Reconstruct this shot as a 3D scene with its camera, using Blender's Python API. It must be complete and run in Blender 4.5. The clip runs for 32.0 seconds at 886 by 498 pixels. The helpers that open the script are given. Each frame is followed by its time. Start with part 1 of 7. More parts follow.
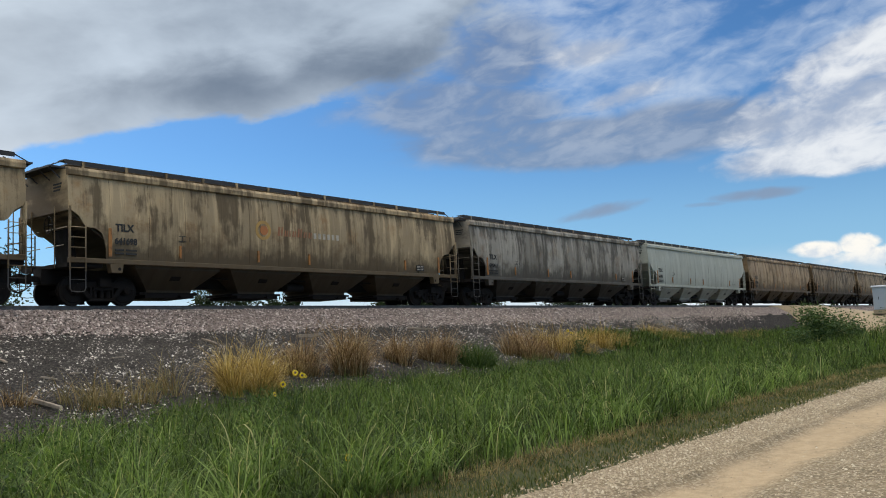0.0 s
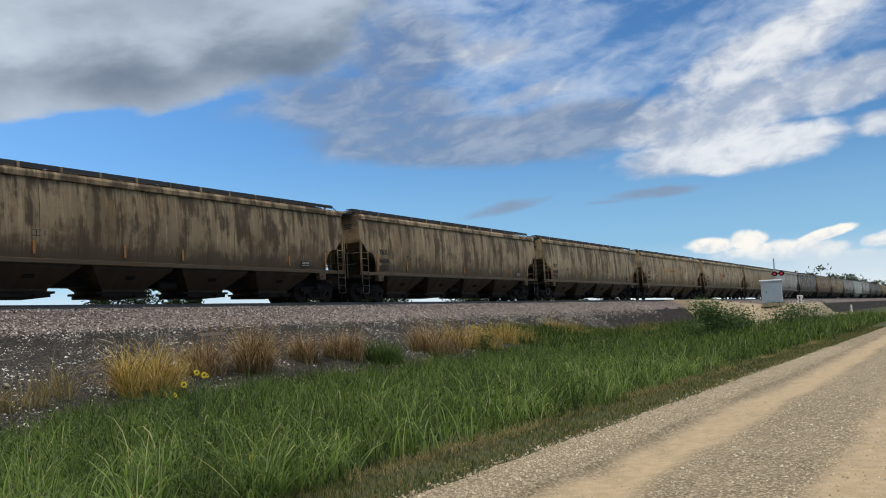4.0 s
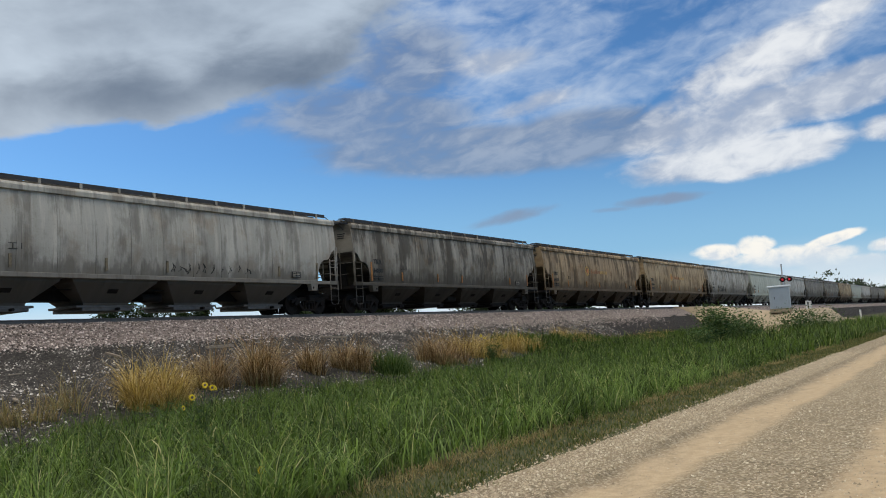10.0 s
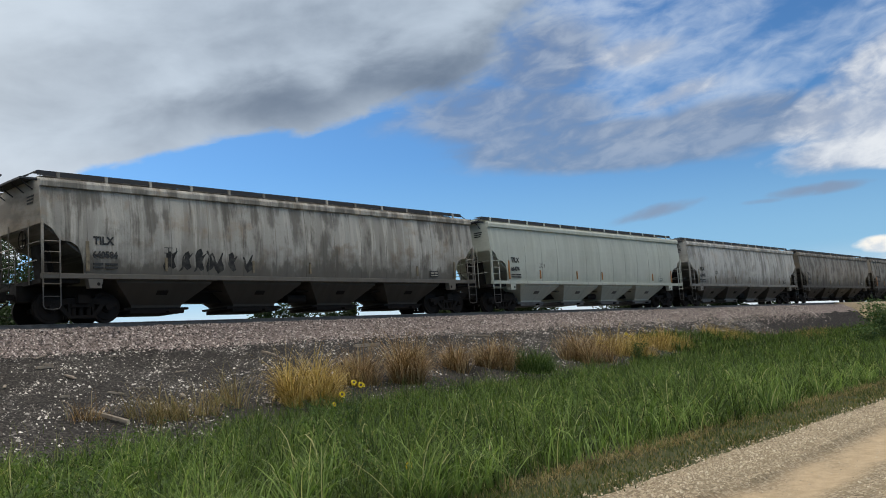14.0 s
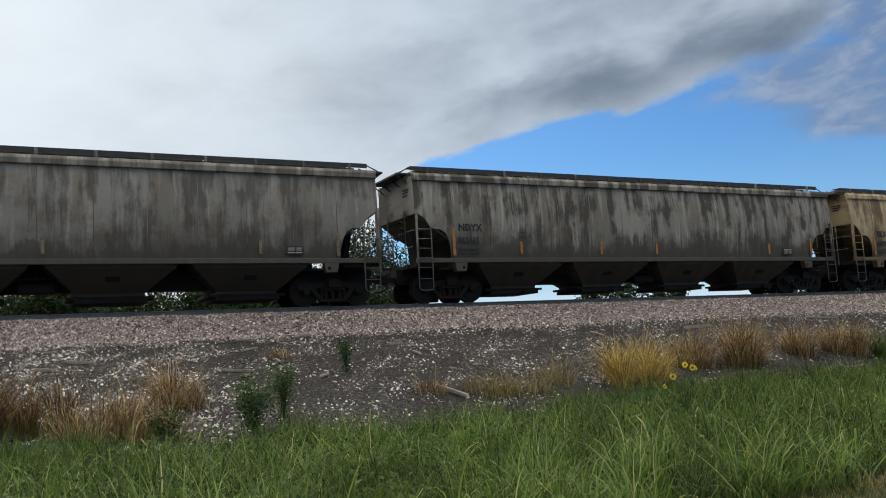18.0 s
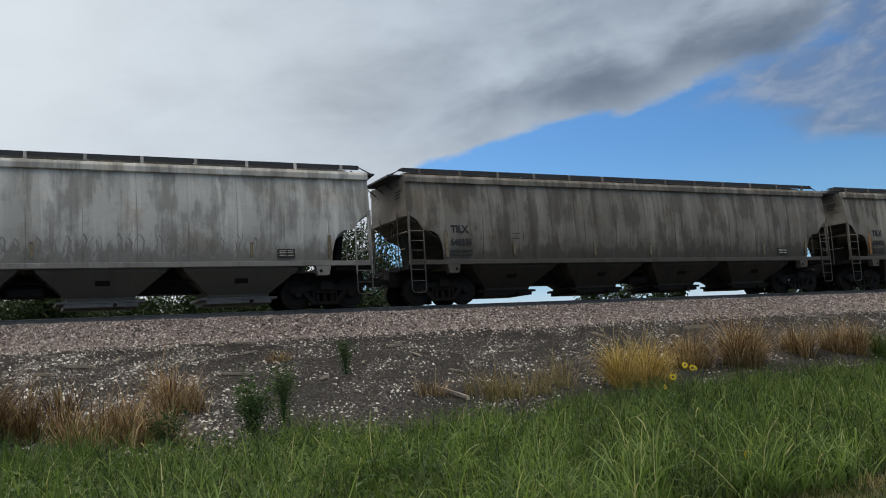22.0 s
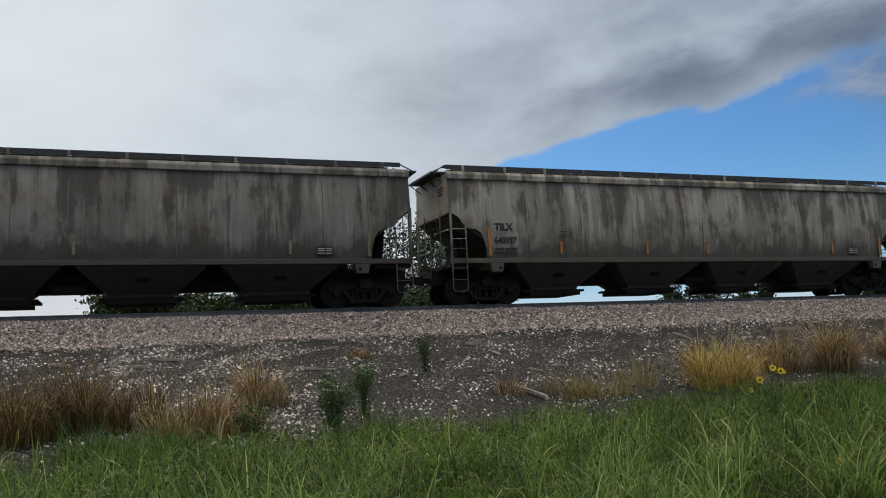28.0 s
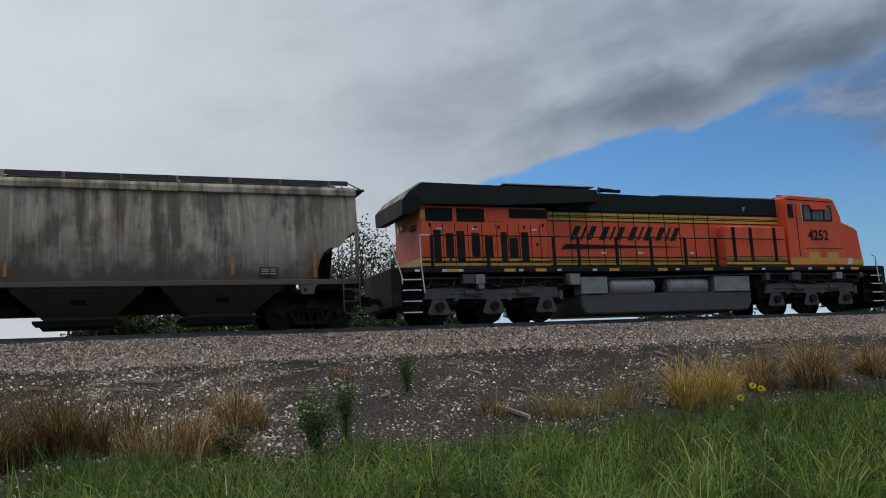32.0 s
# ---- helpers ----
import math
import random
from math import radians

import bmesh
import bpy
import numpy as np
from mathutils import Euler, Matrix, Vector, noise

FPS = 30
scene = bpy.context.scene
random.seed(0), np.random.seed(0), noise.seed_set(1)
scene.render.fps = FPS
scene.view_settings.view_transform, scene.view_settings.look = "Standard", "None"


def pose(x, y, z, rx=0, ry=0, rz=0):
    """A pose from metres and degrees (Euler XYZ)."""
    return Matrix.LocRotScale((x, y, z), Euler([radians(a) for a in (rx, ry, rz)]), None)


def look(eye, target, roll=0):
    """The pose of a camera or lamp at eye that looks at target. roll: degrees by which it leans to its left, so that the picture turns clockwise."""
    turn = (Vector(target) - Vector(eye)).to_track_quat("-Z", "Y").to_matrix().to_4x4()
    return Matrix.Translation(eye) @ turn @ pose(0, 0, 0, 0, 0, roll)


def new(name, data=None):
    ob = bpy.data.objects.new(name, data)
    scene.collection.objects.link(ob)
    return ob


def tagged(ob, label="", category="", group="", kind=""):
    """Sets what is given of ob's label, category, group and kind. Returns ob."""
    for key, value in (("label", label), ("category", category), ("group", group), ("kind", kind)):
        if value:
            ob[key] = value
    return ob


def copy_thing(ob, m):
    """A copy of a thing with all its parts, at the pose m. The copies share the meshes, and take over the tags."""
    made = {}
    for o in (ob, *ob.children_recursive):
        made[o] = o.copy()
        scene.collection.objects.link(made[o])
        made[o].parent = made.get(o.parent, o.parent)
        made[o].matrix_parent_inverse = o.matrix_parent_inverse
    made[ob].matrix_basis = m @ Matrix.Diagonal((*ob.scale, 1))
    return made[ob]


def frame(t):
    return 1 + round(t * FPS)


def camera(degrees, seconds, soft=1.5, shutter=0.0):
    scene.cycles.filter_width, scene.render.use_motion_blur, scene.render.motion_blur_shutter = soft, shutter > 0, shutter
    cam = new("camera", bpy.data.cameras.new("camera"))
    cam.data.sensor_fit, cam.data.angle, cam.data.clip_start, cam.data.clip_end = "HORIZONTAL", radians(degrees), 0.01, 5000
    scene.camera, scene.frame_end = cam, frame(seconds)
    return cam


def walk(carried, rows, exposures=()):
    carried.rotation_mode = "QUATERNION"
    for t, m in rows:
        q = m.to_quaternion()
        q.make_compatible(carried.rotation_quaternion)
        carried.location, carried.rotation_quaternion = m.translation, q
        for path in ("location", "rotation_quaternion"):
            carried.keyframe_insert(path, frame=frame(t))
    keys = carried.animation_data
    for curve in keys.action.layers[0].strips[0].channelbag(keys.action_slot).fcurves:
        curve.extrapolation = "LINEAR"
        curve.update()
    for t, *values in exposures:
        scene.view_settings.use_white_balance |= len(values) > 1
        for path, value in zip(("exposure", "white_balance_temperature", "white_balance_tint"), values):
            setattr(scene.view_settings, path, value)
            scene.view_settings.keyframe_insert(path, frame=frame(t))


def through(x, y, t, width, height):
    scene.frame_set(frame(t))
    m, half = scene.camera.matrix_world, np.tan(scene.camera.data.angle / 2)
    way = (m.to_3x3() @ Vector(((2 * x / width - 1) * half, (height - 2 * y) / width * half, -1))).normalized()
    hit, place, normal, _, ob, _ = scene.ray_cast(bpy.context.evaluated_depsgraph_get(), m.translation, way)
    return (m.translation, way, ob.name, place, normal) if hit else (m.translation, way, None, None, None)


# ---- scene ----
EYE_Z, RAIL_Z, TRACK_Y = 1.547, 3.0, 27.16
cam = camera(55.04, 32.0, soft=1.0)
# seconds, yaw, pitch, lean of a camera held by hand on one spot beside the road
walk(cam, [(t, pose(0, 0, EYE_Z, 90 + up, lean, yaw)) for t, yaw, up, lean in (
    (0, -51.99, 5.74, 2.52), (0.5, -53.66, 5.52, 2.68), (1, -54.36, 5.17, 2.74), (1.5, -55.33, 4.97, 2.81),
    (2, -56.39, 4.90, 2.97), (2.5, -57.34, 4.85, 2.98), (3, -57.98, 4.86, 3.04), (3.5, -58.26, 5.05, 3.10),
    (5.5, -58.11, 5.40, 3.30), (6, -58.06, 5.37, 3.40), (6.5, -57.98, 5.33, 3.54), (7, -57.94, 5.35, 3.63),
    (7.5, -57.97, 5.53, 3.79), (8, -57.98, 5.70, 3.82), (8.5, -57.78, 5.71, 3.92), (9, -57.73, 5.80, 3.88),
    (9.5, -57.83, 5.91, 3.85), (10, -57.77, 5.88, 3.82), (10.5, -57.66, 5.86, 3.88), (11, -57.39, 5.79, 3.93),
    (11.5, -57.20, 5.72, 3.88), (12, -56.93, 5.72, 3.78), (12.5, -56.38, 5.82, 3.76), (13, -54.70, 6.03, 3.99),
    (13.5, -52.05, 6.20, 4.25), (14, -48.20, 6.42, 3.94), (14.5, -43.12, 6.54, 3.33), (15, -37.55, 6.43, 3.37),
    (15.5, -32.95, 6.12, 3.55), (17.5, -26.24, 6.24, 3.08), (18, -26.46, 6.46, 3.05), (18.5, -26.69, 6.58, 2.76),
    (19, -26.61, 6.65, 2.73), (19.5, -26.34, 6.60, 2.89), (20, -26.16, 6.70, 2.99), (20.5, -26.06, 6.80, 2.87),
    (21, -26.18, 6.79, 3.22), (21.5, -26.35, 6.73, 3.32), (22, -26.47, 6.58, 3.42), (22.5, -26.55, 6.52, 3.38),
    (23, -26.67, 6.57, 3.45), (23.5, -26.83, 6.51, 3.40), (24, -26.96, 6.55, 3.25), (24.5, -27.02, 6.70, 3.20),
    (25, -26.78, 6.73, 3.13), (25.5, -26.13, 6.83, 3.25), (27.5, -20.93, 6.57, 2.34), (28, -21.18, 6.74, 2.60),
    (28.5, -21.74, 6.99, 2.79), (29, -21.99, 7.24, 2.73), (29.5, -22.16, 7.45, 2.68), (30, -22.52, 7.57, 2.62),
    (30.5, -22.68, 7.59, 2.62), (31, -22.74, 7.69, 2.75), (31.5, -22.74, 7.94, 2.88), (32, -22.41, 8.01, 3.03),
)], exposures=((0.0, 0.0), (9.0, -0.05), (12.5, -0.05), (15.5, -0.03), (18.0, -0.05), (20.0, -0.20), (21.0, -0.25), (25.5, -0.25), (28.0, -0.28), (30.0, -0.2), (31.0, -0.22), (32.0, -0.48)))

# ---- sky and sun ----
SUN_AZ, SUN_EL = -6.0, 30.0


def node(tree, kind, sets=()):
    n = tree.nodes.new(kind)
    for k, v in dict(sets).items():
        if isinstance(v, bpy.types.NodeSocket):
            tree.links.new(v, n.inputs[k])
        else:
            n.inputs[k].default_value = v
    return n


def placed(tree, vec, loc, turn, size):
    """vec in the frame of an ellipse at loc."""
    n = tree.nodes.new("ShaderNodeMapping")
    n.vector_type = "TEXTURE"
    tree.links.new(vec, n.inputs[0])
    n.inputs[1].default_value, n.inputs[2].default_value, n.inputs[3].default_value = (*loc, 0), (0, 0, radians(turn)), (*size, 1)
    dot = tree.nodes.new("ShaderNodeVectorMath")
    dot.operation = "DOT_PRODUCT"
    tree.links.new(n.outputs[0], dot.inputs[0]), tree.links.new(n.outputs[0], dot.inputs[1])
    return dot.outputs["Value"]


def calc(tree, op, a, b=0.0, c=0.0, clamp=False):
    n = node(tree, "ShaderNodeMath", {0: a, 1: b, 2: c})
    n.operation, n.use_clamp = op, clamp
    return n.outputs[0]


def blend(tree, f, a, b, mode="MIX"):
    n = tree.nodes.new("ShaderNodeMix")
    n.data_type, n.blend_type = "RGBA", mode
    for k, v in ((0, f), (6, a), (7, b)):
        if isinstance(v, bpy.types.NodeSocket):
            tree.links.new(v, n.inputs[k])
        else:
            n.inputs[k].default_value = v
    return n.outputs[2]


def ramp(tree, f, a, b, lo=0.0, hi=1.0):
    n = node(tree, "ShaderNodeMapRange", {0: f, 1: a, 2: b, 3: lo, 4: hi})
    n.interpolation_type = "SMOOTHSTEP"
    return n.outputs[0]


def fbm(tree, vec, scale, detail=5.0, rough=0.55, lac=2.0, distort=0.0, loc=(0, 0, 0), stretch=(1, 1, 1)):
    mp = node(tree, "ShaderNodeMapping", {0: vec, 1: loc, 3: stretch})
    return node(tree, "ShaderNodeTexNoise", {"Vector": mp.outputs[0], "Scale": scale, "Detail": detail, "Roughness": rough,
                "Lacunarity": lac, "Distortion": distort}).outputs[0]


def make_sky():
    world = bpy.data.worlds.new("sky")
    scene.world = world
    world.use_nodes = True
    t = world.node_tree
    t.nodes.clear()
    way = node(t, "ShaderNodeTexCoord").outputs["Generated"]
    sep = node(t, "ShaderNodeSeparateXYZ", {0: way})
    az = calc(t, "MULTIPLY", calc(t, "ARCTAN2", sep.outputs[0], sep.outputs[1]), 57.2958)
    el = calc(t, "MULTIPLY", calc(t, "ARCSINE", sep.outputs[2]), 57.2958)
    dome = node(t, "ShaderNodeCombineXYZ", {0: az, 1: el}).outputs[0]
    lobes = node(t, "ShaderNodeCombineXYZ", {0: calc(t, "MULTIPLY", az, 0.1), 1: calc(t, "MULTIPLY", el, 0.2)}).outputs[0]
    air = t.nodes.new("ShaderNodeTexSky")
    air.sky_type, air.sun_disc = "NISHITA", False
    air.sun_elevation, air.sun_rotation = radians(SUN_EL), radians(SUN_AZ)
    air.air_density, air.dust_density, air.ozone_density = 1.0, 0.3, 2.5
    air = air.outputs[0]
    air = blend(t, 1.0, air, (0.055, 0.088, 0.120, 1), "MULTIPLY")
    air = blend(t, ramp(t, el, 13.0, 3.0, 0.0, 0.60), air, (0.33, 0.60, 0.86, 1))
    billow = node(t, "ShaderNodeCombineXYZ", {0: calc(t, "MULTIPLY", az, 0.16), 1: calc(t, "MULTIPLY", el, 0.2)}).outputs[0]

    def cover(shapes, rag, lo, hi, noise_out):
        """Cloud cover from soft ellipses (azimuth, height, half width, half height, turn, weight) frayed by a noise."""
        best = -1.0
        for a, e, ra, re, turn, weight in shapes:
            d = placed(t, dome, (a, e), turn, (ra, re))
            best = calc(t, "MAXIMUM", calc(t, "MULTIPLY_ADD", d, -weight, weight), best)
        best = calc(t, "MINIMUM", best, 1.0)
        frayed = calc(t, "MULTIPLY_ADD", calc(t, "SUBTRACT", noise_out, 0.5), rag, best)
        return ramp(t, frayed, lo, hi)

    soft = fbm(t, lobes, 1.1, 7, 0.55, distort=0.3)
    puff = fbm(t, billow, 4.2, 8, 0.58, distort=0.4, loc=(9.2, 1.3, 0))
    # wind-drawn streaks that rise toward the right
    c, r = math.cos(radians(9)), math.sin(radians(9))
    drawn = node(t, "ShaderNodeCombineXYZ", {0: calc(t, "MULTIPLY", calc(t, "MULTIPLY_ADD", az, c, calc(t, "MULTIPLY", el, r)), 0.105),
                                             1: calc(t, "MULTIPLY", calc(t, "MULTIPLY_ADD", el, c, calc(t, "MULTIPLY", az, -r)), 0.235)}).outputs[0]
    wisp = fbm(t, drawn, 1.6, 9, 0.53, distort=0.45, loc=(5.5, 2.4, 0))
    fleck = fbm(t, drawn, 4.2, 8, 0.55, distort=0.5, loc=(1.5, 8.4, 0))
    curd = fbm(t, billow, 3.2, 8, 0.55, distort=0.5, loc=(1.5, 8.4, 0))
    mottle = calc(t, "MULTIPLY_ADD", fleck, 0.40, calc(t, "MULTIPLY", wisp, 0.60))
    clump = calc(t, "MULTIPLY_ADD", curd, 0.5, calc(t, "MULTIPLY", wisp, 0.5))
    # thin drawn-out cloud over the blue
    high = cover(((64.5, 18, 9.5, 4.5, 10, 1.0), (84, 18.5, 15, 6, 12, 0.9), (57, 23, 24, 6.0, 0, 0.9), (66, 14.5, 10, 2.8, 8, 1.0), (73, 17, 8, 3.0, 10, 0.6), (150, 40, 60, 30, 0, 0.8), (-120, 40, 70, 30, 0, 0.8)), 3.4, 0.15, 1.55, mottle)
    col = blend(t, calc(t, "MULTIPLY", high, 0.76), air, (0.60, 0.70, 0.84, 1))
    # grey sheets in the middle of the view, and two thin dark bars low over the train
    sheet = cover(((60.5, 12.3, 13.5, 2.1, -2, 1.8), (68.5, 12.7, 8.5, 2.0, 0, 1.7), (54, 14.8, 9, 3.0, -4, 1.4), (56.5, 18.4, 5.5, 3.6, 0, 1.3), (52.5, 12.4, 5, 1.5, 0, 0.7), (49, 15.4, 6, 1.2, 8, 0.7)), 2.2, 0.1, 1.25, mottle)
    col = blend(t, calc(t, "MULTIPLY", sheet, 0.82), col, blend(t, ramp(t, mottle, 0.42, 0.62), (0.205, 0.260, 0.370, 1), (0.34, 0.41, 0.53, 1)))
    bar = cover(((63, 7.7, 3.8, 0.55, 9, 1.0), (73.0, 7.95, 4.4, 0.48, 2, 1.0), (69.6, 7.6, 2.0, 0.25, 0, 0.8)), 2.6, 0.1, 1.1, mottle)
    col = blend(t, calc(t, "MULTIPLY", bar, 0.72), col, (0.25, 0.30, 0.41, 1))
    # the bright heap to the right with its flat foot and the arm that rises from it, and the low row over the horizon
    heap = cover(((78, 10.1, 8.4, 1.6, 3, 1.6), (77, 12.6, 6.5, 2.6, 8, 1.4), (79.2, 15.3, 8.0, 2.1, 20, 1.35), (84.2, 13.2, 6.0, 1.7, 9, 1.35), (87, 10.7, 3.2, 0.9, 3, 1.0), (73.4, 13.6, 1.9, 0.8, 20, 1.1), (86, 18.6, 6, 1.2, 24, 0.9), (65.0, 15.0, 3.6, 0.8, 12, 0.9), (62.5, 18.0, 4.5, 1.0, 6, 0.8), (-60, 6, 30, 4, 0, 1.0), (140, 6, 40, 4, 0, 1.0)), 3.0, 0.0, 0.95, calc(t, "MULTIPLY_ADD", clump, 0.5, calc(t, "MULTIPLY", mottle, 0.5)))
    low_row = cover(((76.1, 4.2, 2.0, 0.65, 0, 1.3), (78.3, 4.4, 1.4, 0.9, 0, 1.3), (82.8, 4.35, 2.3, 0.42, 14, 1.2), (80.0, 3.5, 4.6, 0.8, 0, 1.2), (86.3, 3.8, 1.7, 0.6, 8, 1.2), (85.5, 2.7, 6.0, 0.7, 0, 0.9), (95, 4, 5, 2, 0, 1.0)), 3.2, 0.05, 0.80, clump)
    shine = calc(t, "MAXIMUM", calc(t, "EXPONENT", calc(t, "MULTIPLY", placed(t, dome, (79.5, 10.3), 4, (7, 1.7)), -1.0)), calc(t, "EXPONENT", calc(t, "MULTIPLY", placed(t, dome, (80, 15.8), 22, (6, 1.3)), -1.0)))
    lit = blend(t, ramp(t, calc(t, "MULTIPLY_ADD", shine, 0.22, calc(t, "MULTIPLY_ADD", clump, 0.6, calc(t, "MULTIPLY", fleck, 0.4))), 0.46, 0.76), (0.40, 0.47, 0.60, 1), (0.88, 0.90, 0.92, 1))
    col = blend(t, calc(t, "MULTIPLY", heap, 0.90), col, lit)
    low_row = calc(t, "MULTIPLY", low_row, ramp(t, el, 2.2, 4.0, 0.25, 1.0))
    col = blend(t, low_row, col, blend(t, ramp(t, calc(t, "MULTIPLY_ADD", el, 0.16, puff), 0.92, 1.25), (0.62, 0.70, 0.79, 1), (1.0, 0.97, 0.90, 1)))
    # the thick deck, whose ragged lower edge climbs to the right, dark along that edge and white below the hidden sun
    rim = calc(t, "ADD", ramp(t, az, 17.0, 27.0, 1.0, 12.6), ramp(t, az, 27.0, 35.5, 0.0, 2.0))
    rim = calc(t, "ADD", rim, calc(t, "ADD", ramp(t, az, 39.5, 46.5, 0.0, 1.5), ramp(t, az, 48.0, 66.0, 0.0, 10.0)))
    rim = calc(t, "ADD", rim, calc(t, "ADD", ramp(t, az, -50.0, -75.0, 0.0, 18.0), ramp(t, az, 66.0, 90.0, 0.0, 14.0)))
    over = calc(t, "SUBTRACT", el, rim)
    fray = calc(t, "MULTIPLY", ramp(t, az, 44.0, 58.0, 1.0, 3.2), calc(t, "SUBTRACT", mottle, 0.5))
    deck = ramp(t, calc(t, "MULTIPLY_ADD", fray, 3.0, over), calc(t, "MULTIPLY_ADD", ramp(t, az, 44.0, 56.0), -1.4, -0.35), calc(t, "MULTIPLY_ADD", ramp(t, az, 44.0, 56.0), 3.0, 0.45))
    deck = calc(t, "MAXIMUM", deck, cover(((-60, 60, 90, 45, 0, 1.2), (60, 66, 90, 36, 0, 1.2), (180, 45, 75, 30, 0, 0.9), (-180, 45, 75, 30, 0, 0.9)), 1.25, 0.0, 0.5, mottle))
    glow = calc(t, "EXPONENT", calc(t, "MULTIPLY", placed(t, dome, (-8, 20), 0, (30, 17)), -1.0))
    belly = calc(t, "DIVIDE", calc(t, "SUBTRACT", calc(t, "MULTIPLY_ADD", calc(t, "SUBTRACT", wisp, 0.5), 3.0, over), 1.9), 1.9)
    gloom = calc(t, "EXPONENT", calc(t, "MULTIPLY", calc(t, "MULTIPLY", belly, belly), -1.0))
    gloom = calc(t, "MULTIPLY", gloom, calc(t, "MULTIPLY", ramp(t, az, 22.0, 37.0), ramp(t, az, 60.0, 49.0)))
    gloom = calc(t, "MAXIMUM", gloom, calc(t, "MULTIPLY", calc(t, "EXPONENT", calc(t, "MULTIPLY", placed(t, dome, (30, 20), 10, (15, 2.2)), -1.0)), 0.50))
    shade = calc(t, "MULTIPLY_ADD", calc(t, "SUBTRACT", soft, 0.5), 0.9, calc(t, "MULTIPLY_ADD", gloom, -0.50, 0.72))
    shade = calc(t, "MULTIPLY_ADD", calc(t, "SUBTRACT", wisp, 0.5), 0.45, shade)
    body = blend(t, ramp(t, shade, -0.05, 1.0), (0.115, 0.165, 0.250, 1), (0.53, 0.625, 0.74, 1))
    body = blend(t, calc(t, "MULTIPLY", glow, 0.72), body, (1.01, 1.08, 1.12, 1))
    low = ramp(t, el, 15.0, 6.0)
    body = blend(t, calc(t, "MULTIPLY", low, 0.7), body, (0.82, 0.86, 0.90, 1))
    body = blend(t, ramp(t, el, 24.0, 46.0), body, (0.66, 0.635, 0.59, 1))
    col = blend(t, deck, col, body)
    # white air close to the horizon
    col = blend(t, ramp(t, el, 5.0, 0.5, 0.0, 0.75), col, (0.93, 0.95, 0.97, 1))
    # the sky grows brighter toward the zenith, as cloudy skies do
    gain = ramp(t, el, 22.0, 70.0, 1.0, 3.3)
    out = node(t, "ShaderNodeBackground", {0: col, 1: gain})
    t.links.new(out.outputs[0], node(t, "ShaderNodeOutputWorld").inputs[0])
    world.cycles.sampling_method, world.cycles.sample_map_resolution = "MANUAL", 1024


make_sky()
sun = new("sun", bpy.data.lights.new("sun", "SUN"))
sun.data.energy, sun.data.angle, sun.data.color = 1.4, radians(16), (1.0, 0.96, 0.90)
sun.matrix_world = look((0, 0, 0), (-math.sin(radians(SUN_AZ)), -math.cos(radians(SUN_AZ)), -math.tan(radians(SUN_EL))))


# ---- materials ----
def material(name):
    mat = bpy.data.materials.new(name)
    mat.use_nodes = True
    t = mat.node_tree
    t.nodes.clear()
    shade = t.nodes.new("ShaderNodeBsdfPrincipled")
    t.links.new(shade.outputs[0], node(t, "ShaderNodeOutputMaterial").inputs[0])
    return mat, t, shade


def bump(t, shade, height, strength=0.4, distance=0.02):
    t.links.new(node(t, "ShaderNodeBump", {"Strength": strength, "Distance": distance, "Height": height}).outputs[0], shade.inputs["Normal"])


def plain(name, color, rough=0.6, metal=0.0, dirt=0.25, scale=3.0, dirt_color=(0.05, 0.045, 0.04, 1), grain=0.1, gloss=0.5):
    """Paint or metal with blotchy wear and a fine grain."""
    mat, t, shade = material(name)
    pos = node(t, "ShaderNodeTexCoord").outputs["Object"]
    wear = fbm(t, pos, scale, 6, 0.65)
    fine = fbm(t, pos, scale * 12, 3, 0.6)
    col = blend(t, ramp(t, wear, 0.42, 0.78, 0.0, dirt * 2), color, dirt_color)
    col = blend(t, ramp(t, fine, 0.3, 0.7, 0.0, 0.25), col, tuple(c * 0.7 for c in color[:3]) + (1,))
    t.links.new(col, shade.inputs["Base Color"])
    t.links.new(ramp(t, wear, 0.3, 0.7, rough * 0.85, min(1.0, rough * 1.2)), shade.inputs["Roughness"])
    shade.inputs["Metallic"].default_value = metal
    shade.inputs["Specular IOR Level"].default_value = gloss
    bump(t, shade, fine, grain, 0.01)
    return mat


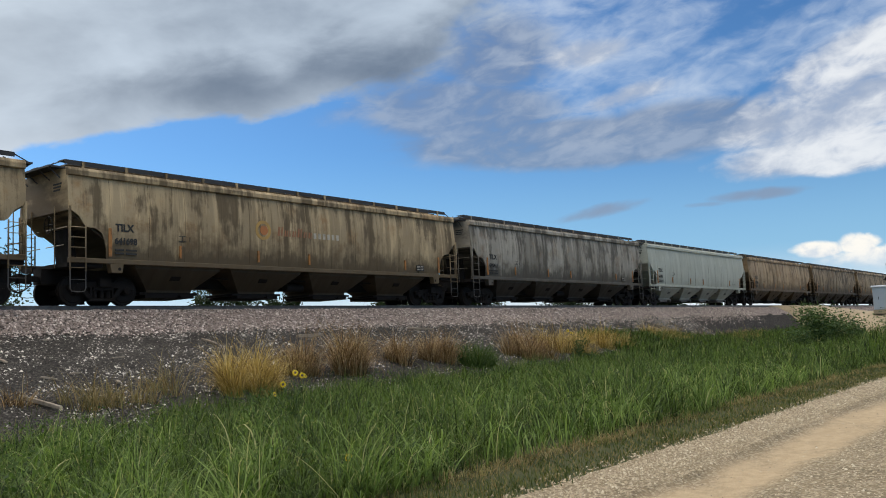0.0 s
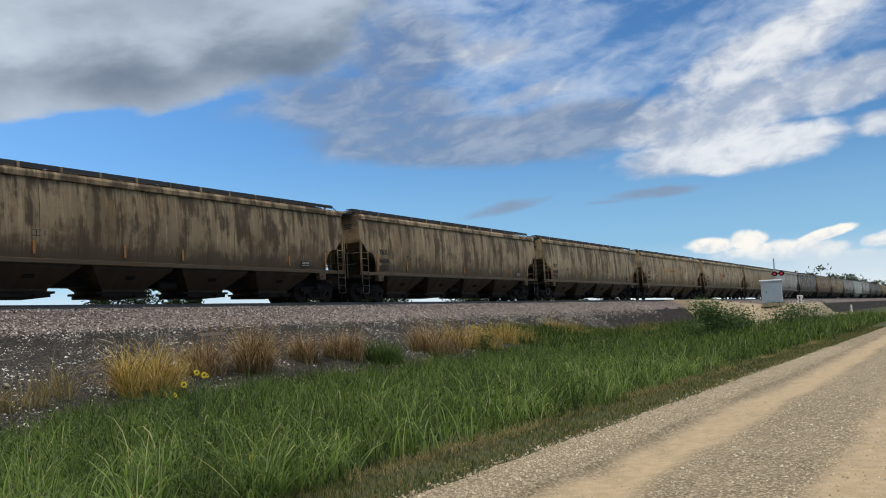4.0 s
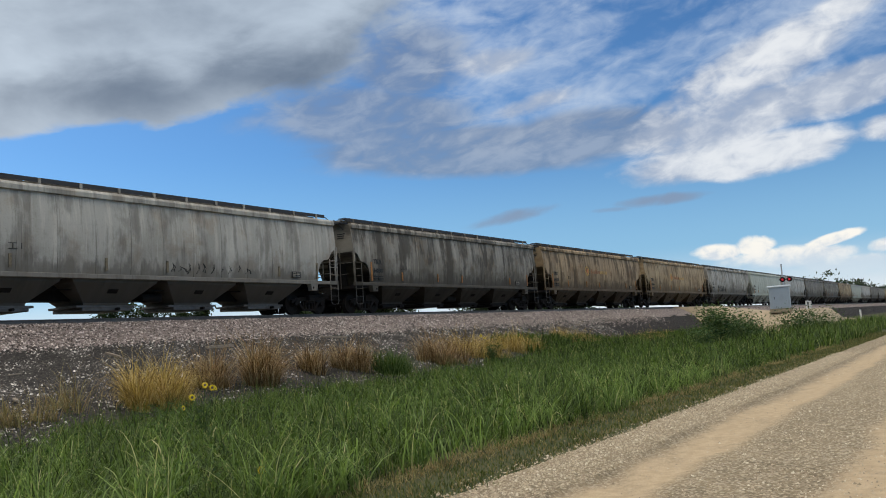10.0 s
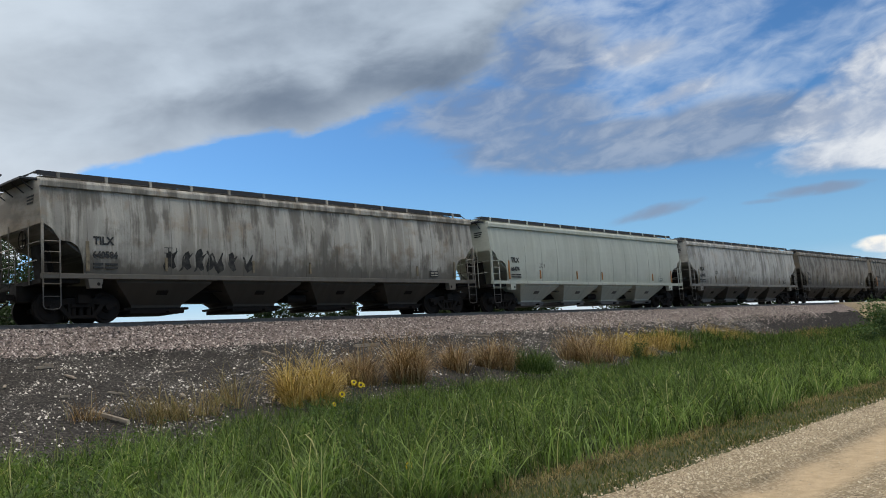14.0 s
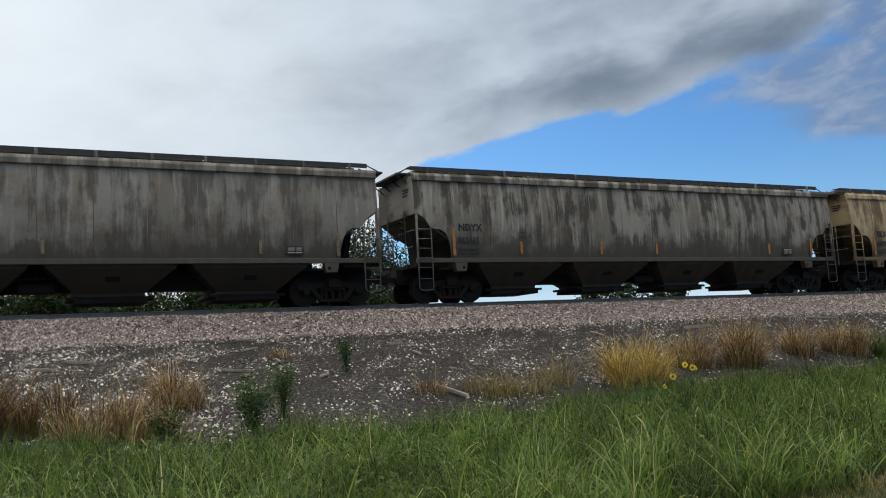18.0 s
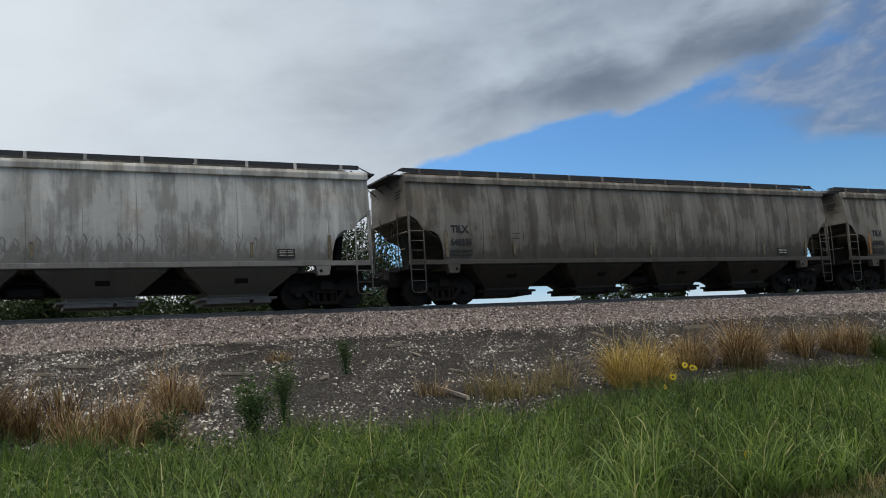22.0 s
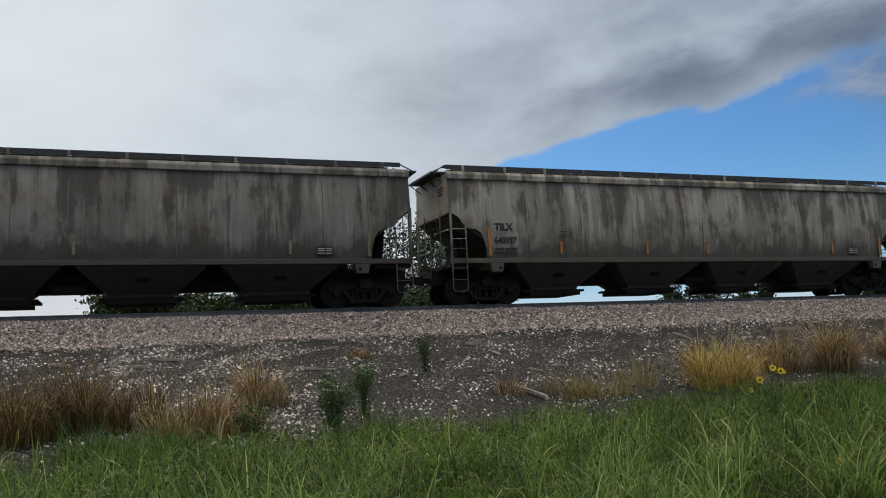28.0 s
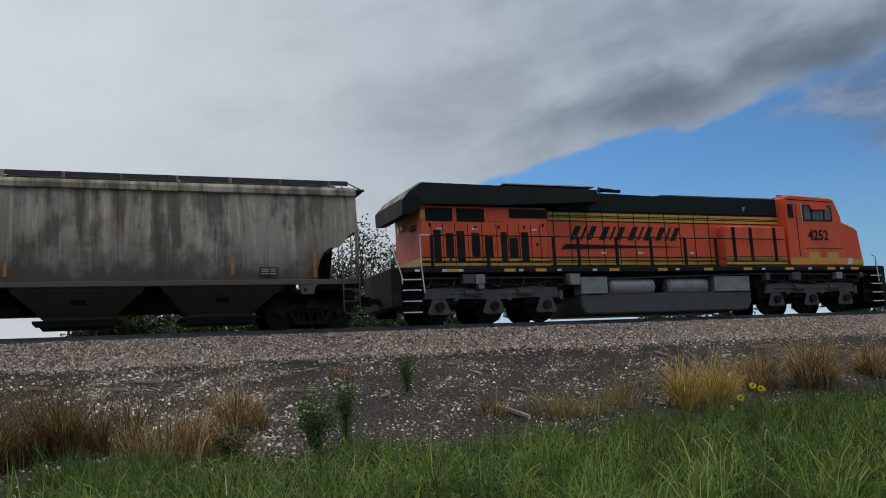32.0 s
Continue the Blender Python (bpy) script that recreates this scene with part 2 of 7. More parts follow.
def car_paint(name, grime=1.0, tone=1.0):
    """Weathered hopper paint: the car's own colour, panels of uneven tone, drips from the roof rim, rust clouds and road dust."""
    mat, t, shade = material(name)
    info = node(t, "ShaderNodeObjectInfo")
    sep = node(t, "ShaderNodeSeparateXYZ", {0: node(t, "ShaderNodeTexCoord").outputs["Object"]})
    rnd, z = info.outputs["Random"], sep.outputs[2]
    x = calc(t, "MULTIPLY_ADD", rnd, 97.0, sep.outputs[0])
    pos = node(t, "ShaderNodeCombineXYZ", {0: x, 1: calc(t, "MULTIPLY_ADD", rnd, 31.0, calc(t, "MULTIPLY", sep.outputs[1], 0.2)), 2: z}).outputs[0]
    wander = calc(t, "MULTIPLY", fbm(t, pos, 0.9, 2, 0.5, loc=(21, 5, 2)), 0.10)
    pos = node(t, "ShaderNodeVectorMath", {0: pos, 1: node(t, "ShaderNodeCombineXYZ", {0: wander}).outputs[0]}).outputs[0]
    panel = fbm(t, pos, 1.0, 3, 0.55, stretch=(0.55, 1, 0.10))
    drip = fbm(t, pos, 1.0, 6, 0.64, stretch=(2.1, 1, 0.26), loc=(4, 0, 0))
    fine = fbm(t, pos, 1.0, 4, 0.62, stretch=(15.0, 1, 0.40), loc=(9, 0, 0))
    run = fbm(t, pos, 1.0, 5, 0.62, stretch=(3.4, 1, 0.30), loc=(55, 0, 0))
    cloud = fbm(t, pos, 0.9, 6, 0.65, loc=(14, 3, 1))
    speck = fbm(t, pos, 24.0, 4, 0.65)
    amount = calc(t, "MULTIPLY", info.outputs["Alpha"], grime)
    # tone below 1 blackens dirty cars' paint: grime plus underside shade put into colour
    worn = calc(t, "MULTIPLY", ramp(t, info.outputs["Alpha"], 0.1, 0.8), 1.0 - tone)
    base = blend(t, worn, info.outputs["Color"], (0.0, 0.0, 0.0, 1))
    pale = blend(t, 1.0, base, (1.45, 1.43, 1.40, 1), "MULTIPLY")
    dark = blend(t, 1.0, base, (0.25, 0.235, 0.22, 1), "MULTIPLY")
    dusk = blend(t, 1.0, base, (0.62, 0.60, 0.57, 1), "MULTIPLY")
    rust = blend(t, 1.0, base, (0.72, 0.50, 0.30, 1), "MULTIPLY")
    depth = calc(t, "MULTIPLY_ADD", z, -0.38, 1.55)
    col = blend(t, calc(t, "MULTIPLY", ramp(t, panel, 0.36, 0.66), calc(t, "MINIMUM", calc(t, "MULTIPLY_ADD", amount, 0.8, 0.1), 1.0)), base, dusk)
    col = blend(t, calc(t, "MULTIPLY", ramp(t, run, 0.53, 0.66, 0.0, 0.70), calc(t, "MULTIPLY_ADD", amount, 0.75, 0.2), clamp=True), col, pale)
    col = blend(t, calc(t, "MULTIPLY", ramp(t, cloud, 0.50, 0.70, 0.0, 0.65), amount, clamp=True), col, rust)
    drool = fbm(t, pos, 1.0, 5, 0.60, stretch=(4.2, 1, 0.26), loc=(83, 1, 0))
    drool = calc(t, "MULTIPLY_ADD", calc(t, "SUBTRACT", z, 2.9), 0.07, drool)
    col = blend(t, calc(t, "MULTIPLY", ramp(t, drool, 0.55, 0.66, 0.0, 0.38), amount, clamp=True), col, pale)
    smear = fbm(t, pos, 1.0, 5, 0.6, stretch=(1.1, 1, 0.8), loc=(33, 8, 4))
    hung = calc(t, "MULTIPLY_ADD", calc(t, "SUBTRACT", 0.45, depth), 0.10, drip)
    hung = calc(t, "MULTIPLY_ADD", calc(t, "SUBTRACT", smear, 0.5), 0.75, hung)
    col = blend(t, calc(t, "MULTIPLY", ramp(t, hung, 0.47, 0.64, 0.0, 0.86), amount, clamp=True), col, dark)
    col = blend(t, calc(t, "MULTIPLY", ramp(t, calc(t, "MULTIPLY_ADD", drip, 0.5, calc(t, "MULTIPLY", fine, 0.5)), 0.52, 0.66, 0.0, 0.6), amount, clamp=True), col, dark)
    splash = calc(t, "MULTIPLY_ADD", cloud, 1.3, calc(t, "MULTIPLY_ADD", fine, 0.5, depth))
    col = blend(t, calc(t, "MULTIPLY", ramp(t, splash, 1.36, 1.90, 0.0, 0.82), amount, clamp=True), col, dark)
    tide = fbm(t, pos, 1.0, 6, 0.66, stretch=(2.6, 1, 0.9), loc=(71, 2, 6))
    tide = ramp(t, calc(t, "MULTIPLY_ADD", calc(t, "SUBTRACT", tide, 0.5), -2.2, z), 2.02, 1.70)
    col = blend(t, calc(t, "MULTIPLY", calc(t, "MULTIPLY", tide, 0.80), calc(t, "MULTIPLY", amount, 1.25, clamp=True)), col, dark)
    weld = calc(t, "ABSOLUTE", calc(t, "SUBTRACT", calc(t, "FRACT", calc(t, "MULTIPLY_ADD", sep.outputs[0], 0.69060, 6.50139)), 0.5))
    weld = ramp(t, calc(t, "MULTIPLY_ADD", calc(t, "SUBTRACT", drip, 0.5), 0.05, weld), 0.018, 0.006)
    seam = calc(t, "MULTIPLY", ramp(t, smear, 0.40, 0.60, 0.10, 0.65), ramp(t, z, 3.5, 2.3, 0.08, 1.0))
    col = blend(t, calc(t, "MULTIPLY", weld, seam), col, dark)
    col = blend(t, ramp(t, speck, 0.50, 0.78, 0.0, 0.35), col, dark)
    t.links.new(col, shade.inputs["Base Color"])
    t.links.new(ramp(t, drip, 0.3, 0.7, 0.50, 0.75), shade.inputs["Roughness"])
    shade.inputs["Specular IOR Level"].default_value = 0.3
    bump(t, shade, calc(t, "MULTIPLY_ADD", cloud, 1.0, calc(t, "MULTIPLY", speck, 0.06)), 0.25, 0.05)
    return mat


def leafy(name, dark, pale, dry, through=0.35, dry_share=0.1, patch=0.45, mixed=0.55):
    """Blades and leaves: every one of its own shade, some of them dry, with patches of colour over the field."""
    mat, t, shade = material(name)
    rnd = node(t, "ShaderNodeNewGeometry").outputs["Random Per Island"]
    pos = node(t, "ShaderNodeTexCoord").outputs["Object"]
    field = fbm(t, pos, patch, 4, 0.6)
    col = blend(t, ramp(t, calc(t, "MULTIPLY_ADD", rnd, mixed, calc(t, "MULTIPLY", field, 1.15 - mixed)), 0.25, 0.85), dark, pale)
    col = blend(t, ramp(t, calc(t, "FRACT", calc(t, "MULTIPLY", rnd, 7.31)), 1.0 - dry_share, 1.0 - dry_share * 0.6), col, dry)
    t.links.new(col, shade.inputs["Base Color"])
    shade.inputs["Roughness"].default_value = 0.6
    shade.inputs["Specular IOR Level"].default_value = 0.2
    lucent = node(t, "ShaderNodeBsdfTranslucent", {0: blend(t, 1.0, col, (1.1, 1.15, 0.7, 1), "MULTIPLY")})
    mix = node(t, "ShaderNodeMixShader", {0: through, 1: shade.outputs[0], 2: lucent.outputs[0]})
    out = [n for n in t.nodes if n.type == "OUTPUT_MATERIAL"][0]
    t.links.new(mix.outputs[0], out.inputs[0])
    return mat


def earth(name, colors, scales=(0.35, 3.0, 22.0), rough=0.95, relief=0.5, stones=0.0, stone_color=(0.4, 0.38, 0.35, 1), gaps=0.75):
    """Soil, gravel or ballast: three colours mixed at three scales, with stones as cells where wanted."""
    mat, t, shade = material(name)
    pos = node(t, "ShaderNodeNewGeometry").outputs["Position"]
    a, b, c = (fbm(t, pos, s, 5, 0.62, loc=(s, 2 * s, 0)) for s in scales)
    col = blend(t, ramp(t, a, 0.35, 0.65), colors[0], colors[1])
    col = blend(t, ramp(t, b, 0.45, 0.72, 0.0, 0.85), col, colors[2])
    height = calc(t, "MULTIPLY_ADD", b, 0.6, c)
    if stones:
        cell = node(t, "ShaderNodeTexVoronoi", {"Vector": pos, "Scale": stones, "Randomness": 1.0})
        tone = node(t, "ShaderNodeSeparateColor", {0: cell.outputs["Color"]}).outputs[0]
        col = blend(t, ramp(t, tone, 0.25, 0.95, 0.0, 0.85), col, stone_color)
        col = blend(t, ramp(t, cell.outputs["Distance"], 0.40, 0.85, 0.0, gaps), col, tuple(x * 0.3 for x in colors[0][:3]) + (1,))
        height = calc(t, "MULTIPLY_ADD", cell.outputs["Distance"], -0.8, height)
    col = blend(t, ramp(t, c, 0.35, 0.7, 0.0, 0.5), col, tuple(x * 0.5 for x in colors[0][:3]) + (1,))
    t.links.new(col, shade.inputs["Base Color"])
    shade.inputs["Roughness"].default_value = rough
    shade.inputs["Specular IOR Level"].default_value = 0.2
    bump(t, shade, height, relief, 0.04)
    return mat


def stone_mat(name, a, b, c, share=0.72):
    mat, t, shade = material(name)
    rnd = node(t, "ShaderNodeNewGeometry").outputs["Random Per Island"]
    pos = node(t, "ShaderNodeTexCoord").outputs["Object"]
    col = blend(t, ramp(t, rnd, 0.1, 0.6), a, b)
    col = blend(t, ramp(t, calc(t, "FRACT", calc(t, "MULTIPLY", rnd, 5.7)), share, 0.95), col, c)
    col = blend(t, ramp(t, fbm(t, pos, 60, 3), 0.35, 0.7, 0.0, 0.4), col, a)
    t.links.new(col, shade.inputs["Base Color"])
    shade.inputs["Roughness"].default_value = 0.8
    return mat


PAINT = car_paint("weathered_paint")
# the car paint again, dirtier, with the shade under the car darkened into it
BAY = car_paint("grimy_shaded_bay_paint", 1.6, 0.42)
GRIME = plain("grimy_steel", (0.010, 0.0085, 0.0078, 1), 0.85, 0.0, 0.3, 2.5, (0.022, 0.016, 0.012, 1), gloss=0.2)
STEEL = plain("dull_steel", (0.13, 0.125, 0.12, 1), 0.55, 0.6, 0.3, 4)
BOARD = plain("running_board_steel", (0.035, 0.037, 0.042, 1), 0.7, 0.1, 0.25, 3)
BLACK = plain("black_stencil", (0.018, 0.018, 0.018, 1), 0.7, 0, 0.2, 6, (0.12, 0.11, 0.1, 1))
WHITE = plain("white_marking", (0.62, 0.62, 0.60, 1), 0.6, 0, 0.2, 6)
AMBER = plain("amber_strip", (0.42, 0.17, 0.035, 1), 0.6, 0, 0.45, 5)
LOGO_ORANGE = plain("faded_orange_mark", (0.48, 0.17, 0.05, 1), 0.7, 0, 0.35, 4, (0.22, 0.16, 0.1, 1))
LOGO_YELLOW = plain("faded_yellow_mark", (0.50, 0.30, 0.08, 1), 0.7, 0, 0.35, 4, (0.22, 0.16, 0.1, 1))
SPRAY = plain("faded_black_spray", (0.030, 0.030, 0.029, 1), 0.85, 0, 0.35, 4, (0.15, 0.14, 0.125, 1), gloss=0.15)
WORN_SPRAY = plain("nearly_gone_spray", (0.22, 0.21, 0.185, 1), 0.8, 0, 0.5, 4, (0.32, 0.30, 0.26, 1))
FADED_STRIP = plain("faded_strip", (0.21, 0.165, 0.10, 1), 0.7, 0, 0.5, 5)
FADED_WHITE = plain("faded_white_mark", (0.50, 0.45, 0.36, 1), 0.7, 0, 0.35, 5)
RED_MARK = plain("faded_red_mark", (0.33, 0.135, 0.06, 1), 0.7, 0, 0.5, 4, (0.2, 0.15, 0.1, 1))
FADED_RED = plain("nearly_gone_red_mark", (0.31, 0.185, 0.10, 1), 0.75, 0, 0.6, 5, (0.19, 0.14, 0.09, 1))
ORANGE = plain("engine_orange", (0.72, 0.098, 0.036, 1), 0.5, 0, 0.22, 1.2, (0.20, 0.045, 0.022, 1), gloss=0.35)
YELLOW = plain("engine_yellow", (0.56, 0.31, 0.04, 1), 0.45, 0, 0.2, 2, (0.2, 0.1, 0.03, 1))
HOOD_BLACK = plain("engine_dark_green", (0.005, 0.011, 0.011, 1), 0.7, 0, 0.2, 2, (0.016, 0.018, 0.017, 1), gloss=0.25)
FRAME_BLACK = plain("engine_black", (0.008, 0.008, 0.0085, 1), 0.75, 0.0, 0.25, 2, gloss=0.2)
TANK = plain("tank_grey", (0.070, 0.073, 0.074, 1), 0.5, 0.3, 0.3, 2)
BOX_GREY = plain("box_grey", (0.24, 0.24, 0.235, 1), 0.5, 0.2, 0.3, 2)
TRUCK_GREY = plain("truck_grey", (0.075, 0.073, 0.070, 1), 0.65, 0.2, 0.4, 3)
SILVER = plain("aluminium_case", (0.50, 0.52, 0.54, 1), 0.42, 0.6, 0.12, 1.5, (0.3, 0.31, 0.32, 1))
WOOD = plain("grey_wood", (0.30, 0.25, 0.19, 1), 0.85, 0, 0.3, 9)
TIE = plain("creosoted_wood", (0.07, 0.055, 0.045, 1), 0.9, 0, 0.3, 5)
BARK = plain("bark", (0.09, 0.07, 0.055, 1), 0.95, 0, 0.3, 7)
GRASS = leafy("tall_grass", (0.008, 0.019, 0.005, 1), (0.112, 0.172, 0.036, 1), (0.30, 0.31, 0.13, 1), 0.40, 0.05, 1.1, 0.55)
MEADOW = leafy("meadow_leaves", (0.024, 0.052, 0.013, 1), (0.100, 0.160, 0.042, 1), (0.18, 0.21, 0.08, 1), 0.40, 0.06)
ARCH = leafy("arching_grass", (0.050, 0.095, 0.020, 1), (0.235, 0.325, 0.100, 1), (0.44, 0.42, 0.22, 1), 0.42, 0.08, 1.5, 0.5)
VERGE = leafy("verge_grass", (0.032, 0.050, 0.011, 1), (0.115, 0.130, 0.036, 1), (0.25, 0.19, 0.09, 1), 0.30, 0.30)
STRAW = leafy("yellow_dry_grass", (0.10, 0.058, 0.014, 1), (0.58, 0.41, 0.115, 1), (0.78, 0.60, 0.28, 1), 0.22, 0.25, 3.0)
UMBER = leafy("dark_dry_grass", (0.040, 0.023, 0.012, 1), (0.17, 0.098, 0.042, 1), (0.34, 0.24, 0.10, 1), 0.3, 0.15, 1.5)
PALE_STEM = leafy("pale_dry_stems", (0.11, 0.085, 0.036, 1), (0.36, 0.30, 0.15, 1), (0.30, 0.20, 0.09, 1), 0.3, 0.25, 1.5)
RUSSET = leafy("russet_dry_grass", (0.065, 0.038, 0.018, 1), (0.38, 0.24, 0.115, 1), (0.58, 0.45, 0.27, 1), 0.2, 0.2, 3.0)
WEED = leafy("weed_leaves", (0.020, 0.046, 0.016, 1), (0.088, 0.140, 0.050, 1), (0.12, 0.14, 0.05, 1), 0.35, 0.1, 1.0)
LEAVES = leafy("tree_leaves", (0.012, 0.026, 0.010, 1), (0.040, 0.066, 0.022, 1), (0.06, 0.07, 0.03, 1), 0.12, 0.1, 0.3)
PETAL = leafy("yellow_petals", (0.60, 0.42, 0.02, 1), (0.75, 0.58, 0.04, 1), (0.7, 0.5, 0.05, 1), 0.35, 0.1, 1.0)
SOIL = earth("field_soil", ((0.050, 0.062, 0.022, 1), (0.085, 0.080, 0.036, 1), (0.040, 0.048, 0.018, 1)))
SLOPE = earth("dark_sub_ballast", ((0.020, 0.0175, 0.0155, 1), (0.031, 0.027, 0.024, 1), (0.013, 0.0115, 0.010, 1)), stones=19.0, stone_color=(0.115, 0.103, 0.091, 1), gaps=0.95)
BALLAST = earth("pink_grey_ballast", ((0.24, 0.190, 0.168, 1), (0.29, 0.236, 0.210, 1), (0.15, 0.118, 0.104, 1)), stones=17.0, stone_color=(0.48, 0.40, 0.365, 1), gaps=0.94)
ROAD = earth("limestone_gravel", ((0.220, 0.171, 0.106, 1), (0.285, 0.226, 0.145, 1), (0.160, 0.125, 0.080, 1)), (0.5, 2.5, 30.0), stones=34.0, stone_color=(0.46, 0.39, 0.28, 1), gaps=0.6)
TAN = earth("tan_fill", ((0.36, 0.29, 0.19, 1), (0.42, 0.34, 0.235, 1), (0.27, 0.22, 0.15, 1)), (0.3, 2.0, 15.0))
STONE_LIGHT = stone_mat("ballast_stone", (0.050, 0.038, 0.033, 1), (0.29, 0.232, 0.208, 1), (0.74, 0.65, 0.60, 1), 0.66)
STONE_DARK = stone_mat("old_ballast_stone", (0.010, 0.0088, 0.0078, 1), (0.110, 0.097, 0.085, 1), (0.82, 0.77, 0.70, 1), 0.58)
STONE_ROAD = stone_mat("road_stone", (0.20, 0.155, 0.10, 1), (0.38, 0.31, 0.21, 1), (0.56, 0.49, 0.37, 1))


def glowing(name, color, strength):
    mat, t, shade = material(name)
    shade.inputs["Base Color"].default_value = color
    shade.inputs["Emission Color"].default_value = color
    shade.inputs["Emission Strength"].default_value = strength
    return mat


def glass(name, tint):
    mat, t, shade = material(name)
    shade.inputs["Base Color"].default_value = tint
    shade.inputs["Roughness"].default_value = 0.08
    shade.inputs["Transmission Weight"].default_value = 0.7
    return mat


RED_GLOW = glowing("lit_red_lens", (0.7, 0.012, 0.03, 1), 0.14)
PANE = glass("tinted_cab_glass", (0.25, 0.28, 0.30, 1))


# ---- mesh helpers ----
def box(bm, x0, x1, y0, y1, z0, z1):
    v = [bm.verts.new((x, y, z)) for x in (x0, x1) for y in (y0, y1) for z in (z0, z1)]
    for f in ((0, 1, 3, 2), (4, 6, 7, 5), (0, 4, 5, 1), (2, 3, 7, 6), (0, 2, 6, 4), (1, 5, 7, 3)):
        bm.faces.new([v[i] for i in f])
    return bm


def rod(bm, a, b, r, sides=8, r2=None):
    a, b = Vector(a), Vector(b)
    turn = (b - a).to_track_quat("Z", "Y").to_matrix()
    rings = []
    for p, rad in ((a, r), (b, r if r2 is None else r2)):
        rings.append([bm.verts.new(p + turn @ Vector((rad * math.cos(2 * math.pi * i / sides), rad * math.sin(2 * math.pi * i / sides), 0))) for i in range(sides)])
    for i in range(sides):
        j = (i + 1) % sides
        bm.faces.new((rings[0][i], rings[0][j], rings[1][j], rings[1][i]))
    bm.faces.new(rings[0][::-1]), bm.faces.new(rings[1])
    return bm


def prism(bm, outline, y0, y1):
    """An outline in x and z, carried from y0 to y1."""
    a, b = [bm.verts.new((x, y0, z)) for x, z in outline], [bm.verts.new((x, y1, z)) for x, z in outline]
    bm.faces.new(a), bm.faces.new(b[::-1])
    for i in range(len(a)):
        j = (i + 1) % len(a)
        bm.faces.new((a[i], b[i], b[j], a[j]))
    return bm


def part(name, bm, mat, parent=None, label="", soften=0.0, smooth=False):
    if soften:
        bmesh.ops.bevel(bm, geom=bm.edges[:], offset=soften, segments=1, affect="EDGES", clamp_overlap=True)
    bmesh.ops.recalc_face_normals(bm, faces=bm.faces[:])
    me = bpy.data.meshes.new(name)
    bm.to_mesh(me)
    bm.free()
    if smooth:
        me.shade_smooth()
    me.materials.append(mat)
    ob = new(name, me)
    ob.parent = parent
    return tagged(ob, label)


def again(ob, m, parent=None):
    """Another object on the same mesh, at the pose m."""
    twin = ob.copy()
    scene.collection.objects.link(twin)
    twin.parent, twin.matrix_basis = parent or ob.parent, m
    return twin


def thing(name, label, category, group="", kind="", m=None):
    ob = tagged(new(name), label, category, group, kind)
    ob.matrix_basis = m or Matrix()
    return ob


def words(name, text, size, mat, parent, m, squeeze=1.0, label=""):
    font = bpy.data.curves.new(name, "FONT")
    font.body, font.size, font.extrude, font.offset, font.align_x, font.resolution_u = text, size, 0.002, 0.014, "LEFT", 2
    made = new("letters_source", font)
    me = bpy.data.meshes.new_from_object(made.evaluated_get(bpy.context.evaluated_depsgraph_get()))
    bpy.data.objects.remove(made)
    me.materials.clear()
    me.materials.append(mat)
    me.transform(Matrix.Diagonal((squeeze, 1, 1, 1)))
    ob = new(name, me)
    ob.parent, ob.matrix_basis = parent, m
    return tagged(ob, label)


def sheet_mesh(name, verts, faces, mat, parent=None, smooth=False):
    me = bpy.data.meshes.new(name)
    me.from_pydata(verts, [], faces)
    me.materials.append(mat)
    if smooth:
        me.shade_smooth()
    ob = new(name, me)
    ob.parent = parent
    return ob


def bulk(name, verts, faces, mat, label, category, parent=None):
    """Many small pieces in one mesh, from arrays: verts n x 3, faces m x 3 or m x 4."""
    me = bpy.data.meshes.new(name)
    n, k = faces.shape
    me.vertices.add(len(verts)), me.loops.add(n * k), me.polygons.add(n)
    me.vertices.foreach_set("co", verts.astype(np.float32).ravel())
    me.loops.foreach_set("vertex_index", faces.astype(np.int32).ravel())
    me.polygons.foreach_set("loop_start", np.arange(0, n * k, k, dtype=np.int32))
    me.polygons.foreach_set("loop_total", np.full(n, k, dtype=np.int32))
    me.update(calc_edges=True)
    me.materials.append(mat)
    ob = new(name, me)
    ob.parent = parent
    return tagged(ob, label, category, "", "stuff")


# ---- ground, road and track ----
TOE = ((-60, -10, 0, 6, 12, 18, 25, 45, 60, 100), (11.0, 11.0, 11.3, 12.8, 15.0, 16.2, 16.2, 19.0, 21.5, 22.0))


def toe(x):
    return np.interp(x, *TOE)


def lumps(x, y, size, seed=0.0):
    """A smooth, uneven field between about -1 and 1."""
    u, v = x / size + seed, y / size - seed
    return (np.sin(1.3 * u + 2.1 * np.sin(0.7 * v)) + np.sin(1.7 * v + 1.6 * np.sin(0.9 * u + 1.0)) + np.sin(2.9 * u - 2.3 * v)) / 3


def ground_z(x, y):
    x, y = np.asarray(x, float), np.asarray(y, float)
    base = toe(x)
    near = np.clip((y - base) / (24.06 - base), 0, 1) * 1.99
    far = np.clip((37.0 - y) / (37.0 - 30.3), 0, 1) * 1.99
    rise = np.minimum(near, far)
    road = np.clip((y - 4.4) / 1.5, 0, 1) * np.clip((9 - y) / 3, 0, 1)
    wild = np.clip((y - 4.6) / 2, 0, 1) * np.clip((400 - np.abs(x)) / 300, 0, 1)
    return 0.08 * (y > 4.4) * np.clip((y - 4.4) / 1.5, 0, 1) + rise - 0.10 * road - 0.2 * ((y > -2.6) & (y < 4.3)) + 0.05 * wild * lumps(x, y, 1.7)


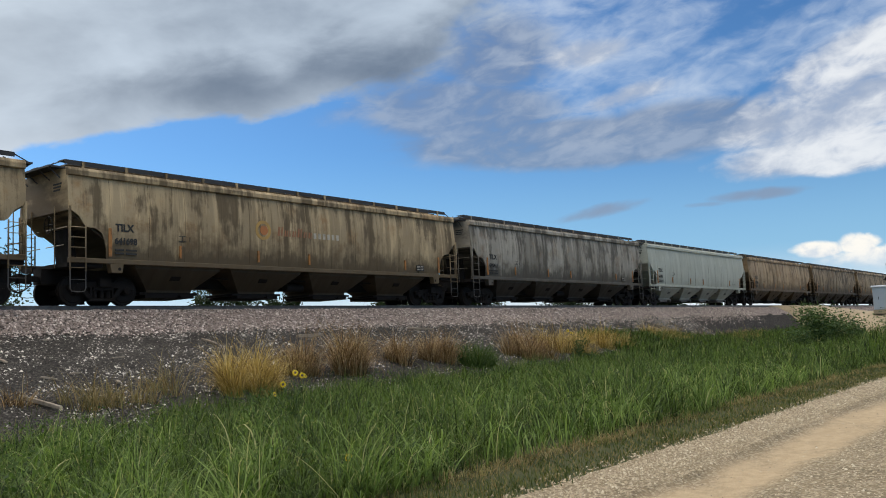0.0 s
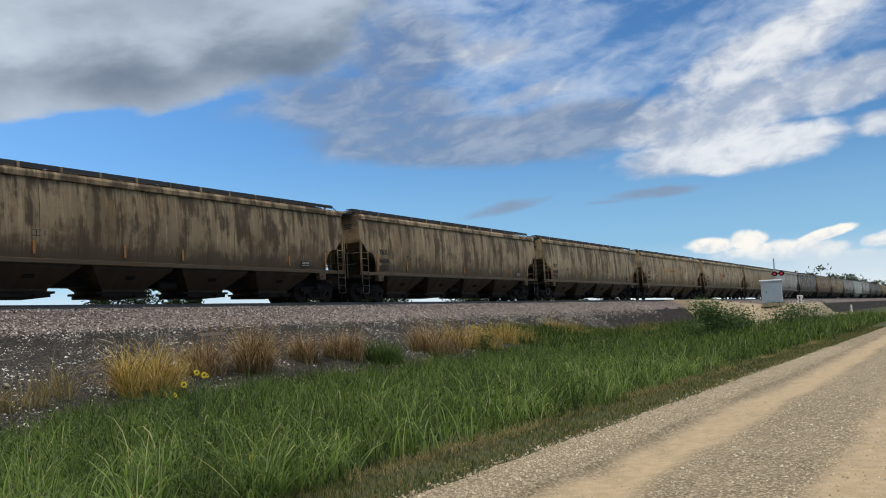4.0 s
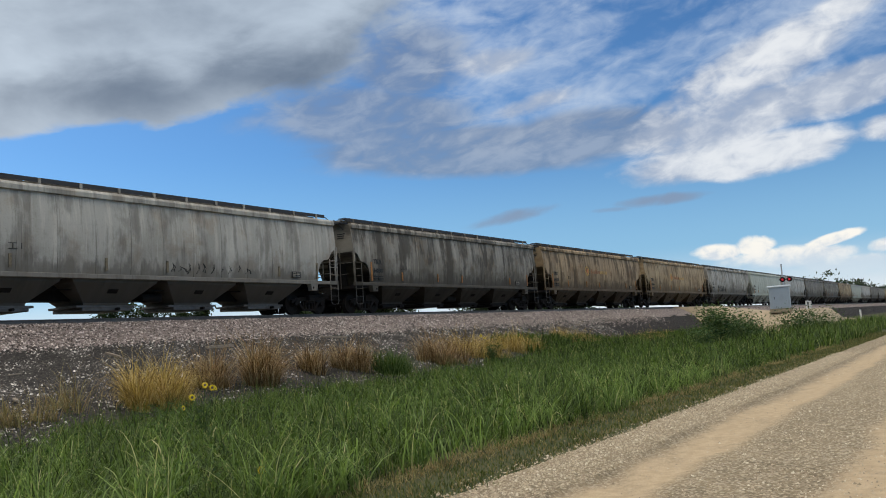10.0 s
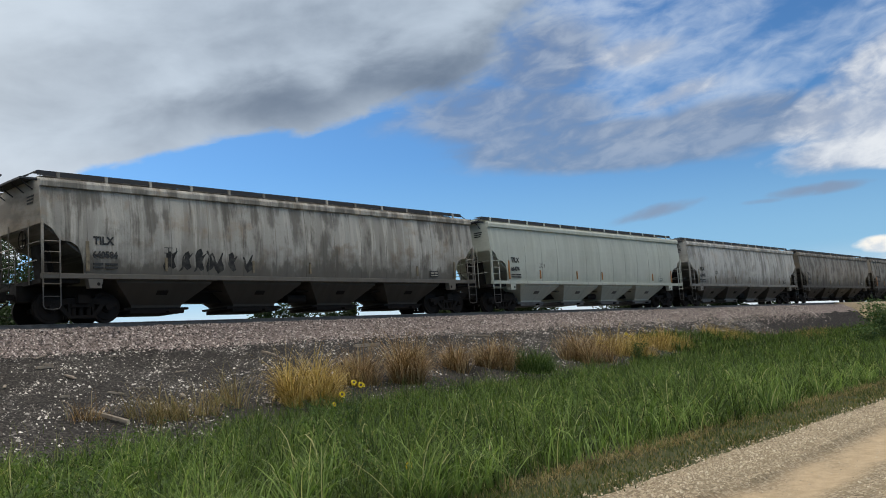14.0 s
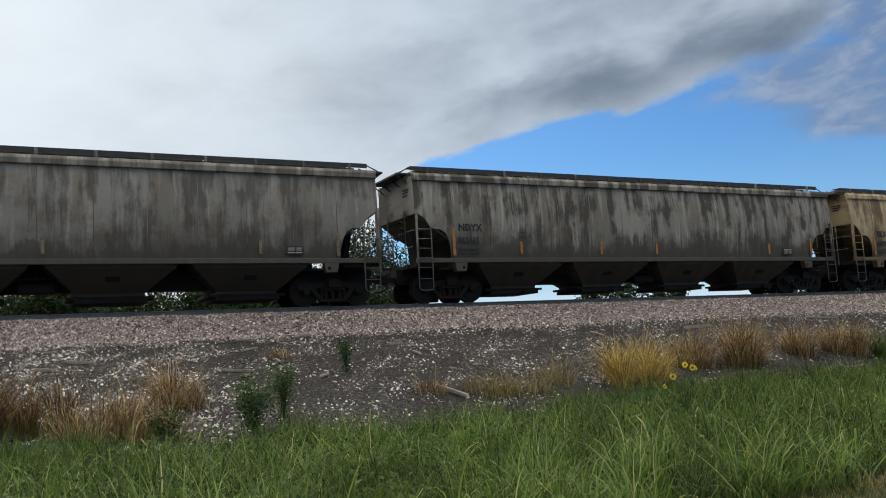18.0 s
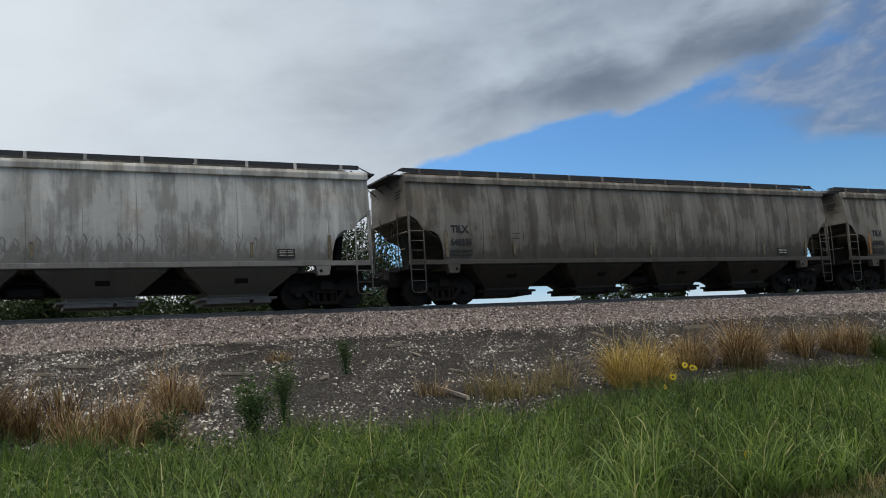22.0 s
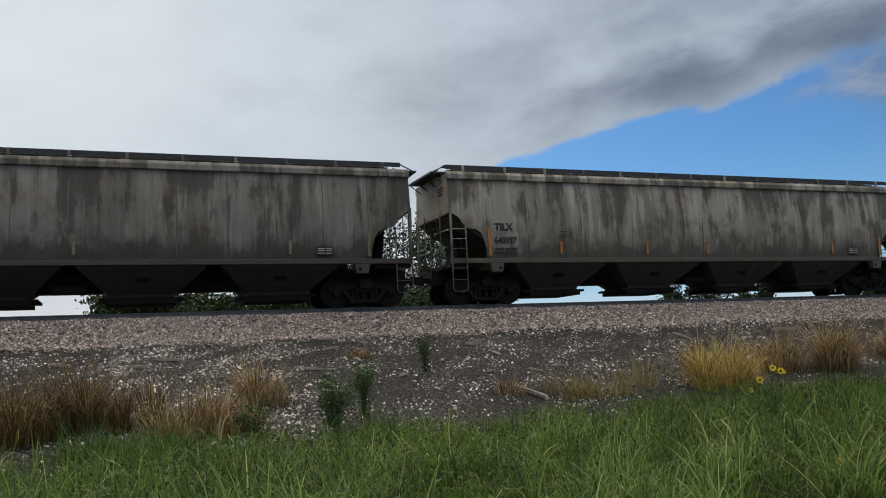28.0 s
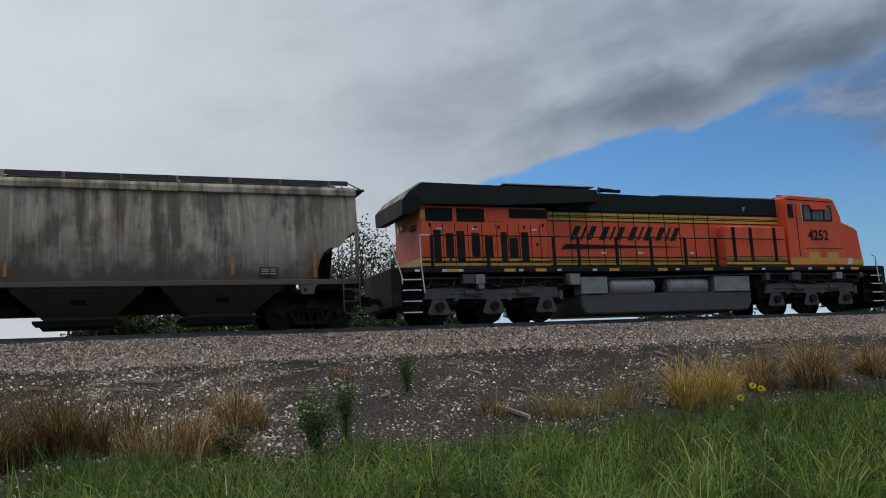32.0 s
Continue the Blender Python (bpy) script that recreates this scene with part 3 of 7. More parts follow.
def field(name, xs, ys, lift, mat, height=ground_z):
    gx, gy = np.meshgrid(xs, ys)
    gz = height(gx, gy) + lift
    n = len(xs)
    verts = np.stack([gx, gy, gz], -1).reshape(-1, 3).tolist()
    faces = [(j * n + i, j * n + i + 1, (j + 1) * n + i + 1, (j + 1) * n + i) for j in range(len(ys) - 1) for i in range(n - 1)]
    return sheet_mesh(name, verts, faces, mat, smooth=True)


FAR_X = np.r_[-3000, -1000, -300, -100, -50, np.arange(-24, 100, 0.8), 130, 200, 400, 1000, 3000]
ground = tagged(field("ground", FAR_X, np.r_[-3000, -600, -150, -50, -20, -8, -3, 0, 2, np.arange(4, 26, 0.5), 26, 28, 30.3, 33, 37, 45, 80, 200, 700, 3000], -0.02, SOIL), "flat grassy field with a raised railway bank", "ground", "", "structure")


def bank_strip(name, lo, hi, lift, mat, label):
    """A strip of the near bank, whose lower edge follows its toe."""
    xs = np.r_[-400, -100, -50, np.arange(-24, 100, 0.7), 130, 200, 500, 1500]
    fs = np.linspace(0, 1, 16)
    verts, n = [], len(xs)
    for f in fs:
        y = lo(xs) + (hi - lo(xs)) * f
        z = ground_z(xs, y) + lift * np.minimum(1, f * 8) + 0.025 * lumps(xs, y, 0.6, 3.0)
        verts += np.stack([xs, y, z], -1).tolist()
    faces = [(j * n + i, j * n + i + 1, (j + 1) * n + i + 1, (j + 1) * n + i) for j in range(15) for i in range(n - 1)]
    return tagged(sheet_mesh(name, verts, faces, mat, smooth=True), label, "embankment", "", "structure")


bank_strip("embankment", lambda x: toe(x) - 0.9, 24.1, 0.05, SLOPE, "dark stony railway embankment with scattered stones")


def crest(x, y):
    near = np.interp(y, (23.9, 24.06, 25.35, 25.7, 28.6, 29.0, 30.3, 30.5), (1.98, 2.10, 2.74, 2.80, 2.80, 2.74, 2.10, 1.98))
    return near + 0.02 * lumps(x, y, 0.45, 1.0)


ballast = tagged(field("ballast_bed", np.r_[-1500, -400, -100, -50, np.arange(-24, 100, 0.5), 130, 200, 500, 1500], np.r_[np.arange(23.9, 25.9, 0.13), 27, 28.6, 29, 29.6, 30.5], 0.0, BALLAST, crest), "pinkish grey crushed stone ballast under the track", "ballast", "", "structure")


def road_material():
    """Pale gravel with packed dusty wheel tracks along it and loose stones between."""
    mat = ROAD.copy()
    mat.name = "gravel_road"
    t = mat.node_tree
    shade = [n for n in t.nodes if n.type == "BSDF_PRINCIPLED"][0]
    pos = node(t, "ShaderNodeNewGeometry").outputs["Position"]
    y = node(t, "ShaderNodeSeparateXYZ", {0: pos}).outputs[1]
    y = calc(t, "MULTIPLY_ADD", calc(t, "SUBTRACT", fbm(t, pos, 0.5, 4, 0.6), 0.5), 0.8, y)
    mask = 0.0
    for mid, half in ((3.0, 0.55), (0.9, 0.5)):
        off = calc(t, "ABSOLUTE", calc(t, "SUBTRACT", y, mid))
        mask = calc(t, "MAXIMUM", ramp(t, off, half, half * 0.35), mask)
    mask = calc(t, "MULTIPLY", mask, ramp(t, fbm(t, pos, 1.3, 5, 0.65), 0.25, 0.55, 0.45, 0.95))
    was = shade.inputs["Base Color"].links[0].from_socket
    dust = blend(t, ramp(t, fbm(t, pos, 7.0, 5, 0.6), 0.3, 0.7), (0.35, 0.265, 0.165, 1), (0.44, 0.338, 0.218, 1))
    t.links.new(blend(t, mask, was, dust), shade.inputs["Base Color"])
    return mat


def road_z(x, y):
    return 0.03 + 0.02 * np.cos((y - 1.0) * 0.9) - 0.04 * np.exp(-((y - 3.0) / 0.4) ** 2) + 0.012 * lumps(x, y, 0.7, 5.0) + (0.048 + 0.016 * lumps(x, y, 1.1, 9.0)) * np.exp(-((y - 3.56 - 0.06 * lumps(x, x * 0, 2.3)) / 0.07) ** 2) - 0.10 * (np.abs(y - 1.0) > 3.5)


road = tagged(field("road", np.r_[-600, -100, -30, np.arange(-6, 40, 0.3), np.arange(40, 110, 2), 200, 600, 2000], np.r_[-2.7, -2.4, np.arange(-2, 3.3, 0.2), np.arange(3.35, 3.95, 0.045), np.arange(4.0, 4.4, 0.2), 4.5, 4.75], 0.0, road_material(), road_z), "pale limestone gravel road with dusty wheel tracks", "road", "", "structure")


def make_track():
    track = thing("railway_track", "worn steel rails on wooden sleepers over the ballast", "railway track", kind="structure", m=pose(0, TRACK_Y, RAIL_Z))
    outline = ((-0.075, -0.17), (0.075, -0.17), (0.075, -0.155), (0.012, -0.13), (0.012, -0.04), (0.036, -0.03), (0.036, -0.004), (0.025, 0), (-0.025, 0), (-0.036, -0.004), (-0.036, -0.03), (-0.012, -0.04), (-0.012, -0.13), (-0.075, -0.155))
    for y in (-0.7525, 0.7525):
        bm = bmesh.new()
        a, b = [bm.verts.new((-900, y + u, v)) for u, v in outline], [bm.verts.new((1500, y + u, v)) for u, v in outline]
        for i in range(len(a)):
            j = (i + 1) % len(a)
            bm.faces.new((a[i], a[j], b[j], b[i]))
        part("rail", bm, STEEL, track)
    first = part("sleeper", box(bmesh.new(), -0.115, 0.115, -1.3, 1.3, -0.34, -0.172), TIE, track)
    first.matrix_basis = pose(-20, 0, 0)
    for i in range(1, 170):
        again(first, pose(-20 + 0.52 * i, 0, 0), track)


make_track()


# ---- hopper cars ----
HALF = 10.11
PROFILE = ((1.40, 1.495), (1.48, 1.51), (1.85, 1.555), (2.3, 1.588), (2.8, 1.60), (3.3, 1.588), (3.8, 1.54), (4.14, 1.50))
CUT = ((0.0, 3.05), (0.33, 2.84), (0.52, 2.56), (0.62, 2.49), (0.91, 2.46), (1.10, 2.34), (1.22, 2.12), (1.30, 1.80), (1.32, 1.42))


def side_y(z):
    return float(np.interp(z, [p[0] for p in PROFILE], [p[1] for p in PROFILE]))


def side_sheet(sign):
    bm = bmesh.new()
    ends = [s for s, _ in CUT]
    xs = sorted([-HALF + s for s in ends] + [HALF - s for s in ends] + [-HALF + 1.34 + i * (2 * HALF - 2.68) / 12 for i in range(13)])
    rows = []
    for x in xs:
        s = min(x + HALF, HALF - x)
        low = float(np.interp(s, ends, [z for _, z in CUT])) if s < 1.321 else 1.42
        zs = [low + (4.14 - low) * k / 9 for k in range(10)]
        rows.append([bm.verts.new((x, sign * side_y(z), z)) for z in zs])
    for a, b in zip(rows, rows[1:]):
        for k in range(9):
            bm.faces.new((a[k], b[k], b[k + 1], a[k + 1]))
    bmesh.ops.recalc_face_normals(bm, faces=bm.faces[:])
    bm.normal_update()
    if bm.faces[0].normal.y * sign < 0:
        bmesh.ops.reverse_faces(bm, faces=bm.faces[:])
    inner = {v: bm.verts.new((v.co.x, v.co.y - sign * 0.03, v.co.z)) for v in bm.verts[:]}
    rim = [e for e in bm.edges if e.is_boundary]
    for f in bm.faces[:]:
        bm.faces.new([inner[v] for v in reversed(f.verts)])
    for e in rim:
        a, b = e.verts
        bm.faces.new((a, b, inner[b], inner[a]))
    return bm


def wheelset_mesh(r=0.483, gauge=0.78):
    bm = bmesh.new()
    rod(bm, (0, -gauge - 0.25, 0), (0, gauge + 0.25, 0), 0.085, 10)
    for s in (-1, 1):
        rod(bm, (0, s * (gauge - 0.075), 0), (0, s * (gauge + 0.055), 0), r, 32)
        rod(bm, (0, s * (gauge - 0.105), 0), (0, s * (gauge - 0.075), 0), r + 0.025, 32)
        rod(bm, (0, s * (gauge + 0.056), 0), (0, s * (gauge + 0.075), 0), r * 0.84, 32, r * 0.78)
        rod(bm, (0, s * (gauge + 0.076), 0), (0, s * (gauge + 0.12), 0), r * 0.36, 16, r * 0.3)
        for k in range(3):
            a = k * 2.094
            rod(bm, (0.11 * math.cos(a), s * (gauge + 0.25), 0.11 * math.sin(a)), (0.11 * math.cos(a), s * (gauge + 0.28), 0.11 * math.sin(a)), 0.02, 6)
    return bm


def truck_frame(sign, base=0.89, y=0.98):
    """A cast side frame with its spring nest and bearing adapters."""
    bm = bmesh.new()
    top = ((-1.16, 0.50), (-1.16, 0.66), (-0.86, 0.70), (-0.42, 0.78), (0.42, 0.78), (0.86, 0.70), (1.16, 0.66), (1.16, 0.50), (0.72, 0.52), (0.42, 0.60), (0.34, 0.60), (-0.34, 0.60), (-0.42, 0.60), (-0.72, 0.52))
    prism(bm, top, sign * (y - 0.07), sign * (y + 0.07))
    for s in (-1, 1):
        prism(bm, ((s * 0.78, 0.54), (s * 0.60, 0.58), (s * 0.34, 0.22), (s * 0.44, 0.16)), sign * (y - 0.06), sign * (y + 0.06))
        prism(bm, ((s * 0.42, 0.6), (s * 0.34, 0.6), (s * 0.34, 0.2), (s * 0.42, 0.2)), sign * (y - 0.06), sign * (y + 0.06))
        rod(bm, (s * base, sign * (y - 0.1), 0.483), (s * base, sign * (y + 0.11), 0.483), 0.12, 14)
    prism(bm, ((-0.48, 0.13), (0.48, 0.13), (0.44, 0.23), (-0.44, 0.23)), sign * (y - 0.1), sign * (y + 0.1))
    for dx in (-0.24, 0.0, 0.24):
        rod(bm, (dx, sign * y, 0.23), (dx, sign * y, 0.48), 0.08, 10)
    prism(bm, ((-0.36, 0.48), (0.36, 0.48), (0.32, 0.60), (-0.32, 0.60)), sign * (y - 0.14), sign * (y + 0.14))
    return bm


def ladder(x0, x1, y, z0, z1, rungs, sign):
    bm = bmesh.new()
    for x in (x0, x1):
        box(bm, x - 0.022, x + 0.022, y - 0.012, y + 0.012, z0, z1)
    for k in range(rungs):
        z = z0 + 0.09 + k * (z1 - z0 - 0.16) / (rungs - 1)
        rod(bm, (x0, y + sign * 0.03, z), (x1, y + sign * 0.03, z), 0.014, 6)
    return bm


def bay_mesh(mid):
    """One tapered discharge hopper with its outlet gate frame."""
    bm = bmesh.new()
    rings = []
    for hx, hy, z in ((1.80, 1.46, 1.36), (1.72, 1.44, 1.22), (0.93, 0.80, 0.54), (0.91, 0.78, 0.46)):
        rings.append([bm.verts.new((mid + u * hx, v * hy, z)) for u, v in ((-1, -1), (1, -1), (1, 1), (-1, 1))])
    for a, b in zip(rings, rings[1:]):
        for i in range(4):
            j = (i + 1) % 4
            bm.faces.new((a[i], a[j], b[j], b[i]))
    bm.faces.new(rings[0]), bm.faces.new(rings[-1])
    return bm


def build_hopper():
    car = thing("hopper_car", "weathered covered hopper car rolling on the track", "freight car", "hopper cars of the train")
    for sign in (-1, 1):
        part("side_sheet", side_sheet(sign), PAINT, car)
        bm = bmesh.new()
        lip = ((1.42, 4.12), (1.60, 4.14), (1.60, 4.30), (1.54, 4.40), (1.36, 4.42))
        a, b = ([bm.verts.new((x, sign * u, v)) for u, v in lip] for x in (-HALF, HALF))
        for i in range(5):
            bm.faces.new((a[i], a[(i + 1) % 5], b[(i + 1) % 5], b[i]))
        bm.faces.new(a), bm.faces.new(b[::-1])
        part("top_rim", bm, PAINT, car, soften=0.012)
        bm = bmesh.new()
        prism(bm, ((-HALF, 1.325), (-HALF, 1.48), (HALF, 1.48), (HALF, 1.325)), sign * 1.50, sign * 1.62)
        part("side_sill", bm, PAINT, car, soften=0.012)
        bm = bmesh.new()
        box(bm, -HALF + 0.12, HALF - 0.12, sign * 1.10 - 0.015, sign * 1.10 + 0.015, 4.57, 4.70)
        box(bm, -HALF + 0.12, HALF - 0.12, min(sign * 0.66, sign * 1.10), max(sign * 0.66, sign * 1.10), 4.69, 4.72)
        part("running_board", bm, BOARD, car, "galvanised steel running board")
        post = part("board_post", box(bmesh.new(), -0.045, 0.045, sign * 1.14 - 0.025, sign * 1.14 + 0.025, 4.34, 4.70), PAINT, car)
        post.matrix_basis = pose(-HALF + 0.75, 0, 0)
        for k in range(1, 13):
            again(post, pose(-HALF + 0.75 + k * (2 * HALF - 1.5) / 12, 0, 0))
        seam = bmesh.new()
        zs = [1.5 + 2.6 * i / 12 for i in range(13)]
        rows = [[seam.verts.new((u, sign * (side_y(z) + d), z)) for u, d in ((-0.014, -0.02), (-0.008, 0.006), (0.008, 0.006), (0.014, -0.02))] for z in zs]
        for lower, upper in zip(rows, rows[1:]):
            for i in range(3):
                seam.faces.new((lower[i], lower[i + 1], upper[i + 1], upper[i]))
        seam = part("weld_seam", seam, PAINT, car)
        seam.matrix_basis = pose(-HALF + 1.42, 0, 0)
        for k in range(1, 13):
            again(seam, pose(-HALF + 1.42 + k * (2 * HALF - 2.84) / 12, 0, 0))
        for end in (-1, 1):
            x = end * (HALF - 0.02)
            part("ladder", ladder(x, x - end * 0.52, sign * 1.64, 1.06, 2.52 if end * sign > 0 else 2.52, 5, sign), PAINT, car)
            bm = bmesh.new()
            for u in (0.0, 0.52):
                box(bm, min(x - end * u - 0.014, x - end * u + 0.014), x - end * u + 0.014, sign * 1.64 - 0.012, sign * 1.64 + 0.012, 0.50, 1.06)
            for p, q in zip(((0, 0.50), (0.05, 0.41), (0.26, 0.39), (0.47, 0.41)), ((0.05, 0.41), (0.26, 0.39), (0.47, 0.41), (0.52, 0.50))):
                rod(bm, (x - end * p[0], sign * 1.64, p[1]), (x - end * q[0], sign * 1.64, q[1]), 0.015, 6)
            rod(bm, (x, sign * 1.64, 0.78), (x - end * 0.52, sign * 1.64, 0.78), 0.011, 6)
            part("sill_step", bm, TRUCK_GREY, car)
            bm = box(bmesh.new(), x - 0.035, x + 0.035, sign * 1.645 - 0.012, sign * 1.645 + 0.012, 2.50, 3.12)
            part("hand_hold", bm, PAINT, car)
            pad = bmesh.new()
            prism(pad, ((end * (HALF - 1.40), 1.34), (end * (HALF - 1.90), 1.34), (end * (HALF - 1.84), 1.03), (end * (HALF - 1.46), 1.03)), sign * 1.36, sign * 1.61)
            part("jacking_pad", pad, PAINT, car, soften=0.01)
            bm = bmesh.new()
            rod(bm, (end * (HALF - 1.74), sign * 1.60, 1.16), (end * (HALF - 1.74), sign * 1.618, 1.16), 0.055, 10)
            part("pad_hole", bm, GRIME, car)
            bm = bmesh.new()
            box(bm, min(x, x - end * 0.06), max(x, x - end * 0.06), sign * 1.56 - 0.03, sign * 1.56 + 0.03, 1.4, 3.1)
            part("corner_post", bm, PAINT, car)
            bm = bmesh.new()
            rod(bm, (end * (HALF + 0.02), sign * 0.75, 1.2), (end * (HALF + 0.02), sign * 0.75, 3.2), 0.02, 6)
            rod(bm, (end * (HALF + 0.02), sign * 1.3, 1.9), (end * (HALF + 0.02), sign * 0.2, 1.9), 0.016, 6)
            rod(bm, (end * (HALF + 0.02), sign * 1.5, 2.45), (end * (HALF + 0.02), sign * 0.2, 2.45), 0.016, 6)
            part("grab_iron", bm, PAINT, car)
            part("amber_strip", box(bmesh.new(), min(end * (HALF - 1.36), end * (HALF - 1.47)), max(end * (HALF - 1.36), end * (HALF - 1.47)), sign * 1.596 - 0.012, sign * 1.596 + 0.012, 1.56, 2.5 if end < 0 else 2.3), AMBER, car, "amber reflective strip")
        for x in (-6.0, -2.5, 0.15, 6.2):
            part("amber_strip", box(bmesh.new(), x - 0.045, x + 0.045, sign * 1.585 - 0.014, sign * 1.585 + 0.014, 1.62, 2.06), AMBER, car, "amber reflective strip")
        bm = bmesh.new()
        box(bm, 7.0, 7.55, sign * 1.585 - 0.012, sign * 1.585 + 0.012, 1.60, 1.86)
        part("data_plate", bm, BLACK, car, "black data plate with white lines")
        bm = bmesh.new()
        for z in (1.66, 1.74, 1.80):
            box(bm, 7.05, 7.27, sign * 1.60 - 0.006, sign * 1.60 + 0.006, z - 0.012, z + 0.012)
            box(bm, 7.31, 7.50, sign * 1.60 - 0.006, sign * 1.60 + 0.006, z - 0.012, z + 0.012)
        part("plate_lines", bm, FADED_WHITE, car)
    # roof with its long hatch trough
    bm = bmesh.new()
    ring = ((-1.46, 4.28), (-0.66, 4.52), (0.66, 4.52), (1.46, 4.28))
    a, b = [bm.verts.new((-HALF, y, z)) for y, z in ring], [bm.verts.new((HALF, y, z)) for y, z in ring]
    for i in range(3):
        bm.faces.new((a[i], a[i + 1], b[i + 1], b[i]))
    bmesh.ops.solidify(bm, geom=bm.faces[:], thickness=0.03)
    part("roof", bm, PAINT, car)
    part("hatch_coaming", box(bmesh.new(), -HALF + 0.4, HALF - 0.4, -0.62, 0.62, 4.40, 4.66), PAINT, car)
    for k in range(4):
        part("hatch_cover", box(bmesh.new(), -HALF + 0.6 + k * 4.78, -HALF + 5.3 + k * 4.78, -0.45, 0.45, 4.662, 4.74), BOARD, car, soften=0.03)
    for end in (-1, 1):
        # end wall, sloping floor under it, crosswalk, platform, coupler
        bm = bmesh.new()
        ring = [(-side_y(z), z) for z in (3.0, 3.3, 3.8, 4.1)] + [(-1.46, 4.28), (-0.66, 4.52), (0.66, 4.52), (1.46, 4.28)] + [(side_y(z), z) for z in (4.1, 3.8, 3.3, 3.0)]
        a, b = [bm.verts.new((end * (HALF - 0.005), y, z)) for y, z in ring], [bm.verts.new((end * (HALF - 0.045), y * 0.99, z)) for y, z in ring]
        bm.faces.new(a), bm.faces.new(b[::-1])
        for i in range(len(a)):
            j = (i + 1) % len(a)
            bm.faces.new((a[i], b[i], b[j], a[j]))
        part("end_sheet", bm, PAINT, car)
        bm = bmesh.new()
        prism(bm, ((end * (HALF - 0.05), 3.05), (end * (HALF - 2.55), 1.30), (end * (HALF - 2.5), 1.24), (end * (HALF - 0.05), 2.96)), -1.48, 1.48)
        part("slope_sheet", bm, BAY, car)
        bm = bmesh.new()
        box(bm, min(end * (HALF - 0.2), end * (HALF + 0.42)), max(end * (HALF - 0.2), end * (HALF + 0.42)), -1.15, 1.15, 4.40, 4.46)
        for y in (-1.05, -0.4, 0.4, 1.05):
            rod(bm, (end * (HALF + 0.38), y, 4.40), (end * HALF, y, 4.10), 0.02, 6)
            rod(bm, (end * (HALF + 0.40), y, 4.43), (end * (HALF - 0.15), y, 4.69), 0.02, 6)
        part("crosswalk", bm, BOARD, car, "steel crosswalk at the end of the roof")
        bm = bmesh.new()
        box(bm, min(end * (HALF - 1.2), end * HALF), max(end * (HALF - 1.2), end * HALF), -1.5, 1.5, 1.20, 1.33)
        box(bm, min(end * (HALF - 3.2), end * (HALF + 0.2)), max(end * (HALF - 3.2), end * (HALF + 0.2)), -0.26, 0.26, 0.72, 1.22)
        prism(bm, ((end * (HALF - 0.9), 1.3), (end * (HALF - 0.7), 1.3), (end * (HALF - 0.55), 2.55), (end * (HALF - 0.7), 2.6)), -0.5, 0.5)
        part("end_platform", bm, GRIME, car)
        bm = bmesh.new()
        box(bm, min(end * (HALF + 0.2), end * (HALF + 0.5)), max(end * (HALF + 0.2), end * (HALF + 0.5)), -0.09, 0.09, 0.80, 0.98)
        prism(bm, ((end * (HALF + 0.46), 0.72), (end * (HALF + 0.46), 1.06), (end * (HALF + 0.70), 1.02), (end * (HALF + 0.70), 0.76)), -0.17, 0.1)
        part("coupler", bm, GRIME, car, soften=0.015)
        bm = bmesh.new()
        pts = [(end * (HALF + 0.2 + 0.11 * k), 0.32, 0.78 - 0.30 * math.sin(math.pi * k / 9)) for k in range(6)]
        for p, q in zip(pts, pts[1:]):
            rod(bm, p, q, 0.025, 6)
        part("air_hose", bm, FRAME_BLACK, car)
        if end < 0:
            bm = bmesh.new()
            hoop = [[bm.verts.new((-HALF - 0.12 + 0.018 * math.sin(b), -0.55 + (0.27 + 0.018 * math.cos(b)) * math.cos(a), 2.6 + (0.27 + 0.018 * math.cos(b)) * math.sin(a))) for b in (0.0, 1.257, 2.513, 3.770, 5.027)] for a in (2 * math.pi * k / 20 for k in range(20))]
            for k in range(20):
                for i in range(5):
                    bm.faces.new((hoop[k][i], hoop[k][(i + 1) % 5], hoop[(k + 1) % 20][(i + 1) % 5], hoop[(k + 1) % 20][i]))
            rod(bm, (-HALF - 0.12, -0.82, 2.6), (-HALF - 0.12, -0.28, 2.6), 0.014, 5)
            rod(bm, (-HALF - 0.12, -0.55, 2.33), (-HALF - 0.12, -0.55, 2.87), 0.014, 5)
            rod(bm, (-HALF - 0.12, -0.55, 2.6), (-HALF - 0.02, -0.55, 2.6), 0.05, 8)
            part("brake_wheel", bm, GRIME, car)
        for sign in (-1, 1):
            frame_ob = part("truck_side_frame", truck_frame(sign), GRIME, car, soften=0.012)
            frame_ob.matrix_basis = pose(end * (HALF - 1.45), 0, 0)
        bm = box(bmesh.new(), end * (HALF - 1.45) - 0.2, end * (HALF - 1.45) + 0.2, -1.25, 1.25, 0.60, 0.86)
        part("bolster", bm, GRIME, car)
    for mid in (-5.95, -1.98, 1.98, 5.95):
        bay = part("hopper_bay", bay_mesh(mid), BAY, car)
        part("outlet_gate", box(box(bmesh.new(), mid - 1.20, mid + 1.20, -0.82, 0.82, 0.38, 0.46), mid - 1.0, mid + 1.0, -0.86, 0.86, 0.26, 0.38), GRIME, bay, "grimy steel outlet gate", soften=0.01)
        rodm = bmesh.new()
        rod(rodm, (mid + 0.35, -1.05, 0.32), (mid + 0.35, 1.05, 0.32), 0.05, 8)
        part("gate_shaft", rodm, GRIME, bay)
        bm = bmesh.new()
        prism(bm, ((mid - 0.2, 0.84), (mid + 0.2, 0.84), (mid + 0.2, 1.02), (mid - 0.2, 1.02)), -0.01, 0.01)
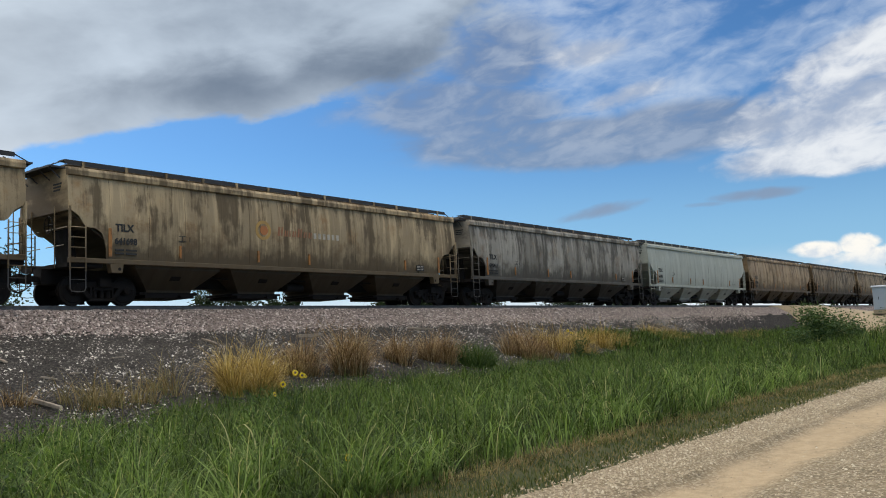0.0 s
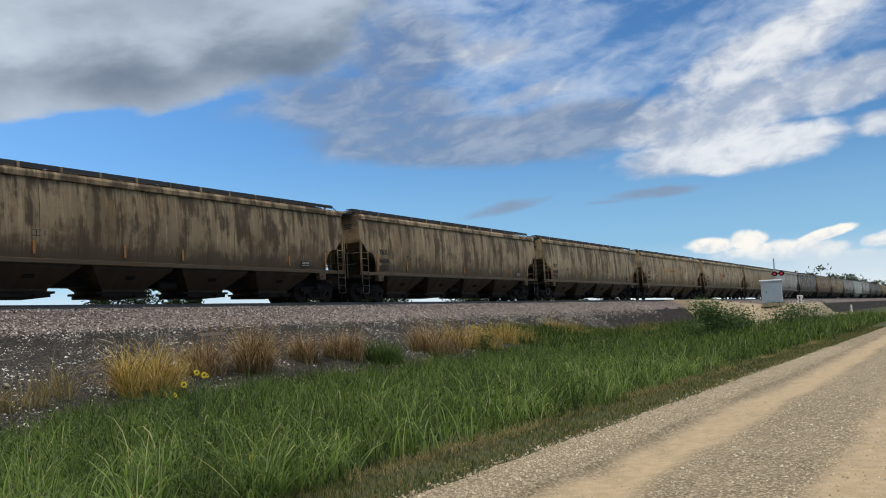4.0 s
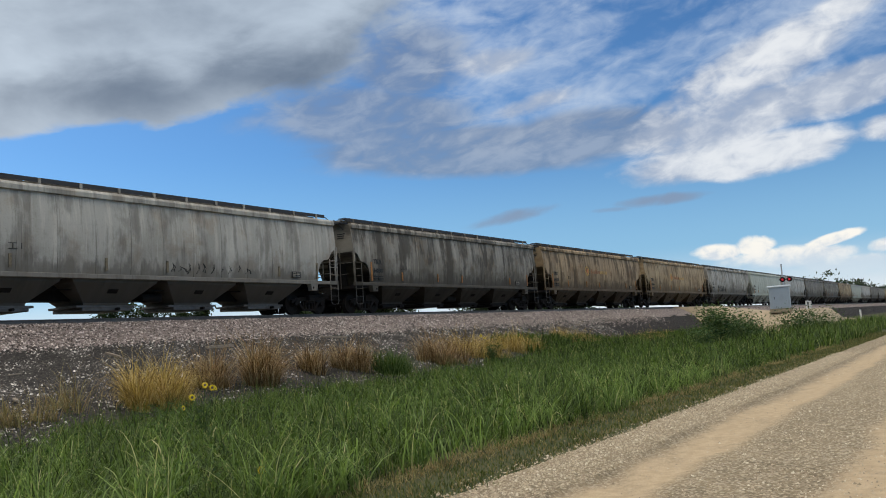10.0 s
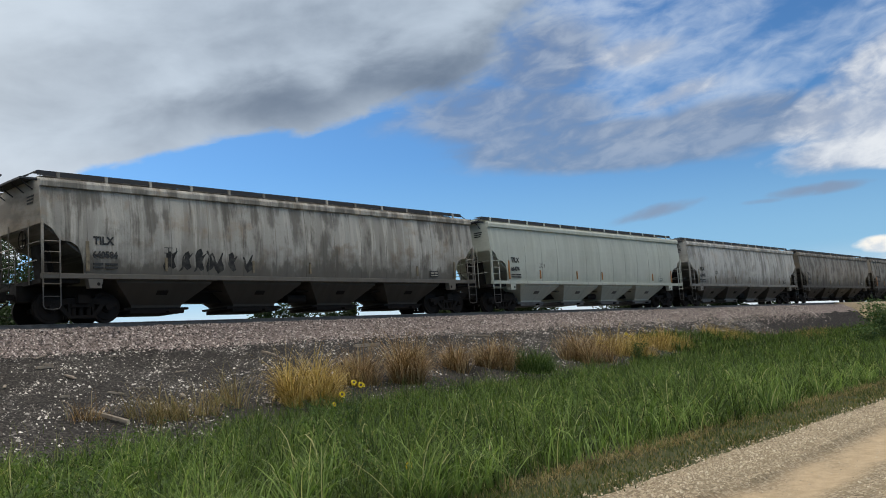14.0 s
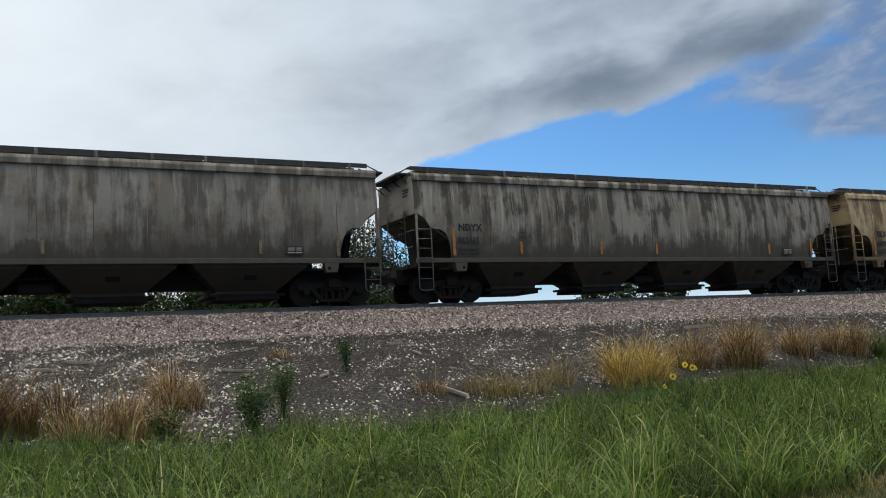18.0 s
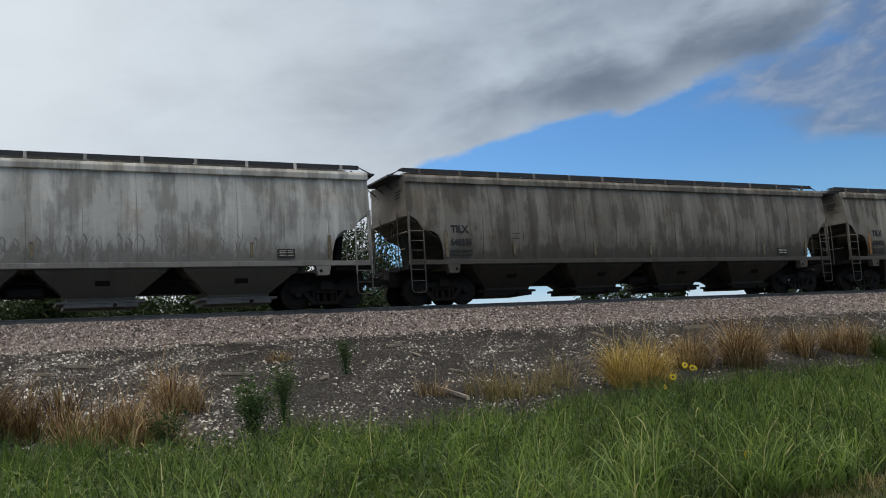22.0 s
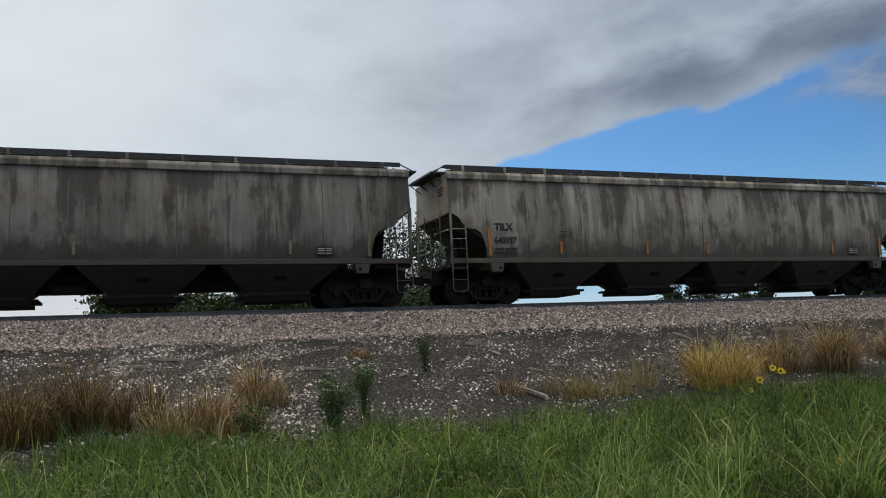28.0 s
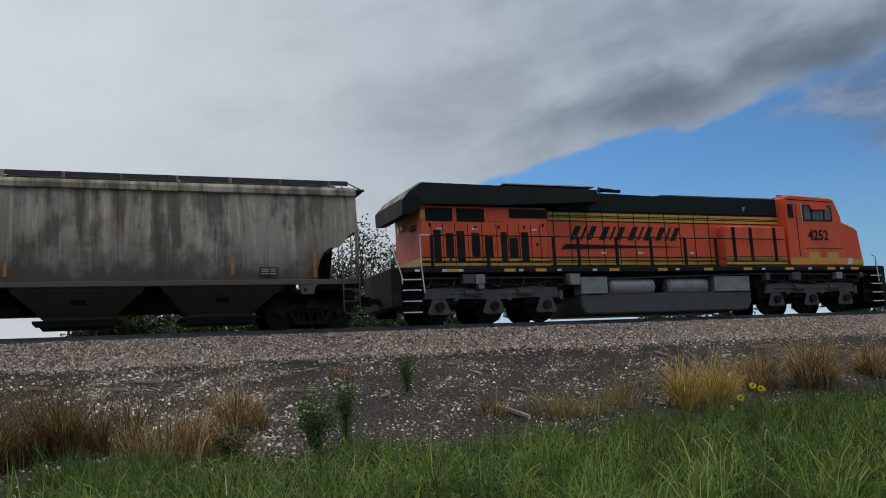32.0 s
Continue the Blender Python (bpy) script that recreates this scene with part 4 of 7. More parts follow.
        bmesh.ops.rotate(bm, verts=bm.verts[:], cent=(0, 0, 0.93), matrix=Euler((math.atan2(0.64, 0.70), 0, 0)).to_matrix())
        bmesh.ops.translate(bm, verts=bm.verts[:], vec=(0, -1.178, 0))
        part("inspection_patch", bm, GRIME, bay)
    part("centre_sill", box(bmesh.new(), -HALF + 2.6, HALF - 2.6, -0.3, 0.3, 0.64, 1.3), GRIME, car)
    bm = bmesh.new()
    rod(bm, (0.0, -0.75, 0.95), (0.0, -0.75, 1.35), 0.02, 6)
    rod(bm, (-0.45, -0.72, 0.72), (0.45, -0.72, 0.72), 0.16, 12)
    part("brake_cylinder", bm, GRIME, car)
    bm = bmesh.new()
    rod(bm, (-HALF + 2.7, -0.9, 1.0), (HALF - 2.7, -0.9, 1.0), 0.03, 6)
    part("brake_pipe", bm, GRIME, car)
    wheels = []
    for x in (-HALF + 0.56, -HALF + 2.34, HALF - 2.34, HALF - 0.56):
        ob = part("wheelset", wheelset_mesh(), GRIME, car) if not wheels else again(wheels[0], Matrix(), car)
        ob.matrix_basis = pose(x, 0, 0.483)
        ob["radius"] = 0.483
        wheels.append(ob)
    return car


PITCH, CORNER = 21.57, 13.8
# paint, grime and marks of each car, from the one that leads in view to the last before the engine
TANC, BROWN, GREY, PALE, DARK, LIGHT, WHITISH = (0.43, 0.325, 0.19), (0.34, 0.245, 0.142), (0.325, 0.295, 0.245), (0.43, 0.405, 0.355), (0.24, 0.218, 0.185), (0.54, 0.525, 0.485), (0.48, 0.50, 0.435)
CARS = (
    (-1, TANC, 0.9, "TILX", "641702", 1), (0, TANC, 1.0, "TILX", "641698", 1), (1, GREY, 1.0, "TILX", "640411", 0), (2, WHITISH, 0.12, "TILX", "66490", 0),
    (3, BROWN, 0.9, "TILX", "641650", 0), (4, BROWN, 1.1, "TILX", "641733", 0), (5, BROWN, 1.0, "TILX", "641590", 0), (6, TANC, 1.0, "TILX", "641505", 0), (7, TANC, 0.9, "TILX", "639866", 2),
    (8, TANC, 0.9, "TILX", "639979", 1), (9, TANC, 0.55, "TILX", "641848", 1), (10, PALE, 0.55, "TILX", "640664", 0), (11, GREY, 1.0, "TILX", "640507", 0),
    (12, BROWN, 1.0, "TILX", "641813", 2), (13, TANC, 0.8, "TILX", "641964", 2), (14, PALE, 0.85, "TILX", "640584", 0), (15, WHITISH, 0.10, "TILX", "66474", 0),
    (16, LIGHT, 0.6, "TILX", "637441", 0), (17, DARK, 0.8, "TILX", "640421", 0), (18, GREY, 1.2, "NDYX", "863465", 0), (19, TANC, 1.0, "TILX", "641741", 0),
    (20, WHITISH, 0.12, "TILX", "66478", 0), (21, LIGHT, 0.6, "TILX", "637489", 0), (22, DARK, 0.7, "TILX", "640376", 0), (23, GREY, 0.9, "TILX", "640696", 0),
    (24, TANC, 0.8, "TILX", "641674", 2), (25, PALE, 0.9, "TILX", "637416", 0), (26, GREY, 1.0, "TILX", "640588", 0), (27, DARK, 0.9, "TILX", "640882", 0),
    (28, GREY, 1.0, "TILX", "640397", 0), (29, DARK, 1.0, "NDYX", "863459", 0), (30, GREY, 1.0, "TILX", "640614", 0), (31, GREY, 0.95, "TILX", "640416", 0))
LOOKS = {TANC: "tan", BROWN: "brown", GREY: "grey", PALE: "pale grey", DARK: "dark grey", LIGHT: "light grey", WHITISH: "clean pale green-grey"}


def sun_mark(car, faint):
    """The old owner's emblem: a ring round a disc, and a faded run of word-sized bars."""
    y, x, z = -1.606, -2.25, 2.88
    bm = bmesh.new()
    for k in range(28):
        a, b = 2 * math.pi * k / 28, 2 * math.pi * (k + 1) / 28
        prism(bm, [(x + r * math.cos(u), z + r * math.sin(u)) for r, u in ((0.26, a), (0.38, a), (0.38, b), (0.26, b))], y, y + 0.02)
    bmesh.ops.remove_doubles(bm, verts=bm.verts[:], dist=0.0005)
    part("emblem_ring", bm, LOGO_YELLOW, car, "faded yellow ring emblem")
    bm = bmesh.new()
    rod(bm, (x + 0.04, y - 0.002, z), (x + 0.04, y + 0.02, z), 0.19, 20)
    part("emblem_disc", bm, LOGO_ORANGE, car)
    if faint < 3:
        wide = (0.30, 0.2, 0.12, 0.22, 0.28, 0.22, 0.2)
        at = x + 0.72
        for k, w in enumerate(wide):
            top = 0.36 if k in (0, 4) else 0.24
            bm = bmesh.new()
            prism(bm, ((at, z - 0.17), (at + w * 0.35, z - 0.17), (at + w * 0.5, z - 0.17 + top), (at + w * 0.2, z - 0.17 + top)), y, y + 0.01)
            prism(bm, ((at + w * 0.55, z - 0.17), (at + w * 0.8, z - 0.17), (at + w, z - 0.17 + top), (at + w * 0.75, z - 0.17 + top)), y, y + 0.01)
            part("faded_bar", bm, RED_MARK, car)
            at += w + 0.05
        for k in range(6):
            part("pale_bar", box(bmesh.new(), at + 0.05 + 0.26 * k, at + 0.20 + 0.26 * k, y, y + 0.01, z - 0.17, z + 0.06), LOGO_YELLOW if faint == 2 else FADED_WHITE, car)


def name_bars(car, mat, x, z, tall, widths):
    """A faded owner's name as a run of plain letter-sized bars."""
    for w in widths:
        if w > 0:
            bm = bmesh.new()
            rows = [[bm.verts.new((u, -side_y(v) - d, v)) for u, d in ((x, 0.008), (x + w, 0.008), (x + w, -0.02), (x, -0.02))] for v in (z, z + tall)]
            for i in range(4):
                bm.faces.new((rows[0][i], rows[0][(i + 1) % 4], rows[1][(i + 1) % 4], rows[1][i]))
            bm.faces.new(rows[0]), bm.faces.new(rows[1][::-1])
            part("faded_bar", bm, mat, car, "faded painted name bar")
        x += abs(w) + 0.16


def scrawl(car, seed):
    """Sprayed graffiti low on the side: looping dark strokes with no letters."""
    rnd = random.Random(seed)
    x, end, low, high = {10: (0.4, 4.4, 1.60, 2.05), 30: (-3.5, 5.0, 1.6, 2.05), 14: (-6.0, -2.9, 1.62, 2.40)}.get(seed, (-3.0, 7.0, 1.56, 2.35))
    while x < end:
        span = rnd.uniform(0.28, 0.6)
        path = [(x + span * (0.5 + 0.5 * math.sin(0.9 * k * rnd.uniform(0.8, 1.3) + seed)), rnd.uniform(low, low + 0.15) if k % 2 else rnd.uniform(high - 0.25, high)) for k in range(rnd.randint(3, 5))]
        fine = [tuple(np.interp(k / 4, range(len(path)), [q[i] for q in path]) + (0.05 * math.sin(k * 1.7 + seed) if i == 0 else 0) for i in (0, 1)) for k in range(4 * len(path) - 3)]
        bm = bmesh.new()
        rows = []
        for k, (a, z) in enumerate(fine):
            w = (0.045 + 0.030 * math.sin(k * 0.8 + span * 9)) * (0.4 if seed in (10, 21) else 1.6 if seed == 14 else 1.0)
            rows.append([bm.verts.new((a + u * w, -side_y(z + u * w * 0.6) - d, z + u * w * 0.6)) for u, d in ((-1, -0.02), (-1, 0.004), (1, 0.004), (1, -0.02))])
        for one, two in zip(rows, rows[1:]):
            for i in range(4):
                bm.faces.new((one[i], one[(i + 1) % 4], two[(i + 1) % 4], two[i]))
        bm.faces.new(rows[0]), bm.faces.new(rows[-1][::-1])
        part("graffiti_stroke", bm, WORN_SPRAY if seed == 21 else SPRAY, car, "dark sprayed stroke")
        x += span * rnd.uniform(0.7, 1.2) * (1.5 if seed == 14 else 1.0)


def build_train():
    first = build_hopper()
    made = []
    for k, (index, paint, grime, mark, number, emblem) in enumerate(CARS):
        x = CORNER + PITCH * index + HALF
        car = first if k == len(CARS) - 1 else copy_thing(first, Matrix())
        made.append((index, car, x))
        shade_jit = 1.0 + 0.10 * math.sin(index * 2.7)
        car["label"] = "%s covered hopper car with %s on the rails" % (LOOKS[paint], "light weathering" if grime < 0.3 else "heavy dirt streaks" if grime > 0.85 else "dirt streaks")
        for ob in car.children_recursive:
            ob.color = (*(c * shade_jit for c in paint), grime)
        for ob in car.children_recursive:
            swap = {"outlet_gate": STEEL} if grime < 0.7 else {}
            if grime < 0.3:
                swap.update({"data_plate": PAINT, "plate_lines": BLACK, "inspection_patch": TRUCK_GREY})
            if paint in (PALE, DARK, LIGHT):
                swap["amber_strip"] = FADED_STRIP
            kind = ob.name.split(".")[0]
            if kind in swap:
                ob.material_slots[0].link = "OBJECT"
                ob.material_slots[0].material = swap[kind]
    for (index, paint, grime, mark, number, emblem), (_, car, x) in zip(CARS, made):
        flat = pose(-HALF + 1.60, -1.612, 2.42, 90, 0, 0)
        words("reporting_mark", mark, 0.34, BLACK, car, flat, 0.95)
        words("car_number", number, 0.29, BLACK, car, pose(-HALF + 1.57, -1.607, 1.99, 90, 0, 0), 0.95)
        bm = bmesh.new()
        for row in (1.80, 1.68):
            box(bm, -HALF + 1.6, -HALF + 1.92, -1.588, -1.57, row - 0.03, row + 0.03)
            box(bm, -HALF + 1.99, -HALF + 2.4, -1.588, -1.57, row - 0.03, row + 0.03)
        part("capacity_lines", bm, BLACK, car)
        bm = bmesh.new()
        for sx, sz, w, h in ((4.2, 2.4, 0.3, 0.02), (4.2, 2.22, 0.3, 0.02), (4.2, 2.31, 0.02, 0.18), (4.5, 2.31, 0.02, 0.18)):
            box(bm, -HALF + sx - w / 2, -HALF + sx + w / 2, -1.60, -1.58, sz - h / 2, sz + h / 2)
        part("stencil_frame", bm, BLACK, car)
        bm = bmesh.new()
        for k in range(3):
            box(bm, -HALF - 0.012, -HALF, -1.15 + 0.05 * k, -0.65, 3.88 - 0.1 * k, 3.93 - 0.1 * k)
        part("end_lines", bm, BLACK, car)
        if emblem:
            sun_mark(car, emblem)
        if index == 19:
            name_bars(car, FADED_RED, -0.2, 2.82, 0.36, (0.18, 0.22, 0.16, 0.2, 0.12, -0.2, 0.2, 0.2, 0.16, 0.22, 0.2))
        if index in (10, 14, 21, 30):
            scrawl(car, index)
    return made


TRAIN = build_train()


# ---- stones, grass, weeds ----
RNG = np.random.default_rng(7)


def stones(name, xs, ys, zs, size, mat, label, category):
    """Loose angular stones half sunk in the bed, each an uneven and tilted four-sided lump."""
    n = len(xs)
    base = np.array([(1, 0, 0), (-1, 0, 0), (0, 1, 0), (0, -1, 0), (0, 0, 1)], float)
    tri = np.array([(0, 2, 4), (2, 1, 4), (1, 3, 4), (3, 0, 4)])
    v = base[None] * RNG.uniform(0.60, 1.20, (n, 5, 1)) * (size * RNG.uniform(0.6, 1.5, n))[:, None, None]
    v[:, :4, 2] -= 0.35 * np.asarray(size).reshape(-1, 1)
    v[:, 4, 2] *= 0.62
    v += RNG.normal(0, 0.16, v.shape) * np.asarray(size).reshape(-1, 1, 1)
    a, b = RNG.uniform(0, 6.28, n), RNG.uniform(-0.5, 0.5, n)
    ca, sa, cb, sb = np.cos(a), np.sin(a), np.cos(b), np.sin(b)
    x, y, z = v[..., 0].copy(), v[..., 1].copy(), v[..., 2].copy()
    x, y = x * ca[:, None] - y * sa[:, None], x * sa[:, None] + y * ca[:, None]
    y, z = y * cb[:, None] - z * sb[:, None], y * sb[:, None] + z * cb[:, None]
    v = np.stack([x + xs[:, None], y + ys[:, None], z + zs[:, None]], -1).reshape(-1, 3)
    f = (tri[None] + 5 * np.arange(n)[:, None, None]).reshape(-1, 3)
    return bulk(name, v, f, mat, label, category)


def spread_x(n, lo, hi, power=1.6):
    """More of them close to the camera than far along the line."""
    return lo + (hi - lo) * RNG.uniform(0, 1, n) ** power


def lay_stones():
    n = 84000
    x = np.where(RNG.uniform(size=n) < 0.3, RNG.uniform(-12, 2, n), spread_x(n, 0, 75, 1.5))
    y = np.where(RNG.uniform(size=n) < 0.16, 24.05 - np.abs(RNG.normal(0, 0.38, n)), RNG.uniform(24.0, 25.75, n))
    stones("ballast_stones", x, y, np.where(y < 24.0, ground_z(x, y) + 0.07, crest(x, y) + 0.012), 0.030 + 0.020 * RNG.uniform(0, 1, n), STONE_LIGHT, "loose pinkish grey crushed ballast stones", "stones")
    n = 165000
    x = np.where(RNG.uniform(size=n) < 0.32, RNG.uniform(-12, 4, n), spread_x(n, 0, 60, 1.5))
    f = RNG.uniform(0, 1, n) ** 0.8
    y = toe(x) - 0.6 + f * (24.1 - toe(x) + 0.6)
    stones("bank_stones", x, y, ground_z(x, y) + 0.040, 0.020 + 0.032 * RNG.uniform(0, 1, n) ** 2.2, STONE_DARK, "dark and pale loose stones strewn over the bank", "stones")
    n = 44000
    x = spread_x(n, 2.0, 34, 1.4)
    y = np.where(RNG.uniform(size=n) < 0.35, RNG.normal(4.15, 0.28, n), RNG.uniform(-0.5, 4.5, n))
    keep = (np.abs(y - 3.0) > 0.45) | (RNG.uniform(size=n) < 0.12)
    x, y = x[keep], y[keep]
    stones("road_stones", x, y, np.maximum(road_z(x, y), 0.0) + 0.004, np.where(y > 3.8, 0.009, 0.007) + 0.012 * RNG.uniform(0, 1, len(x)) ** 2, STONE_ROAD, "loose limestone gravel on the road", "gravel")


def blades(name, x, y, z, tall, wide, mat, label, category, bend=0.5, parent=None, out=None, joints=3, splay=None):
    """Grass blades, each a tapering ribbon that bows over; out: a common way to lean."""
    n = len(x)
    turn = RNG.uniform(0, 6.283, n)
    if out is not None:
        turn = np.where(RNG.uniform(size=n) < 0.75, np.arctan2(out[1], out[0]) + RNG.normal(0, 0.7, n), turn)
    steep = 1.54 - (splay or min(0.8 * bend, 1.1)) * RNG.uniform(0, 1, n) ** 1.3
    curl = bend * RNG.uniform(0.2, 2.1, n)
    face = turn + RNG.uniform(-0.9, 0.9, n)
    sx, sy = -np.sin(face) * wide / 2, np.cos(face) * wide / 2
    v = np.zeros((n, 2 * joints + 1, 3))
    px, py, pz = x.astype(float).copy(), y.astype(float).copy(), np.zeros(n) + z
    for k in range(joints + 1):
        if k == joints:
            v[:, 2 * k] = np.stack([px, py, pz], -1)
            break
        w = (1.0, 0.95, 0.8, 0.6, 0.4)[k if joints > 3 else k + (k > 1)]
        for s in (0, 1):
            q = (2 * s - 1) * w
            v[:, 2 * k + s] = np.stack([px + q * sx, py + q * sy, pz], -1)
        a = steep - 1.25 * curl * ((k + 0.5) / joints) ** 2.0
        step = tall / joints
        px, py, pz = px + np.cos(turn) * np.cos(a) * step, py + np.sin(turn) * np.cos(a) * step, pz + np.sin(a) * step
    tri = []
    for k in range(joints - 1):
        b = 2 * k
        tri += [(b, b + 1, b + 3), (b, b + 3, b + 2)]
    tri.append((2 * joints - 2, 2 * joints - 1, 2 * joints))
    f = (np.array(tri)[None] + (2 * joints + 1) * np.arange(n)[:, None, None]).reshape(-1, 3)
    return bulk(name, v.reshape(-1, 3), f, mat, label, category, parent)


def lay_grass():
    # the tall stand between verge and bank, in clumps
    def stand(n, x, per, f):
        lo, hi = 5.80 + 0.32 * lumps(x, x * 0, 1.3) + 0.14 * lumps(x, x * 0, 0.4, 2.0), toe(x) + 0.35 + 0.4 * lumps(x, x * 0 + 3, 1.1)
        y = lo + (hi - lo) * f
        x, y = np.repeat(x, per), np.repeat(y, per)
        x, y = x + RNG.normal(0, 0.11, len(x)), y + RNG.normal(0, 0.11, len(x))
        return x, y

    n = 16000
    x = np.where(RNG.uniform(size=n) < 0.33, RNG.uniform(-9, 4, n), spread_x(n, 0, 34, 1.25))
    x, y = stand(n, x, 12, RNG.uniform(0, 1, n))
    k = 0.84 + 0.42 * lumps(x, y, 1.1, 2.0) + 0.34 * lumps(x, y, 0.35, 8.0)
    edge = np.clip((y - 5.55) / 0.6, 0.55, 1)
    tall = RNG.uniform(0.20, 0.74, len(x)) * k * edge
    tall *= np.where(RNG.uniform(size=len(x)) < 0.05, 1.45, 1.0)
    blades("tall_grass", x, y, ground_z(x, y) - 0.03, tall, RNG.uniform(0.006, 0.013, len(x)) * (1 + x.clip(0) / 40), GRASS, "tall lush green grass between road and embankment", "grass", 1.15)
    n = 6000
    x, y = stand(n, RNG.uniform(30, 88, n), 6, RNG.uniform(0, 1, n))
    tall = RNG.uniform(0.4, 0.8, len(x)) * (0.9 + 0.3 * lumps(x, y, 2.0, 2.0)) * (1 + 0.55 * np.clip((x - 38) / 15, 0, 1))
    blades("far_tall_grass", x, y, ground_z(x, y) - 0.03, tall, RNG.uniform(0.025, 0.05, len(x)), GRASS, "tall green grass further along the bank", "grass", 0.9)
    n = 4800
    x = RNG.uniform(38, 80, n)
    y = toe(x) - 2.0 + RNG.uniform(0, 1, n) ** 1.5 * (23.2 - toe(x))
    x, y = np.repeat(x, 7), np.repeat(y, 7)
    x, y = x + RNG.normal(0, 0.2, len(x)), y + RNG.normal(0, 0.2, len(x))
    blades("bank_grass", x, y, ground_z(x, y) - 0.03, RNG.uniform(0.35, 0.95, len(x)) * np.clip((24.5 - y) / 4, 0.4, 1), RNG.uniform(0.03, 0.06, len(x)), GRASS, "green grass that climbs the bank toward the crossing", "grass", 0.9)
    # long arching blades on the near side of the stand
    n = 26000
    x = np.where(RNG.uniform(size=n) < 0.55, RNG.uniform(-3, 6.5, n), RNG.uniform(0, 24, n))
    y = 5.9 + 6.5 * RNG.uniform(0, 1, n) ** 1.6
    keep = lumps(x, y, 0.6, 5.0) + 0.5 * lumps(x, y, 0.2, 3.0) + 0.35 * RNG.uniform(-1, 1, n) > 0.22
    x, y = x[keep], y[keep]
    n = len(x)
    blades("arching_grass", x, y, ground_z(x, y), RNG.uniform(0.42, 0.98, n) * (1 - 0.03 * (y - 6)), RNG.uniform(0.010, 0.023, n), ARCH, "long arching pale green grass blades", "grass", 1.55, joints=5, splay=0.8)
    # broad-leaved plants among the blades
    n = 42000
    x = np.where(RNG.uniform(size=n) < 0.3, RNG.uniform(-8, 4, n), spread_x(n, 0, 40, 1.3))
    lo, hi = 6.0, toe(x) + 0.2
    y = lo + (hi - lo) * RNG.uniform(0, 1, n)
    keep = lumps(x, y, 0.9, 12.0) + 0.5 * RNG.uniform(-1, 1, n) > 0.0
    x, y = x[keep], y[keep]
    n = len(x)
    p = np.stack([x, y, ground_z(x, y) + RNG.uniform(0.08, 0.50, n)], -1)
    d = RNG.normal(0, 1, (n, 3))
    d[:, 2] = np.abs(d[:, 2]) * 0.6
    d = d / np.linalg.norm(d, axis=1, keepdims=True) * RNG.uniform(0.03, 0.09, (n, 1)) * 0.8
    w = np.cross(d, RNG.normal(0, 1, (n, 3)))
    w = w / np.linalg.norm(w, axis=1, keepdims=True) * np.linalg.norm(d, axis=1, keepdims=True) * 0.3
    v = np.stack([p, p + d * 0.5 + w, p + d, p + d * 0.5 - w], 1).reshape(-1, 3)
    bulk("meadow_leaves", v, np.arange(4 * n).reshape(-1, 4), MEADOW, "broad green leaves mixed into the tall grass", "grass")
    # mown verge along the road
    n = 60000
    x = np.where(RNG.uniform(size=n) < 0.1, RNG.uniform(-6, 2, n), spread_x(n, 0, 60, 1.7))
    y = np.where(RNG.uniform(size=n) < 0.75, RNG.uniform(4.75, 5.95, n), RNG.normal(4.75, 0.16, n))
    keep = lumps(x, y, 0.5, 4.0) + 0.9 * RNG.uniform(-1, 1, n) > -0.45
    x, y = x[keep], y[keep]
    blades("verge_grass", x, y, ground_z(x, y) - 0.01, RNG.uniform(0.03, 0.09, len(x)) * (1 + 0.4 * lumps(x, y, 0.8, 6.0)), RNG.uniform(0.004, 0.009, len(x)) * (1 + x.clip(0) / 20), VERGE, "short worn green and brown grass beside the road", "grass", 0.8)
    # dead stems lying at the foot of the tall stand
    n = 9000
    x, y = spread_x(n, 3, 40, 1.3), RNG.normal(5.66, 0.13, n)
    keep = lumps(x, y * 0, 1.4, 7.0) + 0.4 * RNG.uniform(-1, 1, n) > 0.05
    x, y = x[keep], y[keep]
    n = len(x)
    blades("dead_grass", x, y, ground_z(x, y) + 0.01, RNG.uniform(0.06, 0.24, n), RNG.uniform(0.004, 0.008, n), PALE_STEM, "dead brown grass stems along the mown edge", "grass", 1.6)
    # thin weeds scattered over the bank foot
    n = 5200
    x = RNG.uniform(-8, 40, n)
    y = toe(x) + np.abs(RNG.normal(0, 1.1, n))
    blades("sparse_grass", x, y, ground_z(x, y) + 0.03, RNG.uniform(0.1, 0.38, n), RNG.uniform(0.006, 0.012, n), VERGE, "sparse thin grass on the stony bank", "grass", 0.9)


lay_stones()
lay_grass()


def tuft(x, y, across, deep, tall, count, mat, label, wide=0.013):
    """One bushy tuft of dry grass on the bank."""
    base = thing("grass_tuft", label, "grass tuft", m=pose(x, y, float(ground_z(x, y)) + 0.02))
    hubs = max(4, int(across * 6))
    cu, cv = RNG.uniform(-across / 2.3, across / 2.3, hubs), RNG.uniform(-deep / 2.3, deep / 2.3, hubs)
    for a, b in zip(cu, cv):
        n = max(10, int(count * 1.35) // hubs)
        u, v = a + RNG.normal(0, 0.10, n), b + RNG.normal(0, 0.10, n)
        h = tall * 1.72 * RNG.uniform(0.35, 1.12, n) * RNG.uniform(0.52, 1.0) * (1 - 0.28 * min(1, math.hypot(a / across, b / deep) * 2))
        zz = ground_z(x + u, y + v) - float(ground_z(x, y)) - 0.03
        sway = RNG.normal(0, 0.35, 2)
        blades("grass_clump", u, v, zz, h, RNG.uniform(0.6, 1.4, n) * wide, mat, "", "", 1.35, base, ((u - a) / 0.20 + a / across + sway[0], (v - b) / 0.20 + b / deep + sway[1]), joints=5, splay=0.55)
    return base


